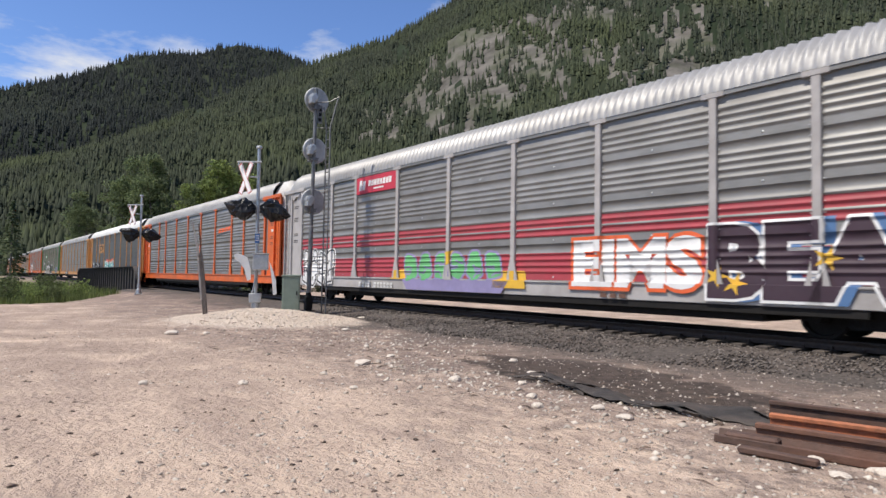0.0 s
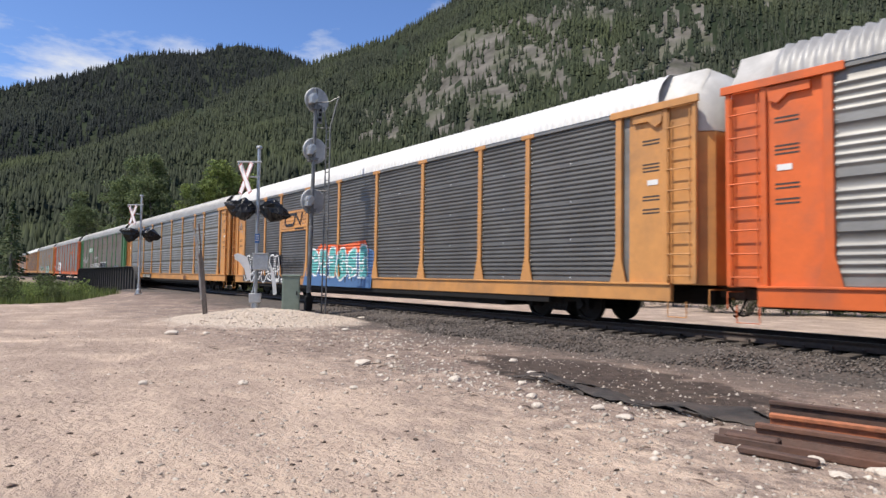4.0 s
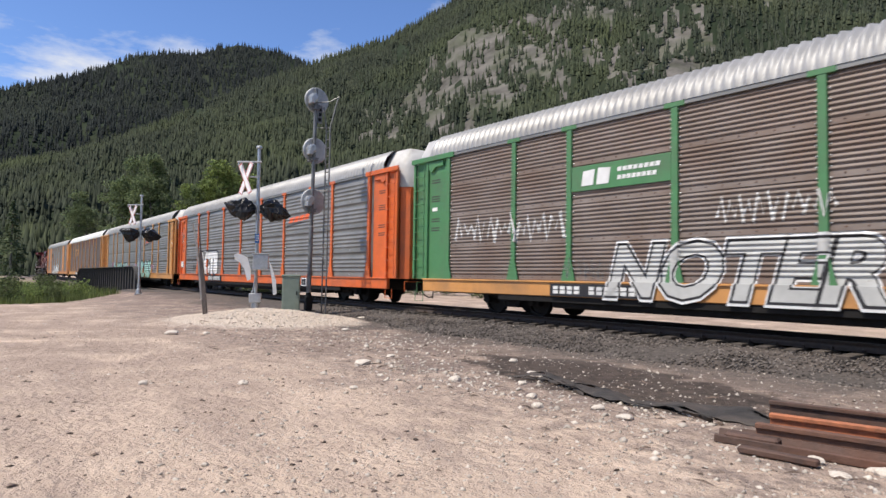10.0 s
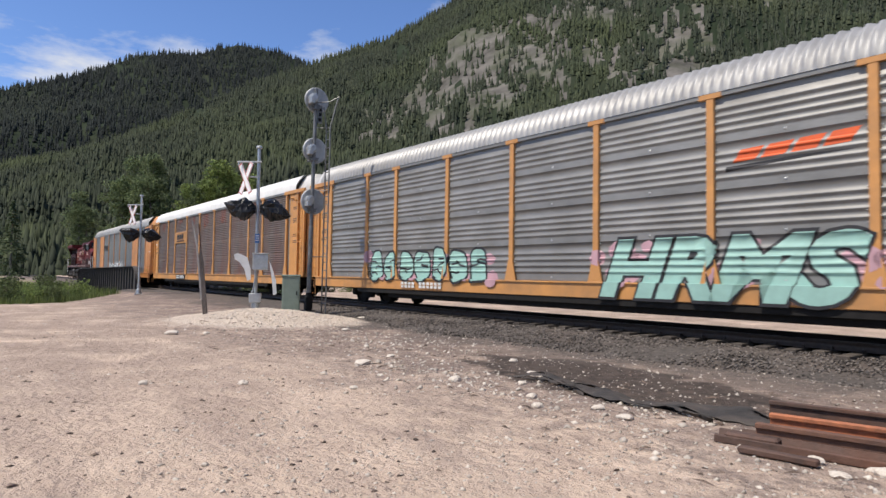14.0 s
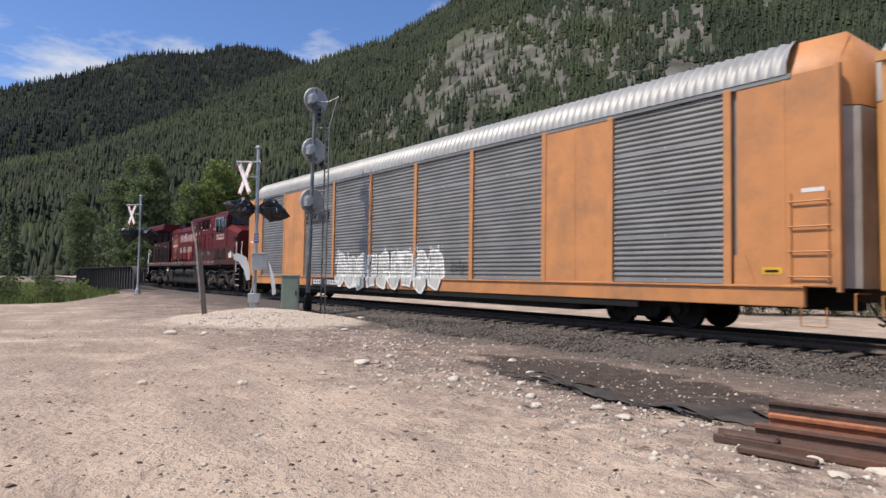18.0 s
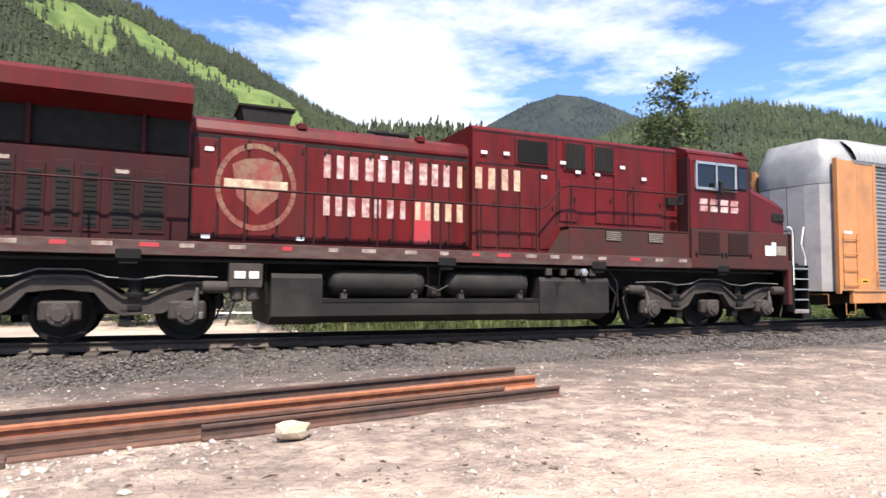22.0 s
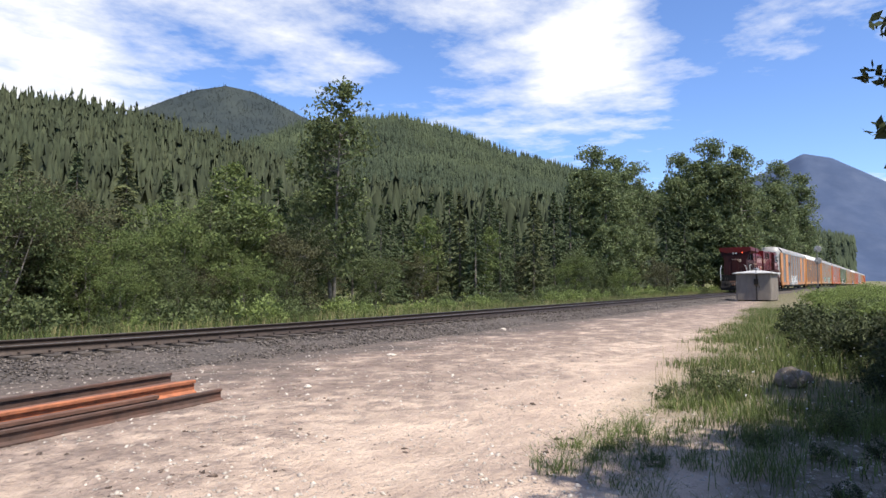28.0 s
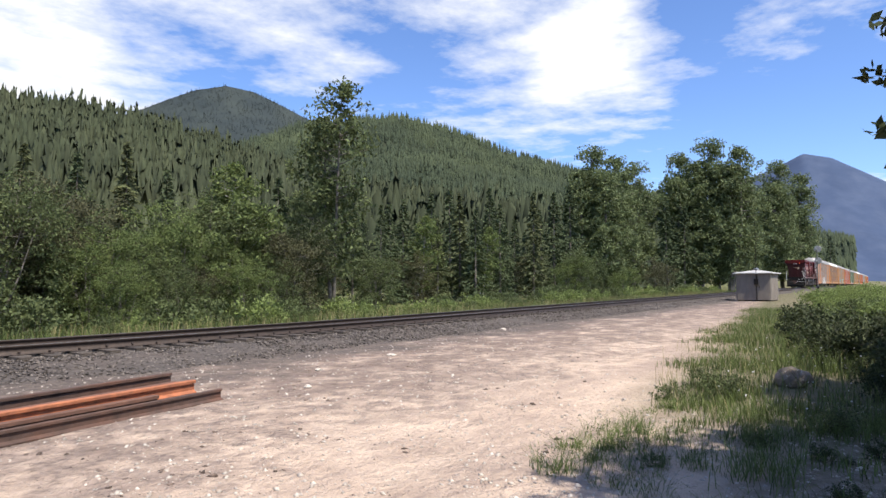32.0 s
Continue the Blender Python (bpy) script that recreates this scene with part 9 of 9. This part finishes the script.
    put(sp[0], s0[::2], "spruces", 13)
    put(sp[1], s0[1::2], "spruces", 14)
    # tall conifers on the foot of the near hill
    fir = spruce("fir_tree", "olive green fir on the hillside", 175, 13, 4.2, 36, 30, 0.26, NEEDLE_OLIVE)
    kinds = [copy_thing(sp[0], pose(0, 0, 0)), copy_thing(sp[1], pose(0, 0, 0)), fir]
    for k in range(170):
        az = rng.uniform(-62, 6)
        q = rng.uniform(0.0, 0.42) ** 1.0
        hx, hy, hz = (float(v[0]) for v in hill_height(np.array([az]), np.array([q])))
        src = kinds[k % 3]
        ob = src if k < 3 else copy_thing(src, pose(0, 0, 0))
        f = rng.uniform(0.75, 1.25)
        ob.matrix_basis = pose(hx, hy, max(hz, gz(hx, hy)) - 0.6, 0, 0, rng.uniform(0, 360)) @ Matrix.Diagonal((f * 0.85, f * 0.85, f, 1))
        ob["group"] = "hillside conifers"
    for k, (az, r, q) in enumerate(((-45.5, 50, 0.62), (-47.5, 54, 0.7), (-52.6, 60, 0.8), (-54.0, 58, 0.66), (-56.2, 62, 0.74), (-59.2, 66, 0.86), (-61.0, 70, 0.9), (-62.4, 74, 1.0), (-50.6, 58, 0.6), (-43.0, 50, 0.66), (-27.5, 40, 0.66), (-24.5, 42, 0.8), (-21.0, 40, 0.7), (-36.5, 44, 0.7), (-17.5, 42, 0.75))):
        ob = copy_thing(kinds[k % 3], pose(0, 0, 0))
        px, py = at_az(az, r)
        ob.matrix_basis = pose(px, py, gz(px, py) - 0.1, 0, 0, rng.uniform(0, 360)) @ Matrix.Diagonal((q, q, q, 1))
        ob["group"] = "spruces"
    # low leafy growth along the far side of the line
    low = [leafy_tree("low_shrub", lab, "shrub", 191 + k, 1.25, 1.7, 0.05, 60, 26, 0.10, mat, BARK, 6, 0.1, 0.014, (0.16, 0.34), 0.4) for k, (lab, mat) in enumerate((("low bright green shrub beside the ballast", LEAF_BRIGHT), ("low green shrub with broad leaves", LEAF)))]
    sl = [[], []]
    x = 4.0
    while x < 95:
        y = float(line_y(np.array([x]))[0]) + rng.uniform(6.5, 9.5)
        sl[rng.randrange(2)].append((x, y, rng.uniform(0.6, 1.25)))
        x += rng.uniform(0.5, 1.1) * (1 + x / 60)
    for k in range(26):
        sl[k % 2].append((rng.uniform(-66, -44), rng.uniform(0.0, 6.5), rng.uniform(0.6, 1.2)))
    for k in range(30):
        sl[k % 2].append((rng.uniform(26, 50), rng.uniform(0.5, 3.6), rng.uniform(0.5, 0.9)))
    for k in range(2):
        put(low[k], sl[k], "low shrubs", 20 + k)
    # dark weeds and shrubs of the near corner
    weed = [leafy_tree("weed_bush", lab, "bush", 211 + k, 1.15, 1.3, 0.04, 80, 24, 0.075, mat, BARK, 8, 0.12, 0.009, (0.10, 0.24), 0.35) for k, (lab, mat) in enumerate((("dark leafy weed bush in the grass", LEAF_DARK), ("green leafy weed bush in the grass", LEAF)))]
    sw = [[], []]
    for k in range(95):
        x = rng.uniform(9.5, 30)
        y = rng.uniform(-2.5, 0.4 + 0.08 * x)
        sw[k % 2].append((x, y, rng.uniform(0.35, 0.68) * (0.6 + 0.015 * x)))
    for x, y, s in ((13.2, 1.6, 0.75), (14.5, 2.0, 0.8), (15.4, 2.2, 0.9), (11.6, 0.7, 0.7), (18.5, 2.9, 0.8), (20, 3.4, 0.8), (12.8, 0.9, 0.85), (14.0, 1.2, 0.95), (9.4, 0.0, 0.8), (10.4, 0.4, 0.85), (10.2, -0.5, 0.95), (11.4, 0.1, 0.95), (8.9, -0.7, 0.7), (9.6, -1.2, 0.9)):
        sw[0].append((x, y, s))
    for k in range(2):
        put(weed[k], sw[k], "weed bushes", 30 + k)
    # branch that reaches into the view, from a tree outside it
    side = leafy_tree("side_tree", "leafy tree whose branch tips hang beside the lane", "tree", 231, 7.6, 4.2, 0.34, 130, 30, 0.15, LEAF_DARK, BARK, 1, 0.02, 0.13, (0.25, 0.5), 0.5)
    tips = [(0.1, 3.2, 3.0), (-0.1, 3.35, 3.5), (0.15, 3.45, 4.2), (0.0, 3.3, 4.75), (0.2, 2.6, 3.3), (0.1, 2.4, 4.1)]
    limb = Shape()
    for k in range(0, 6):
        limb.tube([(0, 0, 2.4 + 0.3 * k), (0.05, 1.5, 2.9 + 0.28 * k), tips[k]], 0.035, 5, 0.008)
    part("limb", limb, BARK, side)
    V, F = leaf_cloud(np.array(tips), np.array([0.22] * 6), 26, 0.15, 5)
    part("branch_leaves", fast_mesh("branch_leaves", V, F, [LEAF_DARK]), LEAF_DARK, side)
    side.matrix_basis = pose(9.4, -2.75, gz(9.4, -2.75) - 0.05)
    tagged(side, group="side trees")
    shade = copy_thing(bigs[1], pose(0, 0, 0))
    put(shade, [(3.3, -4.2, 0.58), (5.0, -4.3, 0.56), (6.8, -4.7, 0.54), (13.5, -4.4, 0.50), (8.8, -5.0, 0.52)], "trees behind the lane", 32, (1, 1))
    # grasses
    g = np.random.default_rng(41)
    n = 210000
    x = 4.0 + 34 * g.uniform(0, 1, n) ** 1.7
    y = g.uniform(-4, 9, n)
    edge = 2.0 + 0.19 * x - y - 2.2 * (fbm(x * 0.5, y * 0.5, 61) - 0.5)
    front = x - 7.6 - 2.4 * (fbm(x * 0.9, y * 0.9, 67) - 0.5) - 0.35 * np.clip(1.6 - y, 0, 2)
    dens = np.clip(edge / 0.6, 0, 1) * np.clip(front / 0.9, 0.0, 1) * np.clip((fbm(x * 0.8, y * 0.8, 69) - 0.36) * 6, 0.08, 1)
    tuft = np.clip((fbm(x * 1.3, y * 1.3, 63) - 0.50) * 7, 0, 1) * (y < 3.1) * (x < 8.5) * (y > 0.2) * np.clip((x - 4.6) * 1.0, 0, 1) * 0.16
    ok = g.uniform(0, 1, n) < np.maximum(dens, tuft) * (0.35 + fbm(x * 1.1, y * 1.1, 65))
    blades("grass", x[ok], y[ok], 0.24 * np.clip(0.5 + edge[ok] * 0.3, 0.35, 1.6) * np.clip(0.55 + 0.4 * front[ok], 0.45, 1.0), GRASS, 42, "uneven green grass beside the sandy lane", width=0.0055, bend=0.6)
    n = 9000
    x, y = 4.2 + 26 * g.uniform(0, 1, n) ** 1.5, g.uniform(-3, 7, n)
    edge = 2.2 + 0.19 * x - y - 2.0 * (fbm(x * 0.5, y * 0.5, 61) - 0.5)
    ok = (edge > 0.2) & (x > 7.5) & (g.uniform(0, 1, n) < 0.5)
    blades("dry_grass", x[ok], y[ok], 0.34, DRY_GRASS, 43, "thin dry grass stalks among the green", width=0.003, bend=0.6)
    n = 60000
    x = 4.0 + 105 * g.uniform(0, 1, n) ** 1.3
    off = g.uniform(3.3, 11, n)
    y = line_y(x) + off
    ok = g.uniform(0, 1, n) < np.clip((off - 3.2) / 1.5, 0.15, 1)
    blades("verge_grass", x[ok], y[ok], 0.55, GRASS, 44, "tall green grass along the far side of the line", width=0.014)
    n = 16000
    x, off = 4 + 84 * g.uniform(0, 1, n), g.uniform(3.6, 9, n)
    blades("verge_dry_grass", x, line_y(x) + off, 0.6, DRY_GRASS, 45, "yellowed grass along the far side of the line", width=0.01)
    n = 26000
    x, y = g.uniform(-70, -33, n), g.uniform(-6, 10.2, n)
    ok = (y < 8.6) & (x < -38 - 5 * fbm(x * 0.3, y * 0.3, 70) - 0.9 * np.clip(y - 2, 0, 9))
    blades("bank_grass", x[ok], y[ok], 0.45, GRASS, 46, "green grass on the stream bank", width=0.018)
    # single tufts on the gravel before the corner
    n = 190
    cx, cy = g.uniform(4.4, 8.4, n), g.uniform(0.45, 3.0, n)
    ok = (cy > 3.3 - 0.32 * cx) & (g.uniform(0, 1, n) < 0.45 + 0.5 * fbm(cx, cy, 71))
    cx, cy = cx[ok], cy[ok]
    m = 60
    rr = np.repeat(g.uniform(0.06, 0.34, len(cx)), m) * np.sqrt(g.uniform(0, 1, len(cx) * m))
    aa = g.uniform(0, 6.28, len(cx) * m)
    tx, ty = np.repeat(cx, m) + rr * np.cos(aa), np.repeat(cy, m) + rr * np.sin(aa)
    blades("tuft_grass", tx, ty, np.repeat(g.uniform(0.05, 0.17, len(cx)), m), GRASS, 48, "short grass tufts on the gravel", width=0.0026, bend=1.5)
    sw2 = [(x, y, q) for x, y, q in ((5.3, 2.05, 0.14), (6.6, 1.5, 0.16), (7.7, 1.0, 0.28), (8.4, 3.0, 0.25), (8.9, 2.4, 0.35), (9.6, 2.9, 0.25), (10.8, 3.3, 0.25))]
    put(copy_thing(weed[1], pose(0, 0, 0)), sw2, "weed bushes", 33)
    low2 = []
    for k in range(46):
        x = g.uniform(34, 80)
        low2.append((x, 1.4 + 0.09 * x + g.uniform(-2.5, 1.6), g.uniform(0.35, 0.7) * (0.7 + x / 90)))
    put(copy_thing(low[0], pose(0, 0, 0)), low2, "low shrubs", 34)
    # weeds and gravel in the shaded corner
    n = 15000
    x, y = g.uniform(3.4, 9.0, n), g.uniform(-1.2, 1.9, n)
    ok = (g.uniform(0, 1, n) < np.clip((fbm(x * 1.6, y * 1.6, 75) - 0.50) * 5, 0.03, 1)) & (y < 0.35 * x - 0.2)
    blades("corner_weeds", x[ok], y[ok], 0.14 + 0.10 * fbm(x[ok] * 1.3, y[ok] * 1.3, 76), GRASS, 49, "ragged weeds in the shaded gravel", width=0.004, bend=0.9)
    n = 3600
    x, y = g.uniform(3.2, 9.5, n), g.uniform(-1.0, 2.6, n)
    scatter("corner_gravel", np.stack([x, y, ground_z(x, y)], 1), 0.006 + 0.022 * g.uniform(0, 1, n) ** 3, PALE_STONE, 50, "grey gravel stones among the weeds", "gravel")
    put(copy_thing(weed[0], pose(0, 0, 0)), [(g.uniform(4.4, 8.5), g.uniform(-0.6, 1.3), g.uniform(0.08, 0.2)) for k in range(9)], "weed bushes", 35)
    # flower heads of the corner
    n = 150
    x, y = g.uniform(7, 14, n), g.uniform(-1, 3.2, n)
    ok = y < 1.4 + 0.12 * x
    x, y = x[ok], y[ok]
    scatter("flower_heads", np.stack([x, y, ground_z(x, y) + g.uniform(0.3, 0.5, len(x))], 1), g.uniform(0.008, 0.016, len(x)), WHITE, 47, "small white flower heads above the grass", "flowers", 0.5)


plants()

motions()
